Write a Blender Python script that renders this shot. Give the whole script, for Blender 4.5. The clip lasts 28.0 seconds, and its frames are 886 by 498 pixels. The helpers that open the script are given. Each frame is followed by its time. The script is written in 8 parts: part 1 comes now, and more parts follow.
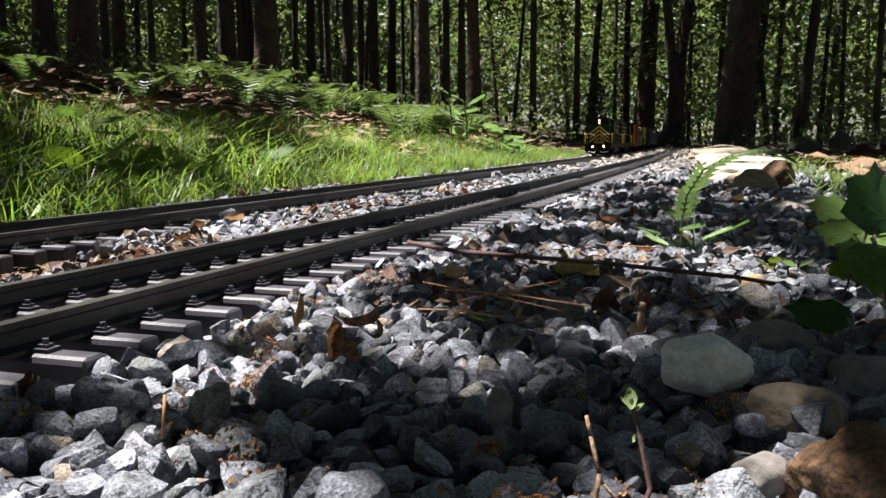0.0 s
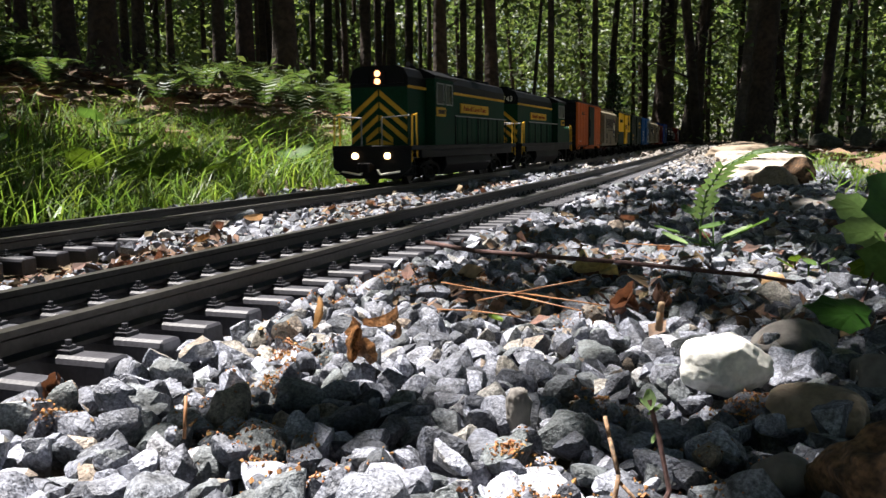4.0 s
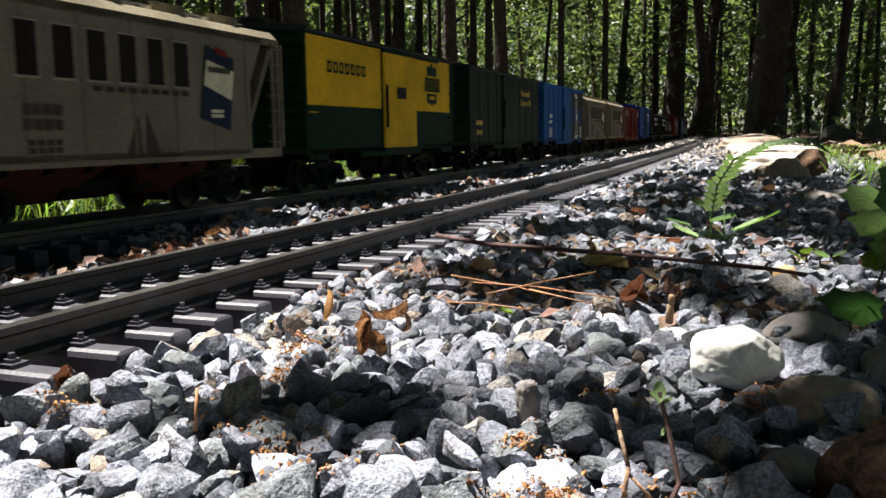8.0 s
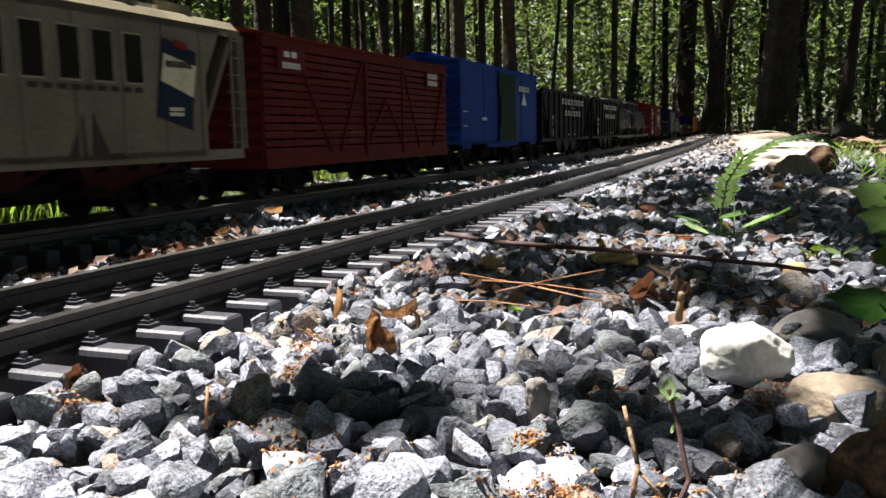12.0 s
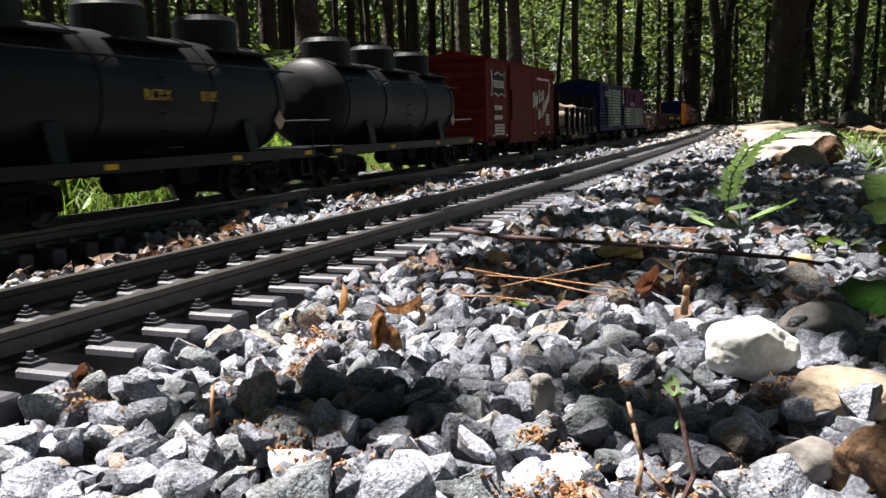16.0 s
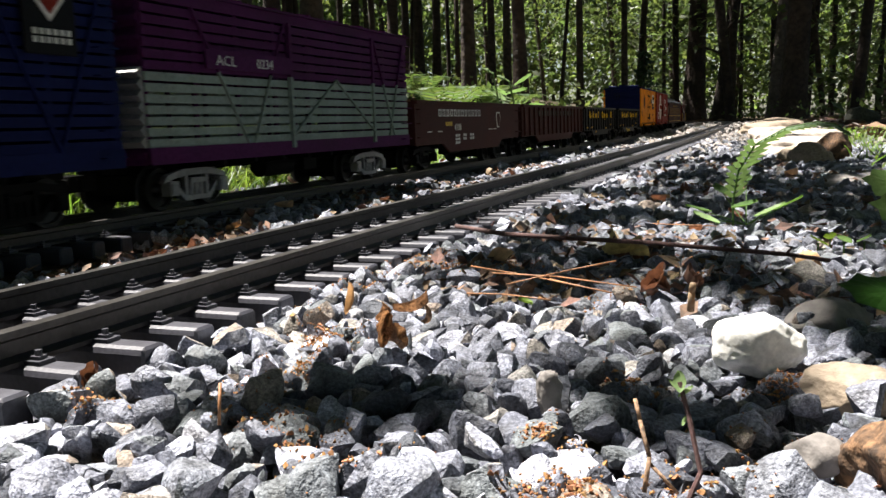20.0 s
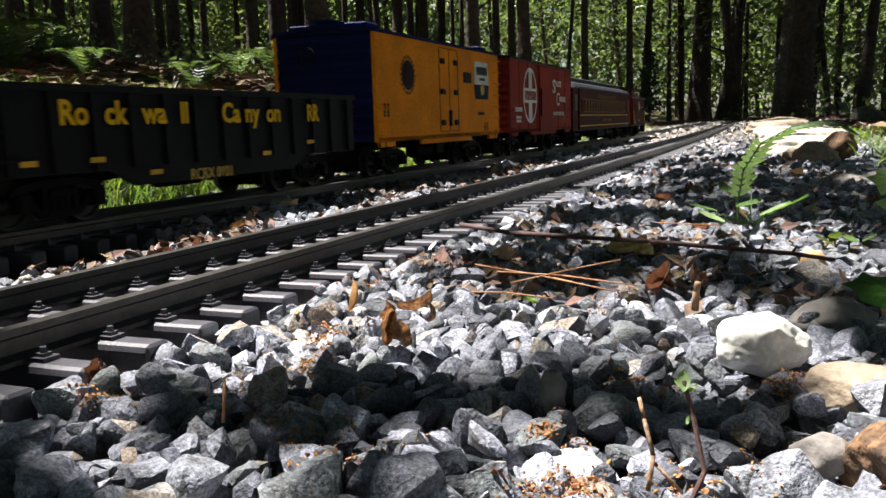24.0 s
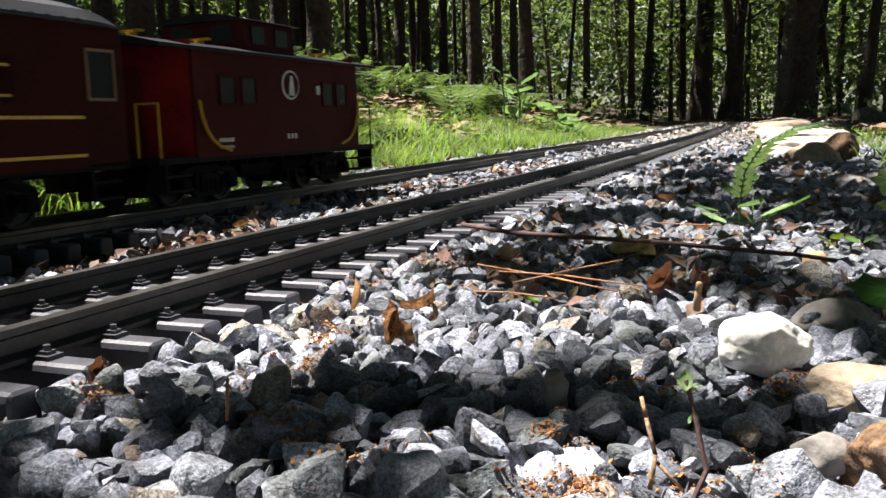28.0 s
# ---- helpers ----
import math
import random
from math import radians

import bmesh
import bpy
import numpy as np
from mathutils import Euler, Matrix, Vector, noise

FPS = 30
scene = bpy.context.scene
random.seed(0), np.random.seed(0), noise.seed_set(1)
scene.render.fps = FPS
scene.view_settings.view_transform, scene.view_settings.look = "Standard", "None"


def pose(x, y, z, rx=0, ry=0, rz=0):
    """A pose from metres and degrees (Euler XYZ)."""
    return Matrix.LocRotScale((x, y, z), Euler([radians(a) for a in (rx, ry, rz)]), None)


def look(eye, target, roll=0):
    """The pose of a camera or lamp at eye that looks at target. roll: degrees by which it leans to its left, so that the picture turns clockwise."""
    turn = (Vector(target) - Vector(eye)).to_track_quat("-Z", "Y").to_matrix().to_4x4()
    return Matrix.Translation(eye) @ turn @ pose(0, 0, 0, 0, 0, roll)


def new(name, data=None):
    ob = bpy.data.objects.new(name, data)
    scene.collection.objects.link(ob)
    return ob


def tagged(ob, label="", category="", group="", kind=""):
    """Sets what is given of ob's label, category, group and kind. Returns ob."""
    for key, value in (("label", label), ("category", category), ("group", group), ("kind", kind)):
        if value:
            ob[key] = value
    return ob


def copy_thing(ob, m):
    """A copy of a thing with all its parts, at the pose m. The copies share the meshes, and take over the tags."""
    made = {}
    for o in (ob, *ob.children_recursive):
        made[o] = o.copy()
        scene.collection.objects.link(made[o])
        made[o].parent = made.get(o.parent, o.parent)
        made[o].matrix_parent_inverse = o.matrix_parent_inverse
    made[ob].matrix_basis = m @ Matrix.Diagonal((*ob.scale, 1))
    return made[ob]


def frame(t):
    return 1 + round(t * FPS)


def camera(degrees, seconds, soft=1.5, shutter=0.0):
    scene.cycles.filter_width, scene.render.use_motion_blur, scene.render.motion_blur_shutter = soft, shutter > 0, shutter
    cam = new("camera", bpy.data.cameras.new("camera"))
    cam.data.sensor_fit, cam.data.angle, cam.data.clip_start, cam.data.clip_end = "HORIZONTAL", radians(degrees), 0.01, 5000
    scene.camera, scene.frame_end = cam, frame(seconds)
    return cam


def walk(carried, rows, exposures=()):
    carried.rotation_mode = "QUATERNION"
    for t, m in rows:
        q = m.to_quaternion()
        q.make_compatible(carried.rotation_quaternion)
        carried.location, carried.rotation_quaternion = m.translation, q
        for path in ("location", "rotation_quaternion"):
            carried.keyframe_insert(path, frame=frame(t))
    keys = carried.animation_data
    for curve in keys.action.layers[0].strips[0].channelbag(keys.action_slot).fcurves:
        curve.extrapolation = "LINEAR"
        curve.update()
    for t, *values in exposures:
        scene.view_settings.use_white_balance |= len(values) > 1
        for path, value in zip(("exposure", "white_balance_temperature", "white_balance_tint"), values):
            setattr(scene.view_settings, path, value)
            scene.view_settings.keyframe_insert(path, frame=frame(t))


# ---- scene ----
from mathutils.bvhtree import BVHTree

cam = camera(54.0, 28.0, soft=1.5, shutter=0.2)
PATH = [  # seconds, x, y, z, turn left of the track, tilt down, roll
    (0.0, -0.0000, -0.0000, 0.0568, 18.66, 6.94, -0.21),
    (0.5, -0.0000, -0.0002, 0.0568, 18.81, 6.81, -0.22),
    (1.0, 0.0001, -0.0002, 0.0569, 18.95, 6.73, -0.26),
    (1.5, 0.0001, -0.0002, 0.0570, 19.11, 6.73, -0.36),
    (2.0, 0.0000, -0.0003, 0.0571, 19.31, 6.78, -0.44),
    (2.5, 0.0001, -0.0004, 0.0571, 19.51, 6.84, -0.50),
    (3.0, 0.0002, -0.0005, 0.0572, 19.68, 6.92, -0.55),
    (3.5, 0.0002, -0.0004, 0.0573, 19.77, 6.95, -0.59),
    (5.5, 0.0002, -0.0004, 0.0573, 20.20, 7.26, -0.80),
    (6.0, 0.0003, -0.0003, 0.0573, 20.26, 7.29, -0.89),
    (6.5, 0.0003, -0.0004, 0.0572, 20.35, 7.32, -0.92),
    (7.0, 0.0003, -0.0005, 0.0572, 20.44, 7.38, -0.88),
    (7.5, 0.0003, -0.0005, 0.0572, 20.51, 7.44, -0.82),
    (8.0, 0.0003, -0.0004, 0.0572, 20.54, 7.45, -0.79),
    (8.5, 0.0003, -0.0003, 0.0572, 20.56, 7.49, -0.83),
    (9.0, 0.0003, -0.0005, 0.0572, 20.62, 7.54, -0.89),
    (9.5, 0.0003, -0.0006, 0.0572, 20.71, 7.53, -0.88),
    (10.0, 0.0004, -0.0006, 0.0573, 20.83, 7.48, -0.89),
    (10.5, 0.0005, -0.0005, 0.0573, 20.93, 7.47, -0.96),
    (11.0, 0.0005, -0.0006, 0.0572, 20.99, 7.47, -1.06),
    (11.5, 0.0004, -0.0006, 0.0572, 21.07, 7.51, -1.09),
    (12.0, 0.0005, -0.0006, 0.0572, 21.17, 7.55, -1.09),
    (12.5, 0.0005, -0.0006, 0.0572, 21.24, 7.58, -1.10),
    (14.5, 0.0007, -0.0005, 0.0575, 21.55, 7.85, -1.20),
    (15.0, 0.0008, -0.0003, 0.0576, 21.59, 7.92, -1.27),
    (15.5, 0.0009, -0.0002, 0.0577, 21.59, 7.95, -1.45),
    (16.0, 0.0010, -0.0002, 0.0578, 21.61, 7.97, -1.65),
    (16.5, 0.0010, -0.0003, 0.0579, 21.68, 7.97, -1.81),
    (17.0, 0.0009, -0.0004, 0.0578, 21.78, 7.98, -1.92),
    (17.5, 0.0010, -0.0004, 0.0577, 21.85, 7.99, -1.97),
    (18.0, 0.0009, -0.0003, 0.0577, 21.88, 8.03, -1.93),
    (18.5, 0.0009, -0.0003, 0.0577, 21.87, 8.06, -1.87),
    (19.0, 0.0009, -0.0004, 0.0577, 21.88, 8.07, -1.84),
    (19.5, 0.0009, -0.0005, 0.0577, 21.91, 8.08, -1.86),
    (20.0, 0.0009, -0.0005, 0.0577, 21.96, 8.08, -1.88),
    (20.5, 0.0008, -0.0004, 0.0577, 22.00, 8.06, -1.85),
    (21.0, 0.0008, -0.0005, 0.0577, 22.01, 8.04, -1.80),
    (21.5, 0.0008, -0.0006, 0.0577, 22.01, 8.03, -1.79),
    (23.5, 0.0009, -0.0005, 0.0577, 22.26, 8.18, -1.77),
    (24.0, 0.0009, -0.0005, 0.0576, 22.25, 8.16, -1.77),
    (24.5, 0.0008, -0.0005, 0.0576, 22.26, 8.17, -1.75),
    (25.0, 0.0008, -0.0005, 0.0576, 22.27, 8.20, -1.71),
    (25.5, 0.0008, -0.0005, 0.0576, 22.28, 8.22, -1.67),
    (26.0, 0.0008, -0.0005, 0.0576, 22.28, 8.24, -1.65),
    (26.5, 0.0007, -0.0006, 0.0576, 22.28, 8.25, -1.64),
    (27.0, 0.0007, -0.0007, 0.0577, 22.29, 8.26, -1.63),
    (27.5, 0.0008, -0.0008, 0.0577, 22.34, 8.24, -1.64),
    (28.0, 0.0008, -0.0012, 0.0576, 22.33, 8.16, -1.62),
]


def aim(x, y, z, turn, tilt, roll):
    a, b = radians(turn), radians(tilt)
    eye = Vector((x, y, z))
    return look(eye, eye + Vector((-math.sin(a) * math.cos(b), math.cos(a) * math.cos(b), -math.sin(b))), roll)


walk(cam, [(t, aim(*row)) for t, *row in PATH], [(0, 1.82), (5, 1.82), (9, 1.92), (28, 1.95)])

# ---- world, sun, exposure ----
SUN = Vector((-0.35, 0.04, 0.93)).normalized()
world = bpy.data.worlds.new("sky")
scene.world = world
world.use_nodes = True
wn = world.node_tree.nodes
sky = wn.new("ShaderNodeTexSky")
sky.sky_type, sky.sun_disc = "NISHITA", False
sky.sun_elevation = math.asin(SUN.z)
sky.sun_rotation = math.atan2(SUN.x, SUN.y)
wn["Background"].inputs["Strength"].default_value = 0.03
world.node_tree.links.new(sky.outputs[0], wn["Background"].inputs["Color"])
sun_data = bpy.data.lights.new("sun", "SUN")
sun_data.energy, sun_data.angle, sun_data.color = 5.0, radians(0.53), (1.0, 0.95, 0.885)
sun = new("sun", sun_data)
sun.matrix_world = look(SUN * 30, (0, 0, 0))

# ---- plan: the two tracks and the train ----
RAIL_Z = 0.012          # top of the rails above the ballast
NEAR, FAR = 0.1985, 0.3893   # the middle lines of the two tracks, left of the camera
BEND_Y, BEND_R = 7.5, 5.0


def bow(y):
    """How far the tracks have swung to the left at y, and their slope there."""
    if y < 0:
        return 0.0, 0.0
    a = min(y, 6.0)
    s = 0.01827 * a - 0.0017 * a * a
    w = 0.009135 * a * a - 0.000567 * a ** 3
    return (w + (y - 6.0) * s, s) if y > 6.0 else (w, s)


def track_point(lateral, s):
    """Place and heading (left turn in radians) at distance s along a track whose middle line lies that far left."""
    if s <= BEND_Y:
        w, k = bow(s)
        return -lateral - w, s, math.atan(k)
    w, k = bow(BEND_Y)
    a0 = math.atan(k)
    a = (s - BEND_Y) / BEND_R
    cx, cy = -lateral - w - BEND_R * math.cos(a0), BEND_Y - BEND_R * math.sin(a0)
    b = min(a, 1.45)
    x, y = cx + BEND_R * math.cos(a0 + b), cy + BEND_R * math.sin(a0 + b)
    r = (a - b) * BEND_R
    return x - math.sin(a0 + b) * r, y + math.cos(a0 + b) * r, a0 + b


START = -0.382
SPEED = [(0, 0.565), (1.5, 0.548), (2.5, 0.528), (4, 0.520), (5.5, 0.495), (8, 0.506), (12, 0.489), (16, 0.490), (20, 0.429), (24, 0.441), (28, 0.433)]


def travelled(t):
    """Metres that the train has gone since the clip began."""
    total = START
    for (t0, v0), (t1, v1) in zip(SPEED, SPEED[1:]):
        if t <= t0:
            break
        e = min(t, t1)
        ve = v0 + (v1 - v0) * (e - t0) / (t1 - t0)
        total += (v0 + ve) / 2 * (e - t0)
    return total


def to_track(x, y):
    """Distance of points from the middle between the tracks (arrays)."""
    best = np.full(np.shape(x), 1e9)
    for s in list(np.arange(-14, 7.5, 0.5)) + list(np.arange(7.5, 20, 0.35)):
        a = track_point(0.294, s)
        b = track_point(0.294, s + (0.5 if s < 7.5 else 0.35))
        dx, dy = b[0] - a[0], b[1] - a[1]
        u = np.clip(((x - a[0]) * dx + (y - a[1]) * dy) / (dx * dx + dy * dy), 0, 1)
        best = np.minimum(best, np.hypot(x - a[0] - u * dx, y - a[1] - u * dy))
    return best


def wobble(x, y, f, seed=0.0):
    return np.sin(x * f * 1.7 + seed) * np.cos(y * f * 1.3 + seed * 2) + 0.5 * np.sin(x * f * 3.9 + y * f * 2.7 + seed * 3)


def ground_z(x, y):
    x, y = np.asarray(x, float), np.asarray(y, float)
    near = to_track(x, y)
    left = np.maximum(0, -x - 0.56 - 0.085 * np.maximum(y, 0))
    bank = 0.17 * np.minimum(left, 5.0) + 0.05 * np.maximum(left - 5.0, 0)
    bank = np.minimum(bank, np.maximum(near - 0.30, 0) * 0.22)
    bank = bank + np.clip(near - 0.6, 0, 2) * 0.02 * wobble(x, y, 1.1)
    right = np.clip((x - 0.25) / 0.5, 0, 1) * np.clip((4 - y) / 4, 0, 1)
    edge = np.clip((near - 0.35) / 0.15, 0, 1) * (x < -0.2)
    return -0.010 + bank - 0.02 * right + 0.006 * edge


# ---- materials ----
def mat(name, color, rough=0.8, metal=0.0, vary=0.25, scale=40.0, bump=0.2, fine=300.0, tint=None, through_light=0.0, each=0.0, island=0.0, spec=None, glow_tint=(2.3, 2.2, 0.7)):
    """A surface with two scales of variation in colour, its own relief, and where asked variation from piece to piece."""
    m = bpy.data.materials.new(name)
    m.use_nodes = True
    nt = m.node_tree
    n, l = nt.nodes, nt.links
    b = n["Principled BSDF"]
    co = n.new("ShaderNodeTexCoord")
    n1, n2 = n.new("ShaderNodeTexNoise"), n.new("ShaderNodeTexNoise")
    n1.inputs["Scale"].default_value, n1.inputs["Detail"].default_value = scale, 4
    n2.inputs["Scale"].default_value, n2.inputs["Detail"].default_value = fine, 3
    for k in (n1, n2):
        l.new(co.outputs["Object"], k.inputs["Vector"])
    ramp = n.new("ShaderNodeValToRGB")
    c = Vector(color)
    d = Vector(tint) if tint else c * (1 - vary * 0.9)
    e = c * (1 + vary * 0.6)
    ramp.color_ramp.elements[0].position, ramp.color_ramp.elements[1].position = 0.32, 0.68
    ramp.color_ramp.elements[0].color, ramp.color_ramp.elements[1].color = (*d, 1), (*e, 1)
    l.new(n1.outputs["Fac"], ramp.inputs["Fac"])
    mix = n.new("ShaderNodeMix")
    mix.data_type, mix.blend_type = "RGBA", "MULTIPLY"
    mix.inputs["Factor"].default_value = 0.7
    r2 = n.new("ShaderNodeValToRGB")
    lo = max(0.0, 1 - vary * 1.6)
    r2.color_ramp.elements[0].position, r2.color_ramp.elements[1].position = 0.3, 0.62
    r2.color_ramp.elements[0].color, r2.color_ramp.elements[1].color = (lo, lo, lo, 1), (1, 1, 1, 1)
    l.new(n2.outputs["Fac"], r2.inputs["Fac"])
    l.new(ramp.outputs["Color"], mix.inputs["A"])
    l.new(r2.outputs["Color"], mix.inputs["B"])
    out = mix.outputs["Result"]
    if each or island:
        src = n.new("ShaderNodeObjectInfo").outputs["Random"] if each else n.new("ShaderNodeNewGeometry").outputs["Random Per Island"]
        amount = each or island
        hsv = n.new("ShaderNodeHueSaturation")
        mr = n.new("ShaderNodeMapRange")
        mr.inputs["To Min"].default_value, mr.inputs["To Max"].default_value = 1 - amount, 1 + amount
        l.new(src, mr.inputs["Value"])
        l.new(mr.outputs["Result"], hsv.inputs["Value"])
        mr2 = n.new("ShaderNodeMapRange")
        mr2.inputs["To Min"].default_value, mr2.inputs["To Max"].default_value = 0.5 - amount * 0.06, 0.5 + amount * 0.06
        m3 = n.new("ShaderNodeMath")
        m3.operation = "FRACT"
        m4 = n.new("ShaderNodeMath")
        m4.operation = "MULTIPLY"
        m4.inputs[1].default_value = 7.31
        l.new(src, m4.inputs[0])
        l.new(m4.outputs[0], m3.inputs[0])
        l.new(m3.outputs[0], mr2.inputs["Value"])
        l.new(mr2.outputs["Result"], hsv.inputs["Hue"])
        l.new(out, hsv.inputs["Color"])
        out = hsv.outputs["Color"]
    l.new(out, b.inputs["Base Color"])
    b.inputs["Metallic"].default_value = metal
    if spec is not None:
        b.inputs["Specular IOR Level"].default_value = spec
    rr = n.new("ShaderNodeMapRange")
    rr.inputs["To Min"].default_value, rr.inputs["To Max"].default_value = max(0.05, rough - 0.12), min(1, rough + 0.1)
    l.new(n1.outputs["Fac"], rr.inputs["Value"])
    l.new(rr.outputs["Result"], b.inputs["Roughness"])
    if bump:
        bp = n.new("ShaderNodeBump")
        bp.inputs["Strength"].default_value, bp.inputs["Distance"].default_value = bump, 0.4 / fine
        l.new(n2.outputs["Fac"], bp.inputs["Height"])
        l.new(bp.outputs["Normal"], b.inputs["Normal"])
    if through_light:
        tr = n.new("ShaderNodeBsdfTranslucent")
        hs = n.new("ShaderNodeMix")
        hs.data_type, hs.blend_type = "RGBA", "MULTIPLY"
        hs.inputs["Factor"].default_value = 1.0
        hs.inputs["B"].default_value = (*glow_tint, 1)
        l.new(out, hs.inputs["A"])
        l.new(hs.outputs["Result"], tr.inputs["Color"])
        ms = n.new("ShaderNodeMixShader")
        ms.inputs["Fac"].default_value = through_light
        l.new(b.outputs[0], ms.inputs[1])
        l.new(tr.outputs[0], ms.inputs[2])
        l.new(ms.outputs[0], n["Material Output"].inputs["Surface"])
    return m


def glow(name, color, power):
    m = bpy.data.materials.new(name)
    m.use_nodes = True
    b = m.node_tree.nodes["Principled BSDF"]
    b.inputs["Base Color"].default_value = (*color, 1)
    b.inputs["Emission Color"].default_value = (*color, 1)
    b.inputs["Emission Strength"].default_value = power
    return m


def granite(name, dark, light, each):
    """Broken granite: speckled crystals, a tint of its own for every stone, pits and grain."""
    m = bpy.data.materials.new(name)
    m.use_nodes = True
    n, l = m.node_tree.nodes, m.node_tree.links
    b = n["Principled BSDF"]
    geo = n.new("ShaderNodeNewGeometry")
    src = n.new("ShaderNodeObjectInfo").outputs["Random"] if each else geo.outputs["Random Per Island"]

    def noise_at(scale, detail=3.0, rough=0.6):
        k = n.new("ShaderNodeTexNoise")
        k.inputs["Scale"].default_value, k.inputs["Detail"].default_value, k.inputs["Roughness"].default_value = scale, detail, rough
        l.new(geo.outputs["Position"], k.inputs["Vector"])
        return k.outputs["Fac"]

    def ramp(value, stops):
        r = n.new("ShaderNodeValToRGB")
        e = r.color_ramp.elements
        while len(e) < len(stops):
            e.new(0.5)
        for k, (p, c) in zip(e, stops):
            k.position, k.color = p, (*c, 1)
        l.new(value, r.inputs["Fac"])
        return r.outputs["Color"]

    def blend(kind, f, x, y):
        k = n.new("ShaderNodeMix")
        k.data_type, k.blend_type = "RGBA", kind
        k.inputs["Factor"].default_value = f
        l.new(x, k.inputs["A"])
        l.new(y, k.inputs["B"])
        return k.outputs["Result"]

    middle = [(p + q) / 2 for p, q in zip(dark, light)]
    tone = ramp(src, [(0.0, dark), (0.28, middle), (0.42, (0.14, 0.155, 0.16)), (0.55, dark), (0.72, middle), (0.88, light), (0.95, (0.29, 0.275, 0.25)), (1.0, (0.20, 0.155, 0.12))])
    crystals = ramp(noise_at(1300.0, 3.0, 0.7), [(0.36, (0.48, 0.48, 0.51)), (0.50, (0.95, 0.95, 0.96)), (0.66, (1.55, 1.55, 1.55))])
    stains = ramp(noise_at(190.0, 4.0), [(0.35, (0.55, 0.54, 0.52)), (0.62, (1.25, 1.25, 1.27))])
    l.new(blend("MULTIPLY", 0.9, blend("MULTIPLY", 1.0, tone, crystals), stains), b.inputs["Base Color"])
    b.inputs["Roughness"].default_value = 0.62
    b.inputs["Specular IOR Level"].default_value = 0.35
    b0, b1, b2 = n.new("ShaderNodeBump"), n.new("ShaderNodeBump"), n.new("ShaderNodeBump")
    b0.inputs["Strength"].default_value, b0.inputs["Distance"].default_value = 0.8, 0.0030
    l.new(noise_at(150.0, 3.0, 0.55), b0.inputs["Height"])
    l.new(b0.outputs["Normal"], b1.inputs["Normal"])
    b1.inputs["Strength"].default_value, b1.inputs["Distance"].default_value = 0.65, 0.0014
    b2.inputs["Strength"].default_value, b2.inputs["Distance"].default_value = 0.8, 0.0005
    l.new(noise_at(330.0, 5.0, 0.65), b1.inputs["Height"])
    l.new(noise_at(1700.0, 2.0), b2.inputs["Height"])
    l.new(b1.outputs["Normal"], b2.inputs["Normal"])
    l.new(b2.outputs["Normal"], b.inputs["Normal"])
    return m


STONE = granite("crushed_stone", (0.048, 0.052, 0.066), (0.385, 0.40, 0.47), False)
STONE_EACH = granite("crushed_stone_single", (0.048, 0.052, 0.066), (0.385, 0.40, 0.47), True)
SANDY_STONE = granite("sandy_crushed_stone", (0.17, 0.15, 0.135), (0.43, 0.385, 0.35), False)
# pale stone colour that carries the sunlit spot on the far bed
SUNLIT_PALE_STONE = mat("sunlit_pale_stone", (0.46, 0.39, 0.33), 0.8, vary=0.35, scale=25, fine=220, bump=0.6)
WHITE_STONE = mat("white_quartz", (0.82, 0.80, 0.75), 0.7, vary=0.2, scale=90, fine=700, bump=0.35)
TAN_STONE = mat("tan_fieldstone", (0.30, 0.235, 0.17), 0.8, vary=0.35, scale=30, fine=400, bump=0.9)
BROWN_STONE = mat("brown_rock", (0.165, 0.09, 0.045), 0.95, vary=0.75, scale=260, fine=900, bump=1.0, tint=(0.05, 0.03, 0.018))
MOSSY_ROCK = mat("mossy_rock", (0.075, 0.075, 0.055), 0.9, vary=0.5, scale=12, fine=120, bump=0.6)
GREY_ROCK = mat("grey_rock", (0.22, 0.20, 0.185), 0.8, vary=0.35, scale=30, fine=300, bump=0.5)
SOIL = mat("forest_floor", (0.085, 0.055, 0.032), 0.95, vary=0.6, scale=3, fine=60, bump=0.6, tint=(0.05, 0.045, 0.018))
RAIL = mat("weathered_brass_rail", (0.085, 0.079, 0.074), 0.40, metal=0.75, vary=0.3, scale=30, fine=500, bump=0.1)
TIE = mat("black_plastic_tie", (0.050, 0.049, 0.060), 0.46, vary=0.3, scale=80, fine=700, bump=0.25, each=0.15)
BARK = mat("bark", (0.062, 0.042, 0.032), 0.95, vary=0.5, scale=6, fine=28, bump=1.0, each=0.25)
BARK_GREY = mat("grey_bark", (0.15, 0.12, 0.10), 0.95, vary=0.4, scale=6, fine=30, bump=0.9, each=0.2)
# leaf for foliage out of view: dark, less translucent, to limit green ambient light
CANOPY = mat("canopy_leaf", (0.05, 0.085, 0.02), 0.6, vary=0.3, scale=2, fine=20, bump=0.0, through_light=0.12, island=0.3, glow_tint=(1.6, 1.6, 0.8))
LEAF = mat("green_leaf", (0.092, 0.125, 0.052), 0.5, vary=0.3, scale=2, fine=20, bump=0.0, through_light=0.5, island=0.45, glow_tint=(1.75, 1.8, 1.0))
GRASS = mat("grass_blade", (0.12, 0.19, 0.052), 0.5, vary=0.3, scale=3, fine=30, bump=0.0, through_light=0.5, island=0.45, glow_tint=(1.75, 1.75, 0.75))
FERN = mat("fern", (0.072, 0.108, 0.043), 0.55, vary=0.25, scale=4, fine=40, bump=0.0, through_light=0.45, island=0.35, glow_tint=(1.7, 1.75, 0.9))
PALE_GLOW = (1.5, 1.15, 0.8)
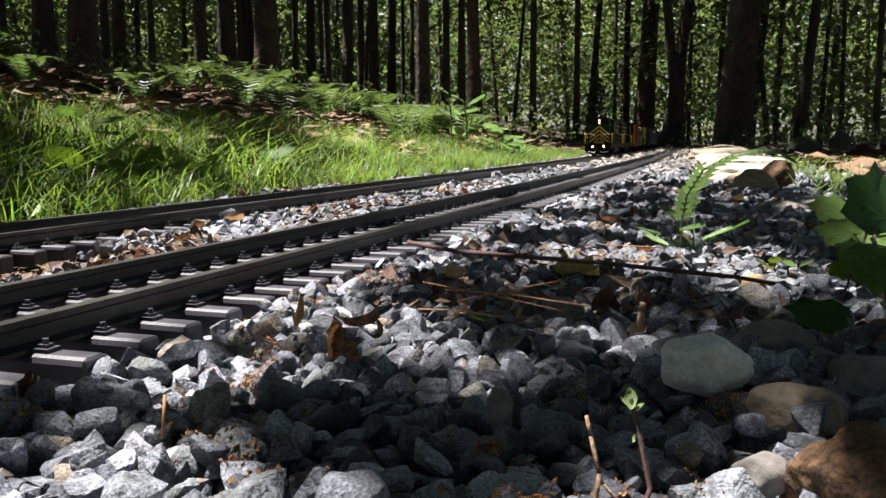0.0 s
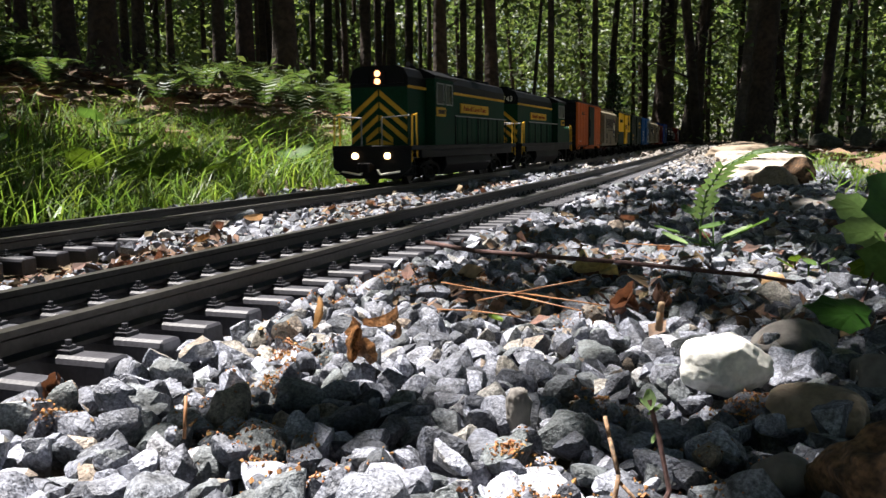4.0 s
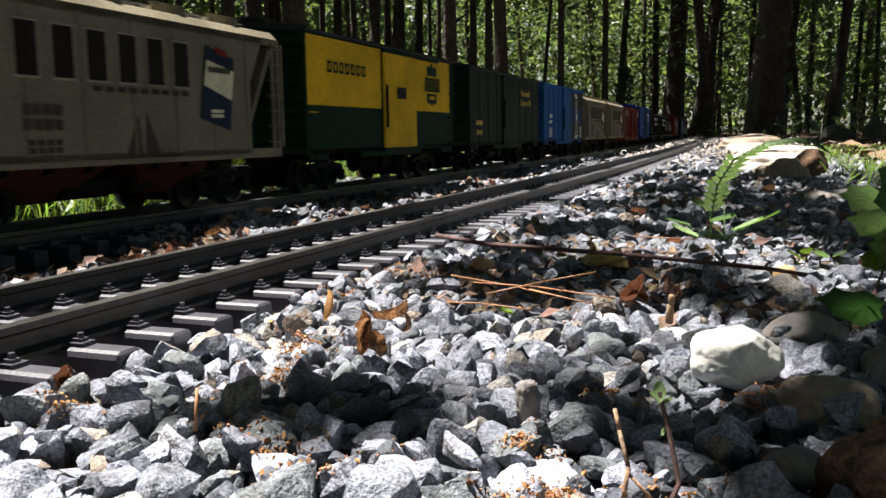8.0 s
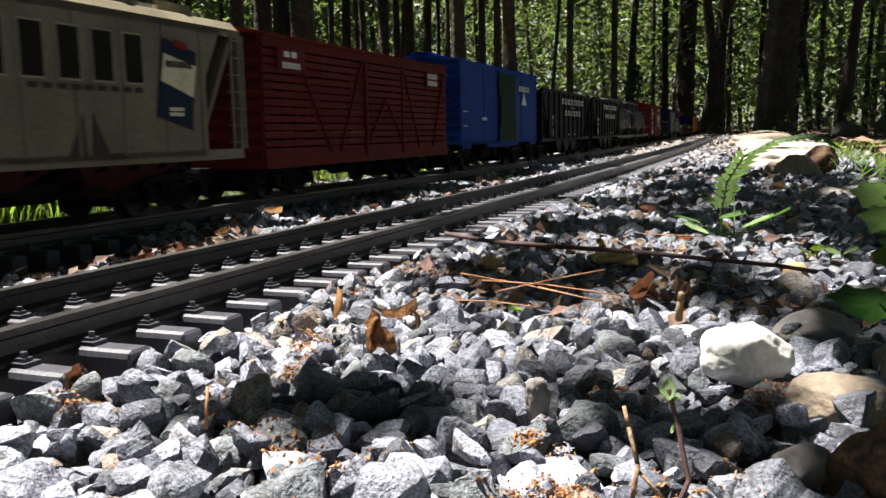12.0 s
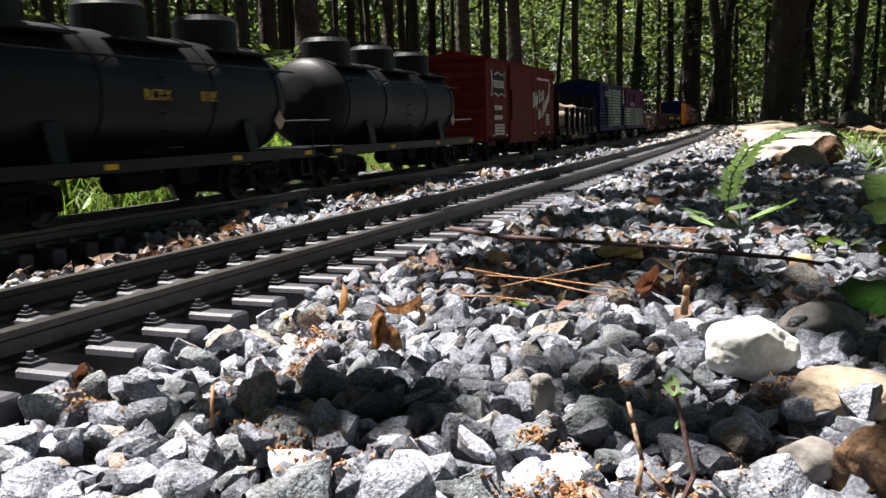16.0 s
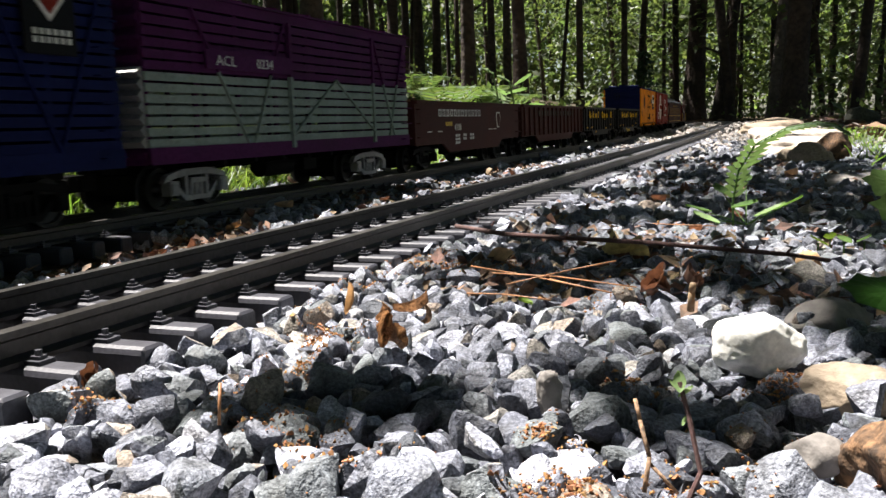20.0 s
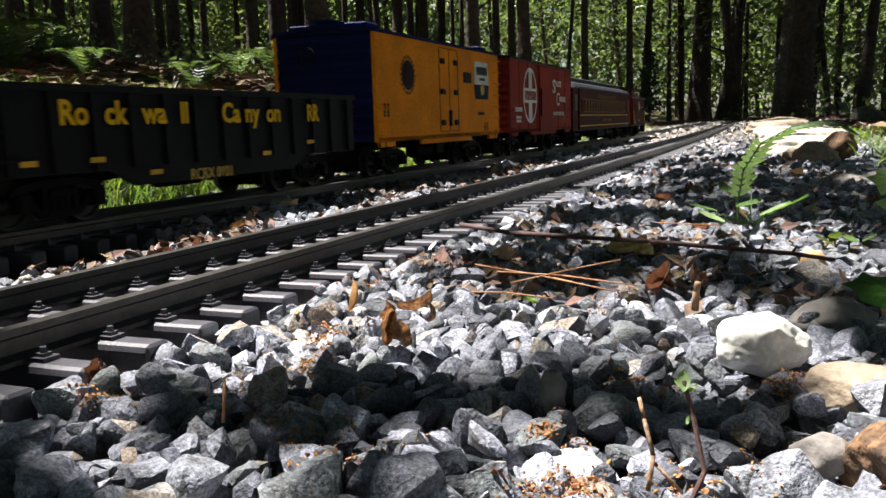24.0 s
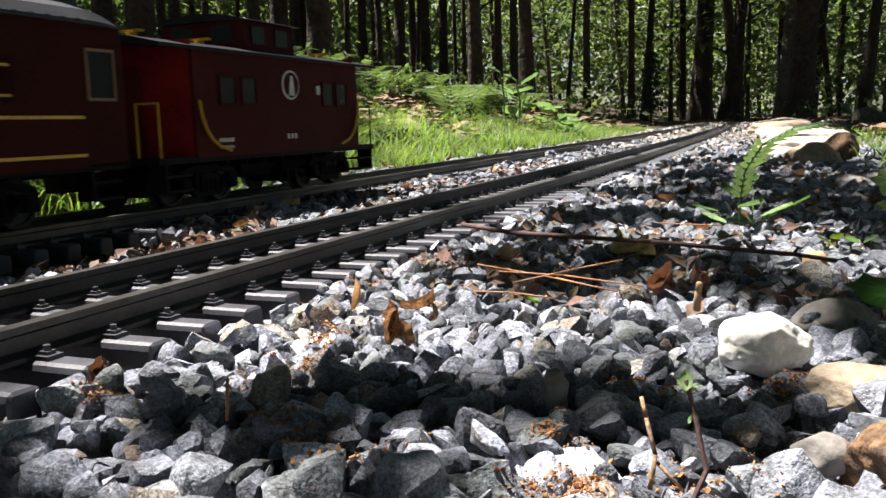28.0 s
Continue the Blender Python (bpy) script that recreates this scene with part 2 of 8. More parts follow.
DRY_LEAF = mat("dry_leaf", (0.19, 0.105, 0.06), 0.75, vary=0.5, scale=220, fine=900, bump=0.5, through_light=0.2, each=0.35, glow_tint=PALE_GLOW)
TAN_LEAF = mat("tan_dry_leaf", (0.42, 0.30, 0.18), 0.7, vary=0.3, scale=120, fine=600, bump=0.3, through_light=0.25, glow_tint=PALE_GLOW)
RUSSET = mat("russet_dry_leaf", (0.16, 0.08, 0.052), 0.7, vary=0.4, scale=120, fine=600, bump=0.3, through_light=0.2, glow_tint=PALE_GLOW)
ORANGE_PEBBLE = mat("ochre_pebble", (0.50, 0.31, 0.15), 0.75, vary=0.3, scale=120, fine=600, bump=0.3)
RED_SOIL = mat("reddish_soil", (0.17, 0.095, 0.065), 0.95, vary=0.45, scale=60, fine=500, bump=0.8)
FIR = mat("fir_needles", (0.018, 0.04, 0.015), 0.6, vary=0.3, scale=10, fine=60, bump=0, through_light=0.2, island=0.3)
ORANGE_BITS = mat("orange_catkin", (0.36, 0.17, 0.065), 0.85, vary=0.4, scale=150, fine=900, bump=0.3, island=0.3)


# ---- building ----
class Shape:
    """Vertices and faces of one mesh."""

    def __init__(self):
        self.v, self.f = [], []

    def add(self, verts, faces):
        o = len(self.v)
        self.v += [tuple(p) for p in verts]
        self.f += [tuple(i + o for i in q) for q in faces]
        return self

    def box(self, x0, x1, y0, y1, z0, z1):
        return self.add([(x0, y0, z0), (x1, y0, z0), (x1, y1, z0), (x0, y1, z0), (x0, y0, z1), (x1, y0, z1), (x1, y1, z1), (x0, y1, z1)],
                        [(3, 2, 1, 0), (4, 5, 6, 7), (0, 1, 5, 4), (1, 2, 6, 5), (2, 3, 7, 6), (3, 0, 4, 7)])

    def prism(self, outline, a, b, axis="y"):
        """An outline in the plane across the axis, drawn out from a to b."""
        k = len(outline)
        put = {"y": lambda p, s: (p[0], s, p[1]), "x": lambda p, s: (s, p[0], p[1]), "z": lambda p, s: (p[0], p[1], s)}[axis]
        vs = [put(p, a) for p in outline] + [put(p, b) for p in outline]
        return self.add(vs, [tuple(range(k))[::-1], tuple(range(k, 2 * k))] + [(i, (i + 1) % k, k + (i + 1) % k, k + i) for i in range(k)])

    def tube(self, p, q, r0, r1=None, n=8, caps=True):
        p, q = Vector(p), Vector(q)
        r1 = r0 if r1 is None else r1
        d = (q - p).normalized()
        a = d.orthogonal().normalized()
        b = d.cross(a)
        vs = [tuple(c + (a * math.cos(2 * math.pi * i / n) + b * math.sin(2 * math.pi * i / n)) * r) for c, r in ((p, r0), (q, r1)) for i in range(n)]
        fs = [(i, (i + 1) % n, n + (i + 1) % n, n + i) for i in range(n)]
        if caps:
            fs += [tuple(range(n))[::-1], tuple(range(n, 2 * n))]
        return self.add(vs, fs)

    def bar(self, points, r, n=5):
        for a, b in zip(points, points[1:]):
            self.tube(a, b, r, n=n)
        return self


def mesh_of(name, shape, material, bevel=0.0, smooth=False):
    me = bpy.data.meshes.new(name)
    me.from_pydata(shape.v, [], shape.f)
    bm = bmesh.new()
    bm.from_mesh(me)
    bmesh.ops.recalc_face_normals(bm, faces=bm.faces)
    if bevel:
        bmesh.ops.bevel(bm, geom=[e for e in bm.edges if e.is_manifold and e.calc_face_angle(0) > 0.5], offset=bevel, segments=1, affect="EDGES", clamp_overlap=True)
    bm.to_mesh(me)
    bm.free()
    me.materials.append(material)
    me.shade_smooth() if smooth else me.shade_flat()
    return me


def part(name, shape, material, parent=None, label="", bevel=0.0, smooth=False, at=None):
    ob = new(name, mesh_of(name, shape, material, bevel, smooth))
    if parent:
        ob.parent = parent
    if at is not None:
        ob.matrix_basis = at
    if label:
        ob["label"] = label
    return ob


def soup(name, verts, faces, material, smooth=False):
    """A mesh from arrays: verts (n, 3), faces (m, 3) or (m, 4)."""
    me = bpy.data.meshes.new(name)
    verts, faces = np.asarray(verts, np.float32), np.asarray(faces, np.int32)
    k = faces.shape[1]
    me.vertices.add(len(verts))
    me.vertices.foreach_set("co", verts.ravel())
    me.loops.add(faces.size)
    me.loops.foreach_set("vertex_index", faces.ravel())
    me.polygons.add(len(faces))
    me.polygons.foreach_set("loop_start", np.arange(0, faces.size, k, dtype=np.int32))
    me.update(calc_edges=True)
    me.validate()
    me.materials.append(material)
    me.shade_smooth() if smooth else me.shade_flat()
    if smooth == "edges":
        me.set_sharp_from_angle(angle=radians(26))
    return new(name, me)


def rock_shape(rng, points, wear=0.0, cuts=0):
    """A broken stone of about unit radius: the hull of a few points; with cuts its faces are hackly and its edges worn."""
    p = rng.normal(size=(points, 3))
    p /= np.linalg.norm(p, axis=1)[:, None]
    p *= rng.uniform(0.8, 1.1, (points, 1)) * np.array([rng.uniform(0.95, 1.25), rng.uniform(0.7, 1.0), rng.uniform(0.55, 0.85)])
    bm = bmesh.new()
    for q in p:
        bm.verts.new(q)
    res = bmesh.ops.convex_hull(bm, input=bm.verts)
    bmesh.ops.delete(bm, geom=[v for v in bm.verts if not v.link_faces], context="VERTS")
    if cuts:
        bmesh.ops.subdivide_edges(bm, edges=bm.edges[:], cuts=cuts, use_grid_fill=True)
        bmesh.ops.smooth_vert(bm, verts=bm.verts[:], factor=wear, use_axis_x=True, use_axis_y=True, use_axis_z=True)
        shift = Vector(rng.uniform(-50, 50, 3))
        for v in bm.verts:
            v.co += v.co.normalized() * (0.10 * noise.noise(v.co * 1.7 + shift) + 0.055 * noise.noise(v.co * 4.3 + shift))
    bmesh.ops.triangulate(bm, faces=bm.faces)
    bmesh.ops.recalc_face_normals(bm, faces=bm.faces)
    bm.verts.index_update()
    v = np.array([q.co[:] for q in bm.verts])
    f = np.array([[q.index for q in t.verts] for t in bm.faces])
    bm.free()
    return v, f


def turns(rng, n, tilt=1.0):
    """n random turns, as (n, 3, 3)."""
    a, b, c = rng.uniform(0, 2 * np.pi, n), rng.normal(0, 0.5 * tilt, n), rng.normal(0, 0.5 * tilt, n)
    z, o = np.zeros(n), np.ones(n)
    ra = np.stack([np.cos(a), -np.sin(a), z, np.sin(a), np.cos(a), z, z, z, o], 1).reshape(n, 3, 3)
    rb = np.stack([o, z, z, z, np.cos(b), -np.sin(b), z, np.sin(b), np.cos(b)], 1).reshape(n, 3, 3)
    rc = np.stack([np.cos(c), z, np.sin(c), z, o, z, -np.sin(c), z, np.cos(c)], 1).reshape(n, 3, 3)
    return ra @ rb @ rc


def scatter(name, places, sizes, shapes, rng, material, tilt=1.0, smooth=False):
    """Many copies of a few shapes joined into one mesh."""
    n = len(places)
    rot = turns(rng, n, tilt)
    pick = rng.integers(0, len(shapes), n)
    vs, fs, o = [], [], 0
    for k, (v, f) in enumerate(shapes):
        sel = np.where(pick == k)[0]
        if not len(sel):
            continue
        w = np.einsum("nij,vj->nvi", rot[sel], v) * sizes[sel][:, None, None] + places[sel][:, None, :]
        vs.append(w.reshape(-1, 3))
        fs.append((f[None] + (np.arange(len(sel)) * len(v))[:, None, None] + o).reshape(-1, f.shape[1]))
        o += len(sel) * len(v)
    return soup(name, np.concatenate(vs), np.concatenate(fs), material, smooth)


# ---- ground ----
def axis_steps(lo, hi, fine, n):
    u = np.linspace(-1, 1, n)
    w = np.sinh(u * 4.2) / np.sinh(4.2)
    return np.where(w < 0, -w * lo, w * hi)


gx, gy = axis_steps(-70, 70, 0, 150), axis_steps(-70, 90, 0, 170) + 1.0
GX, GY = np.meshgrid(gx, gy)
GZ = ground_z(GX, GY)
nx, ny = len(gx), len(gy)
idx = np.arange(nx * ny).reshape(ny, nx)
ground = soup("ground", np.stack([GX.ravel(), GY.ravel(), GZ.ravel()], 1),
              np.stack([idx[:-1, :-1], idx[:-1, 1:], idx[1:, 1:], idx[1:, :-1]], -1).reshape(-1, 4), SOIL, True)
tagged(ground, "brown leaf-littered forest floor with a low bank", "ground", kind="structure")

# ---- tracks ----
TIE_PITCH = 0.022
RAIL_OUT = [(-0.0042, 0), (0.0042, 0), (0.0042, 0.0012), (0.001, 0.0022), (0.001, 0.0058), (0.0021, 0.0066), (0.0021, 0.0085), (-0.0021, 0.0085), (-0.0021, 0.0066), (-0.001, 0.0058), (-0.001, 0.0022), (-0.0042, 0.0012)]
TIE_OUT = [(-0.0046, -0.009), (0.0046, -0.009), (0.0046, -0.0012), (0.0036, 0), (-0.0036, 0), (-0.0046, -0.0012)]


def lay_rail(name, lateral, side, top, parent):
    """One rail as a swept profile along the track."""
    steps = list(np.arange(-12, 0, 1.0)) + list(np.arange(0, 7.5, 0.25)) + list(np.arange(7.5, 16, 0.25))
    k = len(RAIL_OUT)
    s = Shape()
    vs = []
    for st in steps:
        x, y, a = track_point(lateral, st)
        nx_, ny_ = math.cos(a), math.sin(a)
        vs += [(x + nx_ * (side * 0.024 + p), y + ny_ * (side * 0.024 + p), top - 0.0085 + q) for p, q in RAIL_OUT]
    fs = [(i * k + j, i * k + (j + 1) % k, (i + 1) * k + (j + 1) % k, (i + 1) * k + j) for i in range(len(steps) - 1) for j in range(k)]
    fs += [tuple(range(k)), tuple(range(len(vs) - k, len(vs)))]
    return part(name, s.add(vs, fs), RAIL, parent)


def lay_track(lateral, top, label):
    thing = tagged(new("railway_track"), label, "railway track", "garden railway tracks", "structure")
    for side in (-1, 1):
        lay_rail("rail", lateral, side, top, thing)
    tie = mesh_of("tie", Shape().prism(TIE_OUT, -0.046, 0.046, "x"), TIE, 0.0014)
    # bolted rail clip: foot plate, block and nut
    clip = Shape()
    for sx in (-1, 1):
        for off in (-0.0062, 0.0062):
            c = sx * 0.024 + off
            clip.box(c - 0.0026, c + 0.0026, -0.0026, 0.0026, 0, 0.0011)
            clip.box(c - 0.0014, c + 0.0014, -0.0014, 0.0014, 0.0011, 0.0020)
            clip.tube((c, 0, 0.0020), (c, 0, 0.0034), 0.0009, n=6)
    clip = mesh_of("rail_clip", clip, TIE)
    far_ties = Shape()
    for i in range(-30, 560):
        st = i * TIE_PITCH + (0.0 if lateral < 0.3 else 0.009)
        x, y, a = track_point(lateral, st)
        m = Matrix.Translation((x, y, top - 0.0085)) @ Matrix.Rotation(a + random.uniform(-0.02, 0.02), 4, "Z")
        if 0.02 < st < (1.9 if lateral < 0.3 else 1.6):
            t = new("tie", tie)
            t.parent, t.matrix_basis = thing, m
            if lateral < 0.3 and st < 1.2 or st < 0.8:
                c = new("rail_clip", clip)
                c.parent, c.matrix_basis = thing, m
        else:
            far_ties.add([m @ Vector(v) for v in [(-0.046, -0.0046, -0.009), (0.046, -0.0046, -0.009), (0.046, 0.0046, -0.009), (-0.046, 0.0046, -0.009), (-0.046, -0.004, 0), (0.046, -0.004, 0), (0.046, 0.004, 0), (-0.046, 0.004, 0)]],
                         [(3, 2, 1, 0), (4, 5, 6, 7), (0, 1, 5, 4), (1, 2, 6, 5), (2, 3, 7, 6), (3, 0, 4, 7)])
    far = part("tie_row", far_ties, TIE, thing)
    far["kind"] = "stuff"
    return thing


lay_track(NEAR, RAIL_Z, "black tie and dark rail garden track, empty, nearest the camera")
lay_track(FAR, RAIL_Z - 0.0017, "black tie and dark rail garden track that carries the train")

# ---- ballast ----
rng = np.random.default_rng(7)
FINE = [rock_shape(rng, 11 + k % 6, 0.45, 2) for k in range(26)]
MID = [rock_shape(rng, 13) for _ in range(24)]
LOW = [rock_shape(rng, 9) for _ in range(16)]


def bed(x0, x1, y0, y1, step, keep):
    """Jittered places on the ballast, kept where keep(x, y) says so."""
    xs, ys = np.meshgrid(np.arange(x0, x1, step), np.arange(y0, y1, step * 0.9))
    x = (xs + rng.uniform(-0.42, 0.42, xs.shape) * step).ravel()
    y = (ys + rng.uniform(-0.42, 0.42, ys.shape) * step).ravel()
    k = keep(x, y)
    return x[k], y[k]


def swing(y):
    a = np.clip(y, 0, 6)
    s = 0.01827 * a - 0.0017 * a * a
    return 0.009135 * a * a - 0.000567 * a ** 3 + np.maximum(y - 6, 0) * s


def on_bed(x, y):
    lat = -x - swing(y)
    return (lat > -0.30 - 0.05 * np.clip(y, 0, 4) - 0.03 * np.sin(y * 5)) & (lat < 0.50 + 0.02 * np.sin(y * 9))


def in_ties(x, y):
    lat = -x - swing(y)
    return ((np.abs(lat - NEAR) < 0.047) | (np.abs(lat - FAR) < 0.047))


def bed_height(x, y, size):
    """Stones between the ties lie low; the bed rises and falls a little."""
    lat = -x - swing(y)
    shoulder = 0.0022 * np.exp(-((np.minimum(np.abs(lat - NEAR), np.abs(lat - FAR)) - 0.056) / 0.012) ** 2)
    return np.where(in_ties(x, y), -0.0060, -0.0028 + shoulder + 0.0025 * wobble(x, y, 18) * np.clip(y, 0.25, 1) + rng.normal(0, 0.0014, len(x)))


def seen(x, y):
    return (x < 0.30 * y + 0.08) & (x > -1.15 * y - 0.10)


def heap(name, x, y, lo, hi, shapes, drop=0.0, material=STONE, smooth=False):
    size = np.exp(rng.normal(math.log((lo + hi) / 2), 0.30, len(x))).clip(lo * 0.7, hi * 1.5)
    size = np.where(in_ties(x, y), size * 0.7, size)
    return scatter(name, np.stack([x, y, bed_height(x, y, size) - drop], 1), size, shapes, rng, material, 1.3, smooth)


ballast = tagged(new("ballast"), "bed of sharp blue-grey crushed stone under the tracks", "ballast", kind="structure")


def nearest(x, y):
    return (x > -0.125) & (x < 0.010) & (y > 0.112) & (y < 0.205) & ~in_ties(x, y)


x, y = bed(-0.30, 0.10, 0.07, 0.42, 0.0062, lambda x, y: on_bed(x, y) & seen(x, y))
pick = nearest(x, y)
order = np.argsort(rng.uniform(size=len(x)) + ~pick * 10)[: min(300, pick.sum())]
single = np.zeros(len(x), bool)
single[order] = True
meshes = []
for v, f in FINE:
    ob = soup("ballast_stone", v, f, STONE_EACH, "edges")
    meshes.append(ob.data)
    bpy.data.objects.remove(ob)
hull_v, hull_f, hull_n = [], [], 0
for px, py in zip(x[single], y[single]):
    s = min(max(random.lognormvariate(math.log(0.0043), 0.34), 0.0026), 0.0078)
    k = random.randrange(len(meshes))
    ob = new("ballast_stone", meshes[k])
    ob.parent = ballast
    m = pose(px, py, -0.0030 + random.gauss(0, 0.0014), random.gauss(0, 28), random.gauss(0, 28), random.uniform(0, 360)) @ Matrix.Scale(s, 4)
    ob.matrix_basis = m
    hull_v.append(FINE[k][0] @ np.array(m.to_3x3()).T + np.array(m.translation))
    hull_f.append(FINE[k][1] + hull_n)
    hull_n += len(FINE[k][0])
h1 = heap("ballast_gravel", x[~single], y[~single], 0.0031, 0.0060, FINE, 0.0006, STONE, "edges")
x, y = bed(-0.30, 0.10, 0.07, 0.42, 0.0075, lambda x, y: on_bed(x, y) & seen(x, y))
h0 = heap("ballast_gravel", x, y, 0.0040, 0.0060, LOW, 0.0048)
x, y = bed(-1.2, 0.30, 0.40, 1.15, 0.0076, lambda x, y: on_bed(x, y) & seen(x, y))
h2 = heap("ballast_gravel", x, y, 0.0038, 0.0066, MID)
x, y = bed(-1.3, 0.55, 1.13, 3.0, 0.0120, lambda x, y: on_bed(x, y) & seen(x, y))
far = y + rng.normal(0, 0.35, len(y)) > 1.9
h3 = heap("ballast_gravel", x[~far], y[~far], 0.0055, 0.0090, LOW)
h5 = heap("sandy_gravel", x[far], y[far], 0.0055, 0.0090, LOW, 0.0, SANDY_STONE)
x, y = bed(-1.6, 0.55, 2.98, 7.6, 0.028, lambda x, y: on_bed(x, y))
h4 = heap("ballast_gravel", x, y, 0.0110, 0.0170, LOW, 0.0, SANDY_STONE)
for ob in (h0, h1, h2, h3, h4, h5):
    ob.parent = ballast
    ob["kind"] = "stuff"
for ob in (h0, h1, h2):
    me = ob.data
    v, f = np.empty(len(me.vertices) * 3, np.float32), np.empty(len(me.loops), np.int32)
    me.vertices.foreach_get("co", v)
    me.loops.foreach_get("vertex_index", f)
    hull_v.append(v.reshape(-1, 3))
    hull_f.append(f.reshape(-1, 3) + hull_n)
    hull_n += len(me.vertices)
BED = BVHTree.FromPolygons(np.concatenate(hull_v).tolist(), np.concatenate(hull_f).tolist(), all_triangles=True)


def bed_top(x, y):
    """Height of the stones' surface at a place on the bed."""
    hit = BED.ray_cast(Vector((x, y, 0.1)), Vector((0, 0, -1)))[0]
    return hit.z if hit else float(ground_z(x, y))

# ---- wood ----
# bearing left of the track line (degrees), distance, width, lean to the right, grey bark
TRUNKS = [
    (45.1, 9.0, 0.114, 0.00, 0), (42.8, 7.5, 0.155, 0.00, 0), (40.7, 6.6, 0.182, 0.02, 0), (38.6, 9.0, 0.114, 0.00, 0), (33.9, 8.5, 0.117, 0.00, 0),
    (32.3, 7.6, 0.144, 0.00, 0), (29.8, 6.8, 0.179, 0.00, 0), (24.7, 10.0, 0.126, 0.00, 0), (23.1, 10.5, 0.121, 0.00, 0), (19.9, 5.8, 0.090, 0.00, 0),
    (16.5, 7.6, 0.122, -0.02, 0), (5.8, 10.2, 0.252, 0.03, 0), (4.3, 11.0, 0.164, 0.12, 0), (1.1, 8.2, 0.132, 0.07, 1), (0.0, 7.0, 0.217, 0.05, 0),
    (-3.4, 8.6, 0.099, 0.08, 0), (47.4, 9.0, 0.155, 0.00, 0), (-9.9, 10.0, 0.138, 0.00, 0),
]
# slender trunks: bearing, distance, width, lean
SLENDER = [
    (39.4, 10.0, 0.086, 0.00), (37.6, 12.0, 0.083, 0.00), (36.8, 11.0, 0.095, 0.00), (34.8, 12.0, 0.069, 0.00), (28.1, 12.0, 0.069, 0.00),
    (21.2, 12.0, 0.062, 0.00), (18.4, 9.5, 0.082, 0.00), (17.4, 9.0, 0.077, 0.00), (14.1, 10.5, 0.048, 0.08), (12.8, 8.4, 0.067, 0.00),
    (10.0, 9.4, 0.070, 0.00), (9.2, 9.8, 0.090, 0.06), (7.6, 13.0, 0.060, 0.00), (3.0, 13.0, 0.060, 0.00), (-4.6, 11.0, 0.057, 0.03),
    (-5.8, 10.0, 0.052, -0.02), (-7.6, 9.0, 0.062, 0.00),
    (31.2, 11.5, 0.111, 0.00), (27.1, 11.0, 0.120, 0.01), (26.0, 12.5, 0.104, -0.01), (23.9, 12.0, 0.116, 0.00), (22.0, 11.2, 0.122, 0.02), (20.6, 13.0, 0.092, 0.00),
]


def trunk_shape(height, r, lean, rnd):
    """A tapered, slightly crooked trunk with a flared foot and limbs high up."""
    s = Shape()
    n, k = 10, 12
    vs = []
    for i in range(n + 1):
        u = i / n
        z = -0.15 + (height + 0.15) * u ** 1.5
        rr = r * (1 - 0.62 * u) * (1 + 0.7 * math.exp(-max(z, 0) / (0.5 * r + 0.12)))
        cx = lean * z + 0.05 * r * math.sin(z * 1.3 + rnd) * z
        cy = 0.04 * r * math.cos(z * 1.1 + rnd) * z
        for j in range(k):
            a = 2 * math.pi * j / k
            w = rr * (1 + 0.07 * math.sin(3 * a + rnd) + 0.05 * math.sin(5 * a + rnd * 2 + z))
            vs.append((cx + w * math.cos(a), cy + w * math.sin(a), z))
    s.add(vs, [(i * k + j, i * k + (j + 1) % k, (i + 1) * k + (j + 1) % k, (i + 1) * k + j) for i in range(n) for j in range(k)] + [tuple(range(n * k, n * k + k))])
    for b in range(5):
        z = height * (0.5 + 0.1 * b)
        a = rnd * 5 + b * 2.4
        p = Vector((lean * z, 0, z))
        q = p + Vector((math.cos(a), math.sin(a), 0.6)) * height * 0.2
        s.tube(p, q, r * 0.3, r * 0.08, 6)
    return s


def leaf_cloud(name, centres, spread, count, size, rng, material, flat=0.6):
    """Loose leaf blades round centres: bent four-cornered leaves, joined."""
    n = len(centres) * count
    c = np.repeat(np.asarray(centres), count, 0) + rng.normal(size=(n, 3)) * np.repeat(np.asarray(spread), count, 0)
    rot = turns(rng, n, 1.0 / flat)
    sz = size * np.exp(rng.normal(0, 0.3, n))
    base = np.array([[0, -0.5, 0], [0.32, -0.05, 0.06], [0, 0.55, -0.03], [-0.32, -0.05, 0.06]])
    v = np.einsum("nij,vj->nvi", rot, base) * sz[:, None, None] + c[:, None]
    return soup(name, v.reshape(-1, 3), np.arange(n * 4).reshape(-1, 4), material)


rt = np.random.default_rng(21)


def sunny(x, y):
    """Ground over which the canopy is open to the sun."""
    return (x > -1.9 - 0.25 * np.maximum(y, 0)) & (x < np.where(y > 2.7, 0.22, 0.75 + 0.1 * np.maximum(y, 0))) & (y > -0.85) & (y < 7.2)


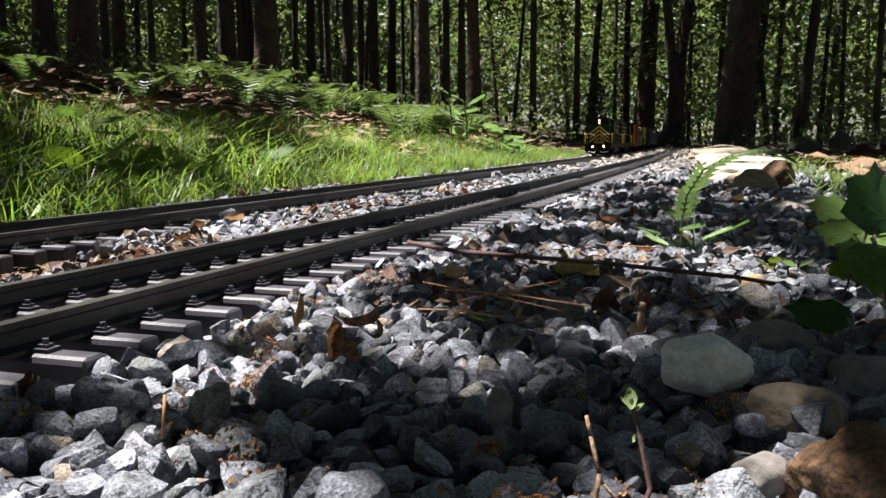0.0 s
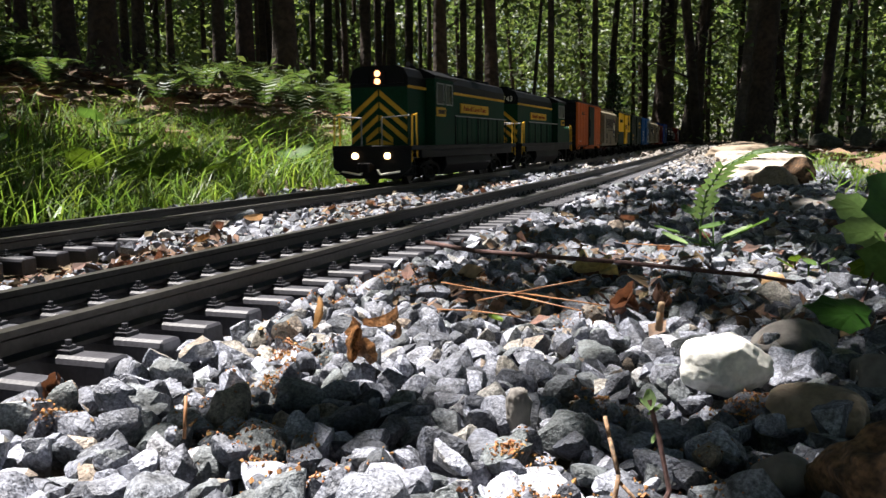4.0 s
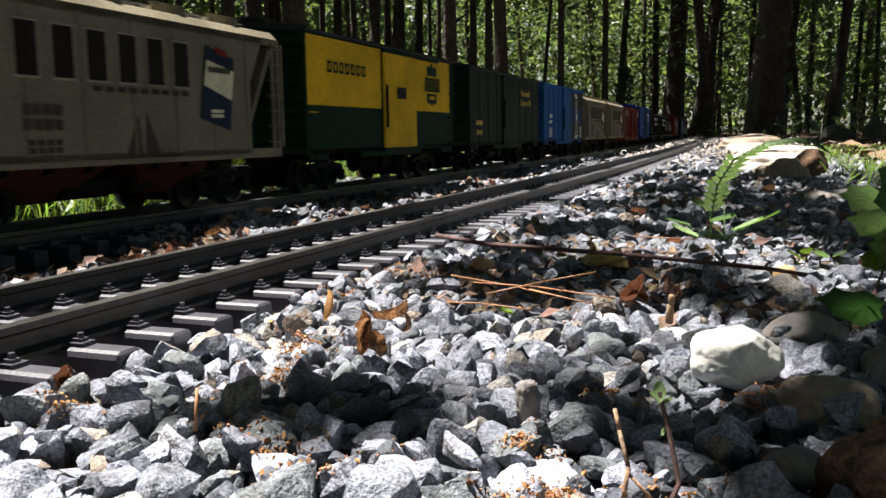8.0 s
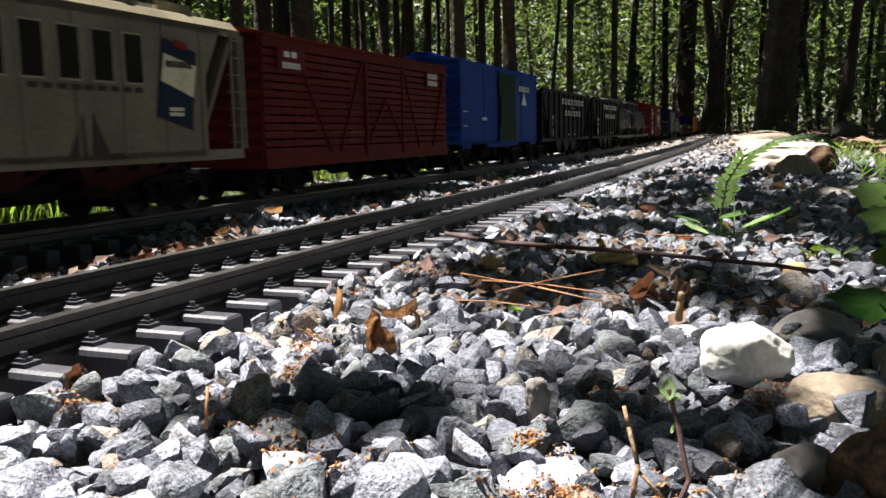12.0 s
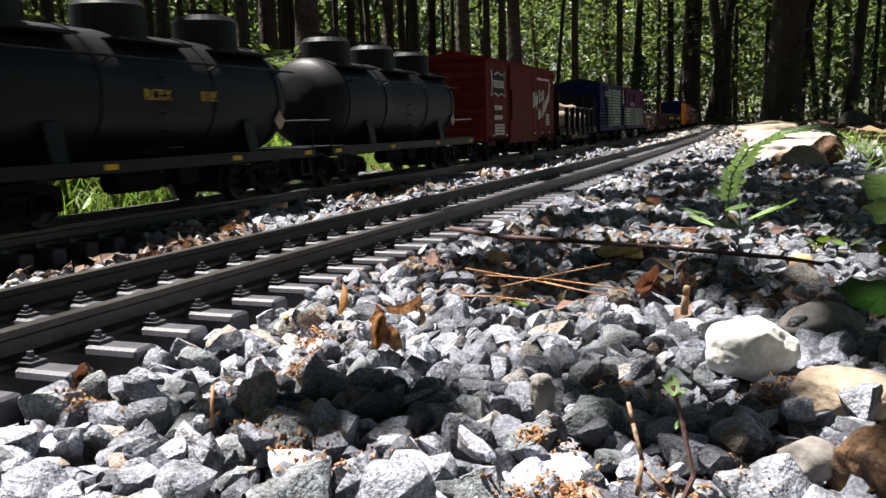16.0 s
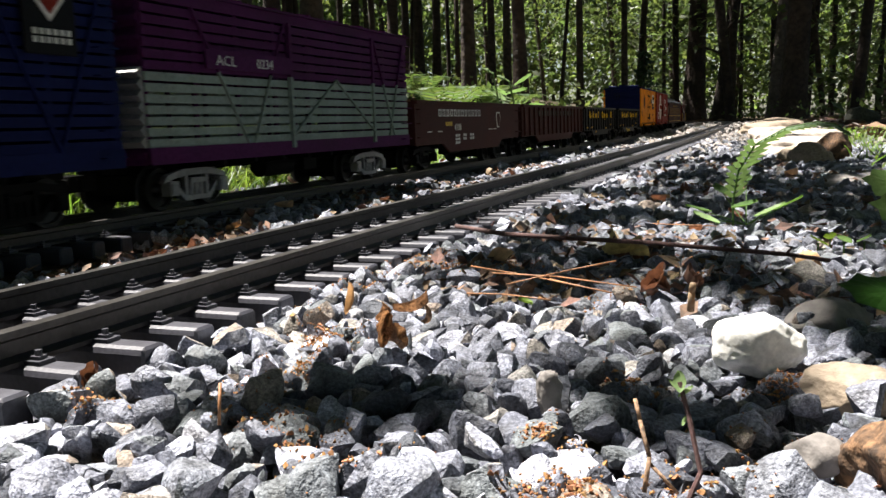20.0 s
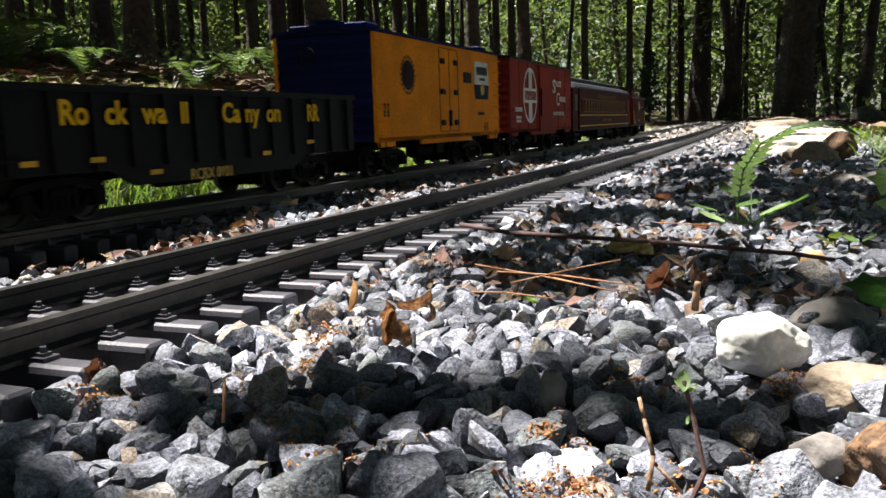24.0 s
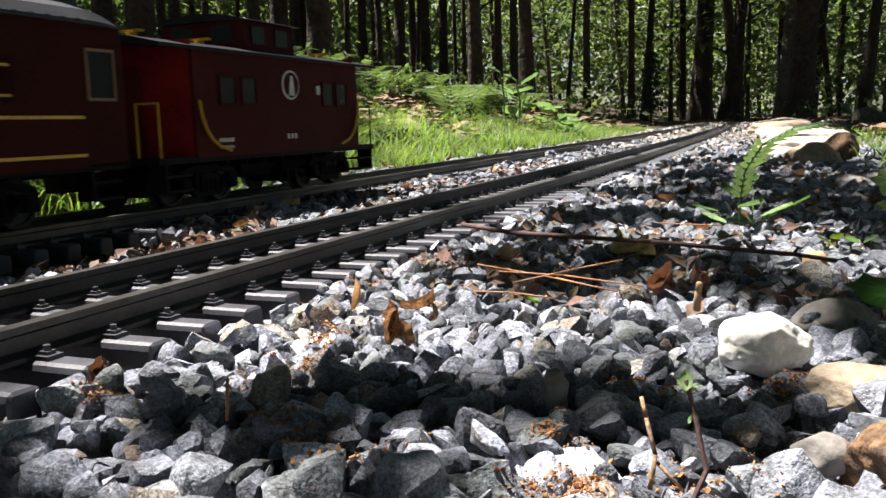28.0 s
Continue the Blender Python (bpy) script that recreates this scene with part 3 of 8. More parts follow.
for k, (bearing, dist, width, lean, grey) in enumerate(TRUNKS + [(*row, 0) for row in SLENDER]):
    a = radians(bearing)
    x, y = -math.sin(a) * dist, math.cos(a) * dist
    if float(to_track(np.array(x), np.array(y))) < 0.45 + width:
        dist += 1.4
        x, y = -math.sin(a) * dist, math.cos(a) * dist
    h = 9 + 4 * ((k * 37) % 10) / 10
    tree = tagged(new("tree"), "tall bare-trunked forest tree with %s bark" % ("pale grey" if grey else "dark brown"), "tree", "trees of the wood")
    tree.matrix_basis = pose(x, y, float(ground_z(x, y)), 0, 0, bearing)
    part("trunk", trunk_shape(h, width / 2, lean, k * 1.7), BARK_GREY if grey else BARK, tree, smooth=True)
    cs = rt.normal(size=(18, 3)) * (1.1, 1.1, 1.2) + (lean * h, 0, h * 0.85)
    foot = SUN / SUN.z
    world_c = [tree.matrix_basis @ Vector(c) for c in cs]
    cs = np.array([c for c, w in zip(cs, world_c) if not sunny(w.x - foot.x * w.z, w.y - foot.y * w.z)] or [(0, 0, h)])
    crown = leaf_cloud("crown", cs, np.full((len(cs), 3), 0.5), 30, 0.20, rt, CANOPY)
    crown.parent = tree

# saplings and thin stems deeper in the wood
centres = []
for k in range(64):
    b, d = rt.uniform(-14, 56), rt.uniform(9, 26)
    a = radians(b)
    x, y = -math.sin(a) * d, math.cos(a) * d
    if float(to_track(np.array(x), np.array(y))) < 0.5:
        continue
    r = rt.uniform(0.012, 0.045) * (1 + d / 40)
    lx, ly = rt.normal(0, 0.05, 2)
    stem = Shape().tube((0, 0, -0.1), (lx * 3, ly * 3, 3), r, r * 0.8, 7, False)
    stem.tube((lx * 3, ly * 3, 3), (lx * 7, ly * 6, 7), r * 0.8, r * 0.4, 7, False)
    for q in range(5):
        z, t = rt.uniform(0.6, 3.0), rt.uniform(0, 6.28)
        stem.tube((lx * z, ly * z, z), (lx * z + math.cos(t) * 0.5, ly * z + math.sin(t) * 0.5, z + rt.uniform(0.1, 0.5)), r * 0.3, r * 0.1, 5, False)
    sap = part("sapling", stem, BARK, smooth=True, at=pose(x, y, float(ground_z(x, y))))
    tagged(sap, "thin dark stem of a young tree in the wood", "tree", "saplings of the wood")
for k in range(2700):
    b, d = rt.uniform(-13, 54), rt.uniform(9.5, 25)
    a = radians(b)
    if rt.uniform() < (0.82 if 19 < b < 34 and d < 20 else 0.15):
        continue
    top = 0.7 + d * 0.2
    centres.append((-math.sin(a) * d, math.cos(a) * d, (0.25 if b < 14 else 0.75) + top * rt.uniform(0, 1) ** 0.7))
centres = np.array(centres)
centres[:, 2] += ground_z(centres[:, 0], centres[:, 1])
far_enough = to_track(centres[:, 0], centres[:, 1]) > 0.7
centres = centres[far_enough]
tagged(leaf_cloud("understorey_leaves", centres, np.full((len(centres), 3), (0.30, 0.30, 0.10)), 46, 0.085, rt, LEAF, 0.9),
       "sunlit green leaves of young trees in the wood", "foliage", kind="stuff")

# low growth on the wood's floor
low = []
for k in range(220):
    b, d = rt.uniform(-14, 56), rt.uniform(4.5, 16)
    a = radians(b)
    x, y = -math.sin(a) * d, math.cos(a) * d
    if float(to_track(np.array(x), np.array(y))) < 0.6 or (rt.uniform() < 0.6 and wobble(x, y, 0.9, 2.0) < 0.1):
        continue
    low.append((x, y, float(ground_z(x, y)) + 0.09))
tagged(leaf_cloud("undergrowth_leaves", low, np.full((len(low), 3), (0.2, 0.2, 0.06)), 70, 0.034, rt, LEAF), "low green undergrowth between the trunks", "undergrowth", kind="stuff")

# far wood closing the view
fc = []
for k in range(3600):
    ahead = k % 2
    b, d = rt.uniform(-20, 60) if ahead else rt.uniform(62, 338), rt.uniform(22, 46)
    a = radians(b)
    fc.append((-math.sin(a) * d, math.cos(a) * d, (d - 22) * 0.28 + rt.uniform(0, 2.6) if ahead else rt.uniform(0, 10)))
tagged(leaf_cloud("far_wood_leaves", fc, np.full((len(fc), 3), (1.2, 1.2, 0.9)), 80, 0.19, rt, LEAF), "far green foliage of the wood", "foliage", kind="stuff")

# unseen canopy above, open over the tracks; its gaps are set to shape the sunlight
n = 40000
cx, cy, cz = rt.uniform(-26, 26, n), rt.uniform(-20, 32, n), rt.uniform(6, 11, n)
hx, hy = cx - SUN.x / SUN.z * cz, cy - SUN.y / SUN.z * cz
open_part = sunny(hx, hy)
speck = wobble(hx, hy, 2.2, 1.3) > np.where((hy > 5.5) | (hx < -4.6), np.where(hx < -2.4 - 0.24 * np.maximum(hy, 0), 0.1, -0.7), np.where((hx < -1.6) & (hy > 0.8), 0.6, 0.95))
k = ~(open_part | speck)
can = np.stack([cx, cy, cz], 1)[k]
tagged(leaf_cloud("canopy_leaves", can, np.full((len(can), 3), 0.25), 3, 0.42, rt, CANOPY, 1.4), "unseen leaf canopy with gaps set for the sunlight", "foliage", kind="stuff")

# loose leaves added out of view above the bed to break up the sun
n = 13000
gx_, gy_ = rt.uniform(-2.6, 0.9, n), rt.uniform(-0.1, 4.2, n)
lat_ = -gx_ - 0.009 * gy_ ** 2
want = np.where(gy_ < 0.43, np.where(gx_ > 0.035, 0.6, np.where(lat_ < 0.33, 0.0, 0.30)),
                np.where(gy_ < 1.12, np.where(lat_ > 0.45, np.where(lat_ > 0.8, 0.8, 0.22), np.where(gx_ > 0.03, 0.85, np.where(lat_ > 0.12, 0.18, 0.80))), np.where(lat_ > 1.1, 0.4, np.where(lat_ > 0.5, 0.06, np.where(gx_ > 0.25, 0.5, 0.07)))))
want = np.where((np.abs(gx_) < 0.05) & (gy_ > 0.41) & (gy_ < 0.50), 0.0, want)
keep = rt.uniform(0, 1, n) < want * 0.75
hz = rt.uniform(1.3, 3.2, n)[keep]
pts = np.stack([gx_[keep] + SUN.x / SUN.z * hz, gy_[keep] + SUN.y / SUN.z * hz, hz], 1)
tagged(leaf_cloud("overhanging_leaves", pts, np.full((len(pts), 3), 0.012), 1, 0.063, rt, CANOPY, 2.2), "unseen loose leaves added above the track to dapple the sun", "foliage", kind="stuff")


# finer unseen leaves added over the middle of the bed to shade it
n = 680
mx, my, mz = rt.uniform(-0.16, 0.36, n), rt.uniform(0.30, 1.2, n), rt.uniform(1.2, 2.4, n)
mlat = -mx - 0.009 * my ** 2
k = (mlat < 0.125) & (mx < 0.02 + 0.28 * my) & (wobble(mx, my, 9.0, 2.2) + rt.normal(0, 0.4, n) > np.where(my < 0.45, -0.1, -0.55))
pts = np.stack([mx + SUN.x / SUN.z * mz, my + SUN.y / SUN.z * mz, mz], 1)[k]
tagged(leaf_cloud("bough_leaves", pts, np.full((len(pts), 3), 0.008), 1, 0.045, rt, CANOPY, 2.2), "small unseen leaves added to shade the middle of the ballast", "foliage", kind="stuff")

# denser unseen leaves, added to keep most of the bank in broken shade
n = 5200
bx, by, bz = rt.uniform(-3.4, -0.55, n), rt.uniform(0.1, 3.4, n), rt.uniform(2.0, 3.4, n)
blat = -bx - 0.009 * by ** 2
k = ((wobble(bx, by, 3.1, 4.0) + rt.normal(0, 0.35, n) > -0.25) | (by < 0.75)) & (blat > 0.56 + 0.34 * np.maximum(by - 0.9, 0) + 0.06 * np.sin(by * 7))
pts = np.stack([bx + SUN.x / SUN.z * bz, by + SUN.y / SUN.z * bz, bz], 1)[k]
tagged(leaf_cloud("bank_bough_leaves", pts, np.full((len(pts), 3), 0.03), 3, 0.062, rt, CANOPY, 2.2), "unseen leaves added above the bank to shade the grass", "foliage", kind="stuff")


def shade_branch(name, label, spots, height, dense=1.0):
    """An added leafy twig, out of view above the bed, whose leaves shade the given spots: x, y, radius."""
    thing = tagged(new(name), label, "branch", "overhanging branches")
    vs, fs, tips = [], [], []
    for x, y, r in spots:
        for _ in range(max(2, int(dense * (r / 0.02) ** 2))):
            h = height + rt.uniform(-0.12, 0.12)
            a, q = rt.uniform(0, 6.28), r * 0.75 * rt.uniform(0, 1) ** 0.5
            c = Vector((x + math.cos(a) * q + SUN.x / SUN.z * h, y + math.sin(a) * q + SUN.y / SUN.z * h, h))
            tips.append(c)
            m = Euler((rt.normal(0, 0.35), rt.normal(0, 0.35), rt.uniform(0, 6.28))).to_matrix()
            s = 0.040 * rt.uniform(0.8, 1.25)
            o = len(vs)
            vs += [tuple(c + m @ Vector((px * s, py * s, pz * s))) for px, py, pz in ((0, -0.5, 0), (0.26, -0.28, 0.04), (0.34, 0.02, 0.05), (0.2, 0.32, 0.02), (0, 0.6, -0.03), (-0.2, 0.32, 0.02), (-0.34, 0.02, 0.05), (-0.26, -0.28, 0.04))]
            fs += [(o, o + 1, o + 2, o + 3, o + 4, o + 5, o + 6, o + 7)]
    sh = Shape()
    sh.v, sh.f = vs, fs
    lv = part("leaves", sh, CANOPY, thing)
    lv["kind"] = "stuff"
    root = Vector((0.75, 0.45, height + 0.25))
    tw = Shape().tube((root.x + 0.9, root.y + 0.2, 0), root, 0.012, 0.006, 7)
    mid = sum(tips, Vector()) / len(tips) + Vector((0.05, 0, 0.04))
    tw.tube(root, mid, 0.006, 0.003, 6)
    for c in tips:
        tw.tube(mid, c, 0.0012, 0.0006, 4)
    part("twig", tw, BARK, thing)
    return thing


# three unseen branches, added only for the shade patches they cast
shade_branch("leafy_branch", "unseen leafy branch added to shade patches of the ballast", [(-0.084, 0.165, 0.015), (-0.074, 0.170, 0.009), (-0.097, 0.160, 0.012), (-0.110, 0.153, 0.008), (-0.080, 0.153, 0.008), (-0.070, 0.365, 0.030), (-0.048, 0.365, 0.026), (-0.060, 0.335, 0.02), (-0.100, 0.345, 0.046), (-0.112, 0.400, 0.042), (-0.085, 0.31, 0.03), (-0.010, 0.172, 0.020), (-0.024, 0.186, 0.014), (0.03, 0.27, 0.03), (0.035, 0.24, 0.03), (0.02, 0.255, 0.02)], 1.25, 1.35)
MOVING_SHADE = shade_branch("swaying_branch", "unseen leafy branch moved to shift the shade on the ballast",
                   [(-0.16 + 0.2 * ((k * 0.618) % 1), 0.10 + 0.24 * ((k + 0.5) / 30), 0.027) for k in range(30) if (k * 0.618) % 1 > 0.3 or k % 2] + [(0.0, 0.205, 0.028), (0.012, 0.19, 0.028)] + [(-0.075 + 0.012 * k, 0.125 + 0.05 * ((k * 0.618) % 1), 0.028) for k in range(4)], 1.55, 0.75)

LATE_SHADE = shade_branch("swaying_branch", "small unseen leafy branch that shades the right corner until late", [(0.030, 0.150, 0.042), (0.016, 0.193, 0.016), (0.012, 0.176, 0.016), (0.006, 0.152, 0.014), (0.020, 0.205, 0.012)], 1.4, 1.6)

# ---- grass beside the far track ----
gr = np.random.default_rng(5)


def blades(name, x, y, h, width, material, lean=0.45):
    n = len(x)
    z = ground_z(x, y)
    a = gr.uniform(0, 2 * np.pi, n)
    w = width * gr.uniform(0.6, 1.3, n)
    bend = gr.uniform(0.1, lean * 2, n) * h
    dx, dy = np.cos(a), np.sin(a)
    px, py = -dy * w / 2, dx * w / 2
    rows = []
    for u, ww in ((0, 1.0), (0.45, 0.9), (0.8, 0.55), (1.0, 0.08)):
        ox, oy, oz = x + dx * bend * u * u, y + dy * bend * u * u, z + h * (u - 0.25 * u * u)
        rows += [np.stack([ox - px * ww, oy - py * ww, oz], 1), np.stack([ox + px * ww, oy + py * ww, oz], 1)]
    v = np.stack(rows, 1)
    f = np.array([(0, 1, 3, 2), (2, 3, 5, 4), (4, 5, 7, 6)])
    return soup(name, v.reshape(-1, 3), (f[None] + (np.arange(n) * 8)[:, None, None]).reshape(-1, 4), material)


n = 42000
y = gr.uniform(0.15, 4.2, n)
lat = 0.46 + np.minimum(gr.gamma(1.5, 0.20, n), 0.75 + 0.2 * gr.uniform(0, 1, n))
x = -lat - swing(y)
clump = wobble(x, y, 6, 0.7) + gr.normal(0, 0.5, n) > -0.05
x, y, lat = x[clump], y[clump], lat[clump]
h = gr.uniform(0.02, 0.095, len(x)) * np.clip(0.5 + (lat - 0.46) * 2.2, 0.45, 1.2) * np.where(y > 1.1, 0.75, 1.0)
tagged(blades("grass", x, y, h, 0.0017, GRASS, 0.7), "long sunlit green grass on the bank beside the track", "grass", kind="stuff")

# long arching grass on the bank
n = 7000
y = gr.uniform(0.25, 2.0, n)
lat = 0.58 + gr.uniform(0, 1, n) ** 1.2 * (0.35 + 0.38 * y)
x = -lat - swing(y)
k = wobble(x, y, 5, 2.1) + gr.normal(0, 0.3, n) > 0.1
x, y, lat = x[k], y[k], lat[k]
tagged(blades("long_grass", x, y, gr.uniform(0.04, 0.105, len(x)), 0.0024, GRASS, 1.2), "long arching grass on the shady bank", "grass", kind="stuff")

# brown leaf litter on the bank and between the trunks
n = 16000
b, d = np.radians(gr.uniform(-14, 54, n)), 1.4 + 10 * gr.uniform(0, 1, n) ** 1.4
x, y = -np.sin(b) * d, np.cos(b) * d
k = to_track(x, y) > 0.5
x, y = x[k], y[k]
LITTER = mat("leaf_litter", (0.20, 0.12, 0.07), 0.8, vary=0.4, scale=4, fine=40, bump=0.0, island=0.45)
tagged(leaf_cloud("leaf_litter", np.stack([x, y, ground_z(x, y) + 0.012], 1), np.full((len(x), 3), (0.02, 0.02, 0.004)), 1, 0.075, gr, LITTER, 3.0), "brown dead leaves on the forest floor", "leaf litter", kind="stuff")

# ---- train: materials ----
def paint(name, color, rough=0.64, vary=0.22):
    return mat(name, color, rough, vary=vary, scale=22, fine=420, bump=0.06, spec=0.06)


BLACK = paint("black_paint", (0.010, 0.010, 0.011), 0.55)
IRON = mat("dark_iron", (0.006, 0.0056, 0.0052), 0.75, vary=0.3, scale=60, fine=500, bump=0.15, spec=0.1)
WHEEL_STEEL = mat("wheel_steel", (0.018, 0.017, 0.016), 0.5, metal=0.5, vary=0.25, scale=60, fine=400, bump=0.08)
SILVER = mat("silver_paint", (0.24, 0.24, 0.235), 0.5, metal=0.3, vary=0.25, scale=60, fine=400, bump=0.05)
ORANGE = paint("orange_paint", (0.46, 0.10, 0.022))
GREY = paint("grey_paint", (0.20, 0.175, 0.122))
YELLOW = paint("yellow_paint", (0.80, 0.47, 0.016))
DARK_GREEN = paint("dark_green_paint", (0.007, 0.026, 0.014))
LOCO_GREEN = paint("locomotive_green_paint", (0.007, 0.038, 0.019))
STRIPE = paint("stripe_yellow", (0.60, 0.35, 0.04))
SLATE = paint("slate_green_paint", (0.019, 0.027, 0.020))
BLUE = paint("bright_blue_paint", (0.009, 0.083, 0.26))
ROYAL = paint("royal_blue_paint", (0.013, 0.05, 0.24))
NAVY = paint("navy_paint", (0.008, 0.012, 0.06))
MAROON = paint("boxcar_red_paint", (0.125, 0.018, 0.013))
DEEP_RED = paint("deep_red_paint", (0.25, 0.030, 0.018))
# caboose red as its lit ends show it; the light is in the colour
LIT_CABOOSE_RED = paint("lit_caboose_red_paint", (0.24, 0.017, 0.015))
TUSCAN = paint("tuscan_paint", (0.042, 0.009, 0.007))
PURPLE = paint("purple_paint", (0.07, 0.014, 0.065))
PALE_GREEN = paint("pale_green_paint", (0.23, 0.28, 0.245))
REEFER = paint("orange_yellow_paint", (0.80, 0.255, 0.006))
GONDOLA = paint("brown_paint", (0.060, 0.022, 0.018))
ROOF_BLACK = paint("roof_black", (0.022, 0.022, 0.025), 0.45)
WHITE = paint("white_lettering", (0.72, 0.71, 0.64))
DULL_GOLD = paint("dull_gold_lettering", (0.30, 0.20, 0.06))
GOLD = paint("gold_lettering", (0.72, 0.48, 0.10))
DIM = paint("dark_lettering", (0.06, 0.05, 0.04))
LETTER_DARK = paint("black_brown_lettering", (0.016, 0.013, 0.010))
LETTER_EDGE = paint("pale_letter_edge", (0.33, 0.30, 0.24))
INK = paint("ink_blue", (0.02, 0.028, 0.05))
CREAM = paint("cream_label", (0.72, 0.66, 0.45))
GLASS_DARK = mat("dark_window", (0.008, 0.010, 0.009), 0.3, vary=0.2, scale=20, fine=200, bump=0, spec=0.12)
LOG_BARK = mat("smooth_log_bark", (0.27, 0.195, 0.14), 0.85, vary=0.35, scale=45, fine=260, bump=0.5)
LOG_END = mat("cut_log_end", (0.62, 0.47, 0.30), 0.8, vary=0.2, scale=80, fine=400, bump=0.2)
LAMP_AMBER = glow("lamp_amber", (1.0, 0.38, 0.14), 1.6)
LAMP_WARM = glow("lamp_warm", (1.0, 0.62, 0.30), 4.0)
TANK = mat("tank_black", (0.008, 0.008, 0.010), 0.5, vary=0.2, scale=22, fine=420, bump=0.05, spec=0.2)
STONE_LABEL = paint("placard_brown", (0.45, 0.33, 0.24))
COACH_ROOF = mat("coach_roof", (0.022, 0.022, 0.028), 0.5, vary=0.22, scale=22, fine=420, bump=0.05, spec=0.32)
# the same caboose red darkened for its unlit sides and cupola
SHADED_CABOOSE_RED = paint("shaded_caboose_red_paint", (0.06, 0.012, 0.010))
FRAME_TAN = paint("window_frame_tan", (0.27, 0.18, 0.115))
WINDOW = mat("window_glass", (0.55, 0.58, 0.55), 0.08, vary=0.05, scale=20, fine=200, bump=0)
WINDOW.node_tree.nodes["Principled BSDF"].inputs["Transmission Weight"].default_value = 1.0
WINDOW.node_tree.nodes["Principled BSDF"].inputs["IOR"].default_value = 1.2
TRAIN, WHEELS, KEPT = [], [], {}


def car(name, label, a, b, category="freight car"):
    root = tagged(new(name), label, category, "cars of the train")
    TRAIN.append((root, (a + b) / 2))
    return root


def use(name, mesh, parent, at=None, label=""):
    ob = new(name, mesh)
    ob.parent = parent
    if at is not None:
        ob.matrix_basis = at
    if label:
        ob["label"] = label
    return ob


def kept(key, make):
    """A mesh made once and shared after."""
    if key not in KEPT:
        KEPT[key] = make()
    return KEPT[key]


def lathe(profile, n):
    """A profile of (x, radius) turned round the x axis."""
    s = Shape()
    k = len(profile)
    vs = [(x, r * math.cos(2 * math.pi * j / n), r * math.sin(2 * math.pi * j / n)) for j in range(n) for x, r in profile]
    return s.add(vs, [(j * k + i, j * k + i + 1, (j + 1) % n * k + i + 1, (j + 1) % n * k + i) for j in range(n) for i in range(k - 1)])


def wheelset_mesh(r):
    def make():
        half = [(0.0, 0.002), (0.019, 0.002), (0.0195, 0.004), (0.0205, 0.004), (0.0205, r * 0.55), (0.0200, r * 0.8), (0.0196, r + 0.0022), (0.0206, r + 0.0022), (0.0212, r), (0.0262, r - 0.0004), (0.0262, r * 0.82), (0.0246, r * 0.78), (0.0240, r * 0.4), (0.0262, r * 0.32), (0.0285, r * 0.2), (0.0285, 0.0001)]
        s = lathe([(-x, q) for x, q in half[::-1]] + half[1:], 18)
        return mesh_of("wheelset", s, WHEEL_STEEL)
    return kept(("wheelset", r), make)


def side_frame_mesh(material):
    def make():
        s = Shape()
        s.prism([(-0.033, 0.0175), (-0.029, 0.0225), (-0.013, 0.0255), (0.013, 0.0255), (0.029, 0.0225), (0.033, 0.0175), (0.024, 0.0195), (0.012, 0.0215), (-0.012, 0.0215), (-0.024, 0.0195)], -0.002, 0.002, "x")
        s.prism([(-0.026, 0.018), (-0.013, 0.0055), (0.013, 0.0055), (0.026, 0.018), (0.0225, 0.018), (0.0115, 0.0085), (-0.0115, 0.0085), (-0.0225, 0.018)], -0.002, 0.002, "x")
        for y in (-0.0105, 0.0105):
            s.box(-0.0018, 0.0018, y - 0.0014, y + 0.0014, 0.008, 0.022)
        for y in (-0.005, 0.0, 0.005):
            s.tube((0, y, 0.0085), (0, y, 0.0165), 0.0022, n=7)
        s.box(-0.002, 0.0028, -0.0075, 0.0075, 0.0165, 0.0195)
        for y in (-0.0255, 0.0255):
            s.box(-0.0025, 0.0042, y - 0.0042, y + 0.0042, 0.0095, 0.0185)
            s.box(0.0042, 0.005, y - 0.0032, y + 0.0032, 0.0105, 0.0170)
        return mesh_of("side_frame", s, material)
    return kept(("frame", material.name), make)


def truck(root, y, material=None, r=0.0135, base=0.0255):
    material = material or IRON
    t = use("truck", kept("bolster", lambda: mesh_of("truck", Shape().box(-0.033, 0.033, -0.0055, 0.0055, 0.0165, 0.0235).tube((0, 0, 0.0235), (0, 0, 0.030), 0.009, n=12).box(-0.018, 0.018, -0.034, 0.034, 0.0105, 0.0225).box(-0.019, 0.019, -0.0165, -0.0135, 0.005, 0.011).box(-0.019, 0.019, 0.0135, 0.0165, 0.005, 0.011), IRON)), root, pose(0, y, 0))
    for sx in (-1, 1):
        use("side_frame", side_frame_mesh(material), t, pose(sx * 0.0335, 0, 0, 0, 0, 0 if sx > 0 else 180))
    for dy in (-base, base):
        w = use("wheelset", wheelset_mesh(r), t, pose(0, dy, r))
        WHEELS.append((w, dy, r))


def coupler(root, y, sign):
    def make():
        s = Shape()
        s.box(-0.0035, 0.0035, -0.004, 0.012, 0.0175, 0.0235)
        s.prism([(-0.0055, 0.012), (0.0045, 0.012), (0.0065, 0.017), (0.0065, 0.024), (0.0025, 0.0245), (0.0015, 0.0185), (-0.0025, 0.0175), (-0.0055, 0.019)], 0.0155, 0.0255, "z")
        s.tube((0, 0.004, 0.0175), (0, 0.004, 0.008), 0.0008, n=5)
        return mesh_of("coupler", s, IRON, 0.0006)
    use("coupler", kept("coupler", make), root, pose(0, y, 0, 0, 0, 0 if sign > 0 else 180))


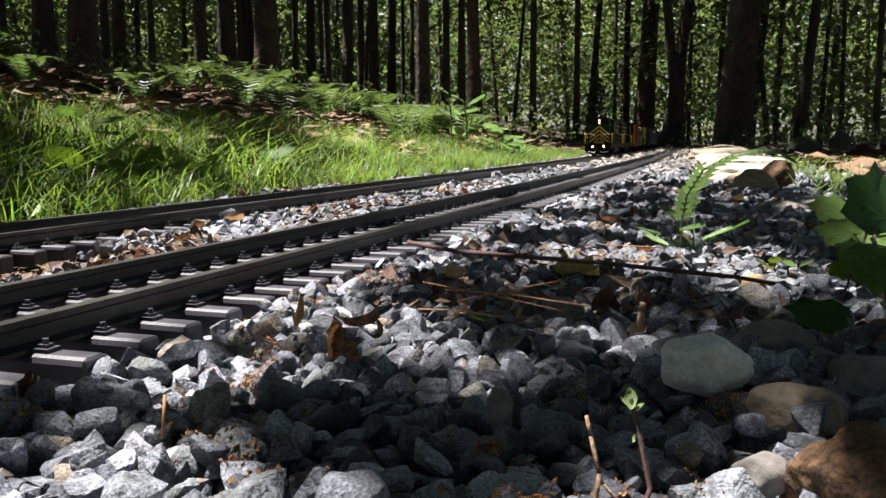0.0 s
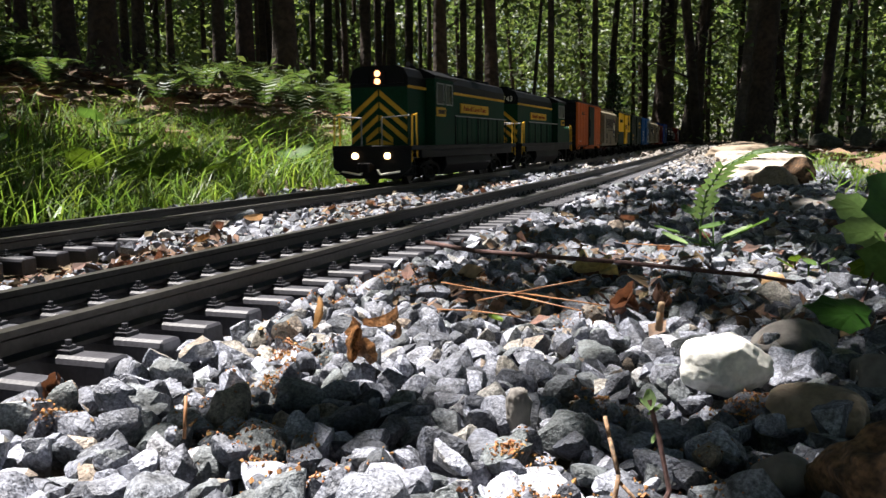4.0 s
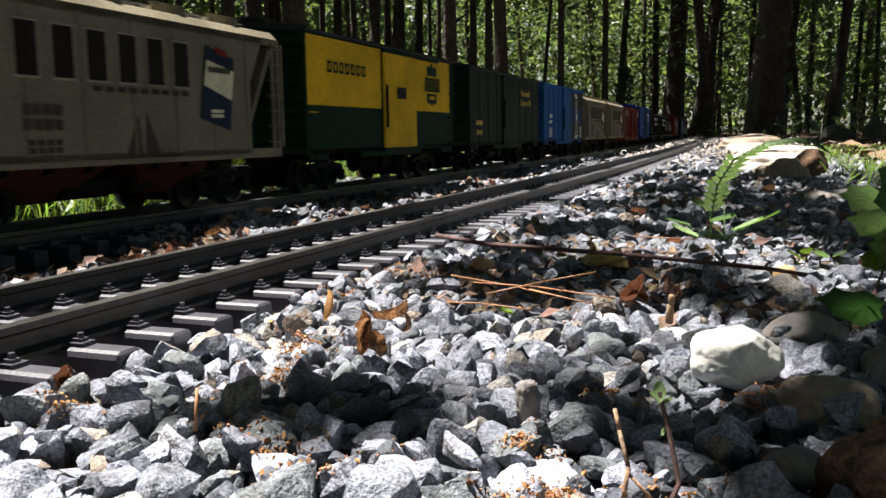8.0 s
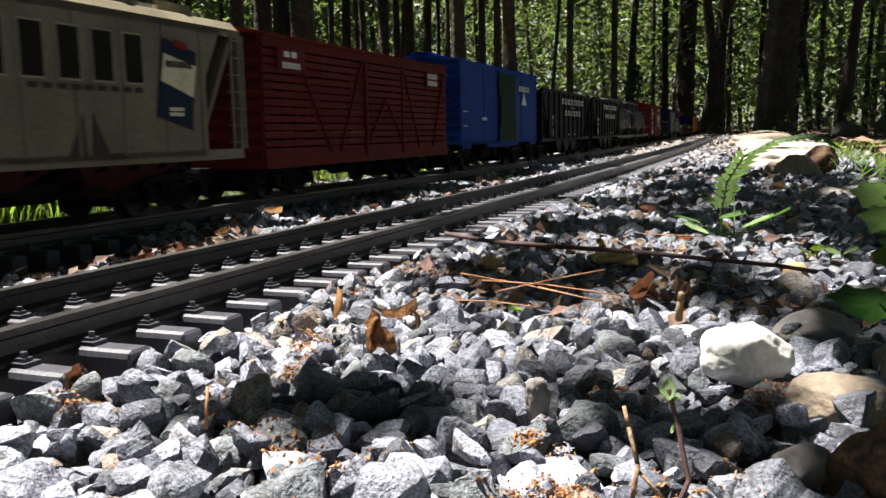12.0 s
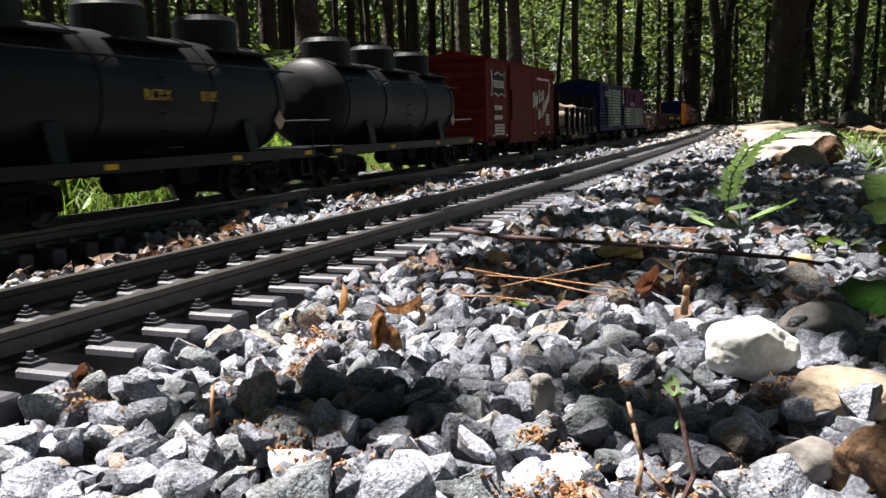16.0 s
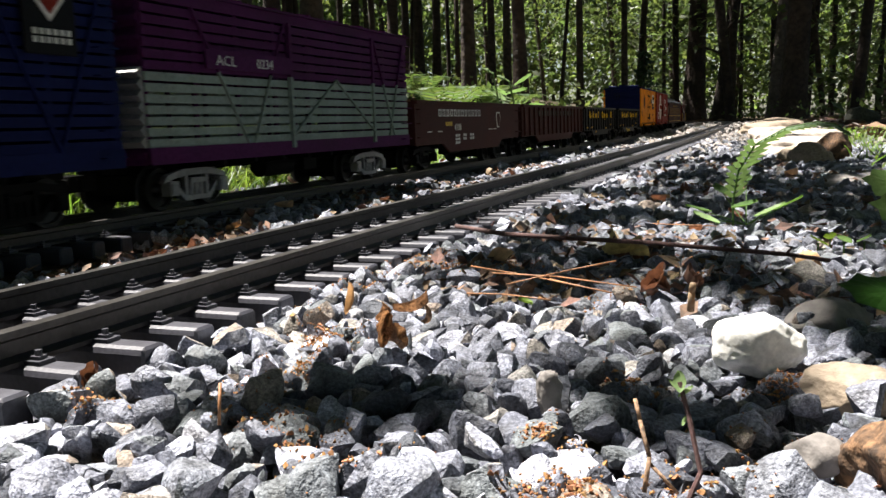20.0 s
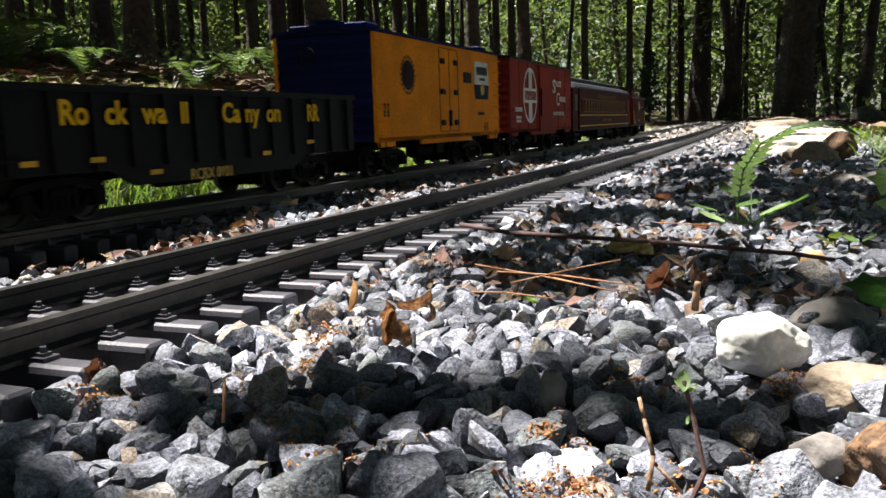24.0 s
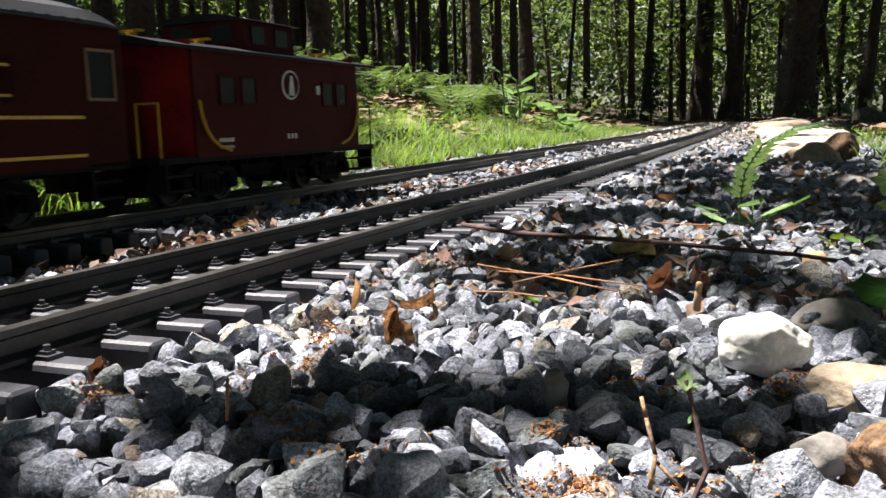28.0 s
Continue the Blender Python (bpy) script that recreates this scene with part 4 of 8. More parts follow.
def underframe(root, half, top=0.033, width=0.046, inset=0.062, material=None, rods=True):
    s = Shape().box(-0.009, 0.009, -half + 0.004, half - 0.004, 0.024, top)
    part("underframe", s, IRON, root)
    for k in range(-3, 4):
        me = kept(("bearer", width, top), lambda: mesh_of("cross_bearer", Shape().prism([(-width, top), (-width, top - 0.003), (-0.0095, top - 0.0075), (0.0095, top - 0.0075), (width, top - 0.003), (width, top)], -0.0015, 0.0015, "y"), IRON))
        use("cross_bearer", me, root, pose(0, k * (half - 0.07) / 3.2, -0.0003))
    b = Shape().tube((0.022, -0.035, 0.021), (0.022, 0.005, 0.021), 0.0075, n=12).box(0.016, 0.028, 0.022, 0.042, 0.016, 0.030)
    b.tube((0.022, 0.005, 0.021), (0.022, 0.022, 0.022), 0.0015, n=6)
    part("brake_gear", b, IRON, root)
    truck(root, -half + inset, material)
    truck(root, half - inset, material)
    for sg in (-1, 1):
        coupler(root, sg * half, sg)


def rungs(width, z0, z1, n, depth=0.004):
    """Grab irons or ladder rungs on the side that faces +x, centred on y = 0."""
    s = Shape()
    for i in range(n):
        z = z0 + (z1 - z0) * i / max(1, n - 1)
        s.bar([(0, -width / 2, z), (depth, -width / 2, z), (depth, width / 2, z), (0, width / 2, z)], 0.0006, 4)
    return s


def ladder(root, x, y, z0, z1, n, material, width=0.015, rails=False):
    s = rungs(width, z0, z1, n)
    if rails:
        for sy in (-1, 1):
            s.box(0.0028, 0.0044, sy * width / 2 - 0.0008, sy * width / 2 + 0.0008, z0 - 0.004, z1 + 0.004)
    part("ladder", s, material, root, at=pose(x, y, 0, 0, 0, 0 if x > 0 else 180))


def end_ladder(root, y, material):
    s = rungs(0.014, 0.045, 0.122, 6)
    part("end_ladder", s, material, root, at=pose(0.036, y, 0, 0, 0, 90 if y > 0 else -90))


def brake_wheel(root, y, z):
    s = Shape()
    n = 14
    ring = [(0.0085 * math.cos(2 * math.pi * i / n), 0, 0.0085 * math.sin(2 * math.pi * i / n)) for i in range(n + 1)]
    s.bar(ring, 0.0008, 4)
    for i in range(0, n, 3):
        s.tube((0, 0, 0), ring[i], 0.0006, n=4)
    s.tube((0, -0.004, 0), (0, 0.003, 0), 0.0016, n=6)
    part("brake_wheel", s, IRON, root, at=pose(-0.015, y, z))


def lettering(root, text, y, z, size, material, x, name="lettering", label="", bold=0.0, stretch=1.0, lean=0.0):
    """Words on the side facing +x; y, z: the left end of the base line."""
    cu = bpy.data.curves.new(name, "FONT")
    cu.body, cu.size, cu.extrude, cu.offset, cu.shear, cu.resolution_u = text, size, 0.0002, bold, lean, 3
    tmp = bpy.data.objects.new(name, cu)
    me = bpy.data.meshes.new_from_object(tmp)
    bpy.data.objects.remove(tmp)
    me.materials.append(material)
    ob = use(name, me, root, Matrix.Translation((x, y, z)) @ Euler((radians(90), 0, radians(90))).to_matrix().to_4x4() @ Matrix.Diagonal((stretch, 1, 1, 1)), label)
    return ob


def bars(root, y0, y1, z0, z1, n, material, x, rows=1, fill=0.72, name="lettering", hollow=0.0):
    """Plain bars in place of writing: n to a row; hollow: the stroke's width where they are open frames."""
    s = Shape()
    pitch = (y1 - y0) / n
    dz = (z1 - z0) / rows
    for r in range(rows):
        for i in range(n):
            ya, yb, za, zb = y0 + pitch * (i + 0.5 - fill / 2), y0 + pitch * (i + 0.5 + fill / 2), z0 + dz * (r + 0.14), z0 + dz * (r + 0.86)
            if hollow:
                s.box(0, 0.0004, ya, ya + hollow, za, zb).box(0, 0.0004, yb - hollow, yb, za, zb).box(0, 0.0004, ya + hollow, yb - hollow, zb - hollow, zb).box(0, 0.0004, ya + hollow, yb - hollow, za, za + hollow)
            else:
                s.box(0, 0.0004, ya, yb, za, zb)
    return part(name, s, material, root, at=pose(x, 0, 0))


def plate(root, name, outline, material, x, thick=0.0006, label=""):
    """A flat painted shape on the side facing +x; outline in (y, z)."""
    return part(name, Shape().prism(outline, 0, thick, "x"), material, root, label, at=pose(x, 0, 0))


def disc(cy, cz, ry, rz, n=24):
    return [(cy + ry * math.cos(2 * math.pi * i / n), cz + rz * math.sin(2 * math.pi * i / n)) for i in range(n)]


def box_body(root, half, side, end, roof, bottom=0.033, eave=0.130, w=0.0505, ribs=9, door=None, door_mat=None, steps=True, ribbed_end=True, roof_mat_ribs=11, planks=False):
    """The house of a boxcar: floor, sides with their seams, ribbed ends, roof with running board, doors and ladders."""
    part("floor", Shape().box(-w, w, -half + 0.002, half - 0.002, bottom, bottom + 0.004), IRON, root)
    for sx in (-1, 1):
        s = Shape()
        x0, x1 = (w - 0.003, w) if sx > 0 else (-w, -w + 0.003)
        s.box(x0, x1, -half, half, bottom, eave)
        step = 2 * half / ribs
        for k in range(ribs + 1):
            y = max(-half + 0.0012, min(half - 0.0012, -half + k * step))
            rib = kept(("side_rib", sx, w, round(eave - bottom, 4), side.name), lambda: mesh_of("side_rib", Shape().box(min(0, sx * 0.0007), max(0, sx * 0.0007), -0.0011, 0.0011, 0.001, eave - bottom - 0.002), side))
            use("side_rib", rib, root, pose(sx * w, y, bottom))
        if planks:
            for k in range(int(2 * half / 0.0042)):
                y = -half + 0.002 + k * 0.0042
                s.box(sx * w, sx * (w + 0.0004), y - 0.0018, y + 0.0018, bottom + 0.001, eave - 0.002)
        # tabs below the side at the bolsters and the doorway
        for y, hw in ((-half + 0.022, 0.016), (half - 0.022, 0.016), (0.0, half * 0.42)):
            s.box(x0, x1, y - hw, y + hw, bottom - 0.0045, bottom)
        part("side", s, side, root)
    for sy in (-1, 1):
        n = 9 if ribbed_end else 1
        z0, z1 = bottom, eave
        out = [(sy * (half - 0.006), z0)]
        for i in range(n):
            a, b = z0 + (z1 - z0) * i / n, z0 + (z1 - z0) * (i + 1) / n
            d = 0.0022 if ribbed_end else 0
            out += [(sy * (half - 0.002), a + 0.0008), (sy * (half - 0.002 + d), a + (b - a) * 0.35), (sy * (half - 0.002 + d), a + (b - a) * 0.65), (sy * (half - 0.002), b - 0.0008)]
        out += [(sy * (half - 0.006), z1)]
        s = Shape().prism(out, -w + 0.003, w - 0.003, "x")
        s.prism([(-w + 0.002, eave), (w - 0.002, eave), (0, eave + 0.007)], sy * (half - 0.005), sy * (half - 0.002), "y")
        part("end", s, end, root)
    r = Shape().prism([(-w - 0.002, eave - 0.001), (-w - 0.002, eave + 0.0015), (0, eave + 0.0085), (w + 0.002, eave + 0.0015), (w + 0.002, eave - 0.001), (0, eave + 0.0055)], -half - 0.001, half + 0.001, "y")
    part("roof", r, roof, root)
    for k in range(roof_mat_ribs + 1):
        y = -half + 0.002 + k * (2 * half - 0.004) / roof_mat_ribs
        r = Shape().prism([(-w - 0.002, eave + 0.0015), (0, eave + 0.0085), (w + 0.002, eave + 0.0015), (w + 0.002, eave + 0.0028), (0, eave + 0.0098), (-w - 0.002, eave + 0.0028)], y - 0.001, y + 0.001, "y")
        part("roof_rib", r, roof, root)
    rb = Shape()
    for k in (-1, 0, 1):
        rb.box(k * 0.0065 - 0.0028, k * 0.0065 + 0.0028, -half - 0.004, half + 0.004, eave + 0.0105, eave + 0.012)
    for k in range(8):
        y = -half + 0.01 + k * (2 * half - 0.02) / 7
        rb.box(-0.010, 0.010, y - 0.001, y + 0.001, eave + 0.008, eave + 0.0105)
    part("running_board", rb, roof, root)
    if door:
        for sx in (-1, 1):
            d0, d1 = door
            s = Shape()
            xa, xb = (w + 0.0005, w + 0.0028) if sx > 0 else (-w - 0.0028, -w - 0.0005)
            s.box(xa, xb, d0, d1, bottom + 0.003, eave - 0.005)
            xo = sx * (w + 0.0028)
            seams = []
            for k in range(4):
                z = bottom + 0.010 + k * (eave - bottom - 0.022) / 3
                seams.append(Shape().box(min(xo, xo + sx * 0.0008), max(xo, xo + sx * 0.0008), d0 + 0.002, d1 - 0.002, z - 0.0011, z + 0.0011))
            dr = part("door", s, door_mat or side, root)
            for seam in seams:
                part("door_rib", seam, door_mat or side, dr)
            part("door_latch", Shape().box(min(xo, xo + sx * 0.0018), max(xo, xo + sx * 0.0018), d0 + 0.002, d0 + 0.0045, 0.055, 0.095), IRON, dr)
            for z in (bottom + 0.0005, eave - 0.005):
                t = Shape().box(min(sx * w, sx * (w + 0.004)), max(sx * w, sx * (w + 0.004)), d0 - 0.004, d1 + (d1 - d0) * 0.8, z, z + 0.0024)
                part("door_track", t, side, root)
    for sx in (-1, 1):
        ladder(root, sx * w, sx * (half - 0.012), bottom + 0.006, eave - 0.008, 7, side)
        ladder(root, sx * w, -sx * (half - 0.012), bottom + 0.006, bottom + 0.03, 3, side)
    end_ladder(root, half, end)
    end_ladder(root, -half, end)
    brake_wheel(root, -half - 0.004, eave - 0.02)
    st = Shape()
    for sx in (-1, 1):
        for sy in (-1, 1):
            y = sy * (half - 0.010)
            st.bar([(sx * w, y - 0.006, bottom), (sx * w, y - 0.006, bottom - 0.012), (sx * w, y + 0.006, bottom - 0.012), (sx * w, y + 0.006, bottom)], 0.0008, 4)
    part("stirrup_steps", st, IRON, root)


# ---- locomotives ----
def locomotive(label, a, b, flip):
    """A high-hooded road switcher. The short hood points to -y, or to +y where flip is -1."""
    root = car("diesel_locomotive", label, a, b, "locomotive")
    h = (b - a) / 2
    f = flip

    def box(s, x0, x1, y0, y1, z0, z1):
        y0, y1 = sorted((f * y0, f * y1))
        return s.box(x0, x1, y0, y1, z0, z1)

    deck = Shape()
    box(deck, -0.047, 0.047, -h, h, 0.0385, 0.044)
    box(deck, -0.0475, -0.044, -h + 0.03, h - 0.03, 0.030, 0.0385)
    box(deck, 0.044, 0.0475, -h + 0.03, h - 0.03, 0.030, 0.0385)
    part("deck", deck, BLACK, root, bevel=0.0005)
    tank = Shape().prism([(-0.041, 0.034), (-0.043, 0.020), (-0.036, 0.008), (0.036, 0.008), (0.043, 0.020), (0.041, 0.034)], -0.100, 0.100, "y")
    part("fuel_tank", tank, BLACK, root, bevel=0.001)
    cs = 0.034

    def hood(name, y0, y1, top, z0=0.044, m=LOCO_GREEN):
        y0, y1 = sorted((f * y0, f * y1))
        s = Shape().box(-cs, cs, y0, y1, z0, 0.108)
        part(name, s, m, root)
        t = Shape().prism([(-cs - 0.0004, 0.108), (cs + 0.0004, 0.108), (cs + 0.0004, top - 0.012), (cs - 0.004, top - 0.003), (cs - 0.012, top), (-cs + 0.012, top), (-cs + 0.004, top - 0.003), (-cs - 0.0004, top - 0.012)], y0, y1, "y")
        part("hood_top", t, BLACK, root)

    hood("long_hood", -0.078, h - 0.024, 0.131)
    if f > 0:
        hood("short_hood", -h + 0.024, -0.148, 0.131)
    else:
        part("low_nose", Shape().prism([(-0.045, 0.044), (0.045, 0.044), (0.045, 0.072), (0.040, 0.0755), (-0.040, 0.0755), (-0.045, 0.072)], 0.148, h - 0.008, "y"), LOCO_GREEN, root, bevel=0.0008)
    band = Shape()
    for sx in (-1, 1):
        for y0, y1 in ((-0.078, h - 0.024), (-h + 0.024, -0.148))[: 2 if f > 0 else 1]:
            box(band, min(sx * cs, sx * (cs + 0.0008)), max(sx * cs, sx * (cs + 0.0008)), y0, y1, 0.1065, 0.1095)
    part("hood_stripe", band, STRIPE, root)
    for sx in (-1, 1):
        for k in range(13):
            y = -0.072 + k * 0.021
            if y < h - 0.045:
                door = Shape()
                box(door, min(sx * cs, sx * (cs + 0.0009)), max(sx * cs, sx * (cs + 0.0009)), y, y + 0.019, 0.047, 0.080)
                part("hood_door", door, LOCO_GREEN, root)
    cab = Shape()
    box(cab, -0.0455, 0.0455, -0.148, -0.079, 0.044, 0.122)
    cb = part("cab", cab, LOCO_GREEN, root)
    y0, y1 = sorted((f * -0.154, f * -0.072))
    part("cab_roof", Shape().prism([(-0.048, 0.120), (-0.048, 0.123), (-0.030, 0.131), (0, 0.134), (0.030, 0.131), (0.048, 0.123), (0.048, 0.120)], y0, y1, "y"), BLACK, root)
    for sx in (-1, 1):
        for ya, yb in ((-0.142, -0.119), (-0.110, -0.087)):
            s = Shape()
            xw = sx * 0.0455
            box(s, min(xw, xw + sx * 0.0006), max(xw, xw + sx * 0.0006), ya, yb, 0.092, 0.114)
            part("cab_window", s, GLASS_DARK, cb)
            fr = Shape()
            for za, zb, yc, yd in ((0.0905, 0.092, ya - 0.001, yb + 0.001), (0.114, 0.1155, ya - 0.001, yb + 0.001), (0.0905, 0.1155, ya - 0.0014, ya), (0.0905, 0.1155, yb, yb + 0.0014)):
                box(fr, min(xw, xw + sx * 0.0012), max(xw, xw + sx * 0.0012), yc, yd, za, zb)
            part("window_frame", fr, SILVER, cb)
        s = Shape()
        xw = sx * 0.0455
        box(s, min(xw, xw + sx * 0.0009), max(xw, xw + sx * 0.0009), -0.144, -0.112, 0.077, 0.0875)
        part("number_plate", s, STRIPE, cb, "yellow plate with dark bars")
    bars(root, *sorted((f * -0.140, f * -0.116)), 0.0790, 0.0855, 4, DIM, 0.0467)
    for sx in (-1, 1):
        sign = Shape()
        xw = sx * cs
        box(sign, min(xw, xw + sx * 0.0016), max(xw, xw + sx * 0.0016), -0.017, 0.1125, 0.0845, 0.0965)
        part("name_board", sign, STRIPE, root, "yellow name board with dark lettering")
    lettering(root, "Rockwall Canyon Route", f * 0.048 - 0.055, 0.0875, 0.0092, DEEP_RED, cs + 0.0017, stretch=1.18)
    # stripes on the two hood ends
    for ye, out in ((-h + 0.024, -1), (h - 0.024, 1))[0 if f > 0 else 1:]:
        s = Shape()
        yy = f * ye
        oo = f * out
        ya, yb = sorted((yy, yy + oo * 0.0007))
        for k in range(5):
            z = 0.105 - k * 0.0135
            for sx in (-1, 1):
                zo = max(0.046, z - 0.026)
                s.prism([(sx * 0.001, z), (sx * 0.001, z - 0.0062), (sx * (cs - 0.001), z - 0.0325), (sx * (cs - 0.001), z - 0.0263)] if z - 0.0325 > 0.044 else [(sx * 0.001, z), (sx * 0.001, z - 0.0062), (sx * 0.016, max(0.045, z - 0.018)), (sx * 0.016, max(0.046, z - 0.012))], ya, yb, "y")
        part("warning_stripes", s, STRIPE, root, "yellow chevron stripes")
        hl = Shape().box(-0.008, 0.008, *sorted((yy, yy + oo * 0.003)), 0.110, 0.126)
        part("headlight_case", hl, BLACK, root)
        for z in (0.114, 0.1225):
            s = Shape().tube((0, yy + oo * 0.003, z), (0, yy + oo * 0.0042, z), 0.0034, n=12)
            part("headlight", s, LAMP_AMBER if out < 0 and f > 0 else GLASS_DARK, root)
        nb = Shape().box(0.011, 0.030, *sorted((yy, yy + oo * 0.002)), 0.112, 0.120)
        part("number_board", nb, BLACK, root)
        nb = Shape().box(-0.030, -0.011, *sorted((yy, yy + oo * 0.002)), 0.112, 0.120)
        part("number_board", nb, BLACK, root)
        if f < 0 and out > 0:
            cu = lettering(root, "1743", 0, 0, 0.0120, WHITE, 0)
            cu.matrix_basis = Matrix.Translation((0.003, -(h - 0.024) - 0.0034, 0.112)) @ Euler((radians(90), 0, 0)).to_matrix().to_4x4()
    # pilots, steps, lamps
    for sy in (-1, 1):
        p = Shape().prism([(-0.046, 0.0385), (0.046, 0.0385), (0.046, 0.020), (0.030, 0.008), (-0.030, 0.008), (-0.046, 0.020)], *sorted((sy * (h - 0.003), sy * h)), axis="y")
        part("pilot", p, BLACK, root)
        for sx in (-1, 1):
            st = Shape()
            for k in range(3):
                z = 0.012 + k * 0.009
                st.box(min(sx * 0.036, sx * 0.047), max(sx * 0.036, sx * 0.047), *sorted((sy * (h - 0.018), sy * (h - 0.004))), z, z + 0.0012)
            st.box(min(sx * 0.035, sx * 0.0362), max(sx * 0.035, sx * 0.0362), *sorted((sy * (h - 0.018), sy * (h - 0.004))), 0.010, 0.0385)
            part("steps", st, BLACK, root)
        lever = Shape().bar([(-0.034, sy * (h + 0.002), 0.016), (-0.012, sy * (h + 0.003), 0.0125), (-0.008, sy * (h + 0.003), 0.018)], 0.0011, 5).bar([(0.034, sy * (h + 0.002), 0.016), (0.012, sy * (h + 0.003), 0.0125), (0.008, sy * (h + 0.003), 0.018)], 0.0011, 5)
        part("uncoupling_lever", lever, WHITE, root)
        for sx in (-1, 1):
            s = Shape().tube((sx * 0.019, sy * h, 0.033), (sx * 0.019, sy * (h + 0.0018), 0.033), 0.0034, n=12)
            part("ditch_light", s, LAMP_WARM if sy * f < 0 and f > 0 else GLASS_DARK, root)
        coupler(root, sy * h, sy)
    # handrails along the deck and at the ends
    for sx in (-1, 1):
        s = Shape()
        xr = sx * 0.0455
        ys = [f * (-0.072 + k * 0.049) for k in range(6)]
        s.bar([(xr, y, 0.079) for y in ys], 0.0008, 5)
        part("handrail", s, SILVER, root)
        for y in ys:
            part("stanchion", Shape().tube((xr, y, 0.040), (xr, y, 0.079), 0.0008, n=5), BLACK, root)
        for sy in (-1, 1):
            g = Shape().bar([(sx * 0.046, sy * (h - 0.020), 0.030), (sx * 0.046, sy * (h - 0.019), 0.078), (sx * 0.046, sy * (h - 0.006), 0.076), (sx * 0.046, sy * (h - 0.003), 0.026)], 0.0010, 5)
            part("grab_rail", g, STRIPE, root)
    for sy in (-1, 1):
        for sx in (-1, 1):
            part("end_rail", Shape().bar([(sx * 0.044, sy * (h - 0.002), 0.076), (sx * 0.012, sy * (h - 0.002), 0.074), (sx * 0.012, sy * (h - 0.002), 0.044)], 0.0008, 5), SILVER, root)
    for k, y in enumerate((0.06, 0.10, 0.15, 0.185)):
        if y < h - 0.035:
            part("roof_fan", Shape().tube((0, f * y, 0.131), (0, f * y, 0.1365), 0.016, 0.015, 18), BLACK, root)
    for y in (-0.02, 0.02):
        part("exhaust_stack", Shape().box(-0.005, 0.005, *sorted((f * y - 0.008, f * y + 0.008)), 0.131, 0.138), BLACK, root)
    part("roof_horn", Shape().tube((0.012, f * -0.12, 0.134), (0.012, f * -0.145, 0.1375), 0.0012, 0.003, 8), BLACK, root)
    truck(root, -h + 0.088, IRON, 0.0165, 0.036)
    truck(root, h - 0.088, IRON, 0.0165, 0.036)
    return root


locomotive("dark green diesel locomotive with yellow striped nose, lamps lit", 2.645, 3.105, 1)
locomotive("dark green diesel locomotive with black roof, running backwards", 3.145, 3.605, -1)
W = 0.0505


def boxcar(label, a, b, side, end, roof, door, door_mat=None, name="boxcar", **more):
    root = car(name, label, a, b)
    half = (b - a) / 2
    box_body(root, half, side, end, roof, door=door, door_mat=door_mat, **more)
    underframe(root, half)
    return root


# orange boxcar with a dark door
c = boxcar("orange boxcar with dark door and black ends", 3.650, 4.001, ORANGE, BLACK, ROOF_BLACK, (-0.022, 0.054), SLATE)
bars(c, -0.117, -0.080, 0.1035, 0.111, 6, DIM, W, 2)
bars(c, -0.142, -0.128, 0.0435, 0.0485, 2, WHITE, W)
for z in (0.068, 0.052):
    bars(c, -0.172, -0.155, z, z + 0.0014, 1, DIM, W, fill=1)


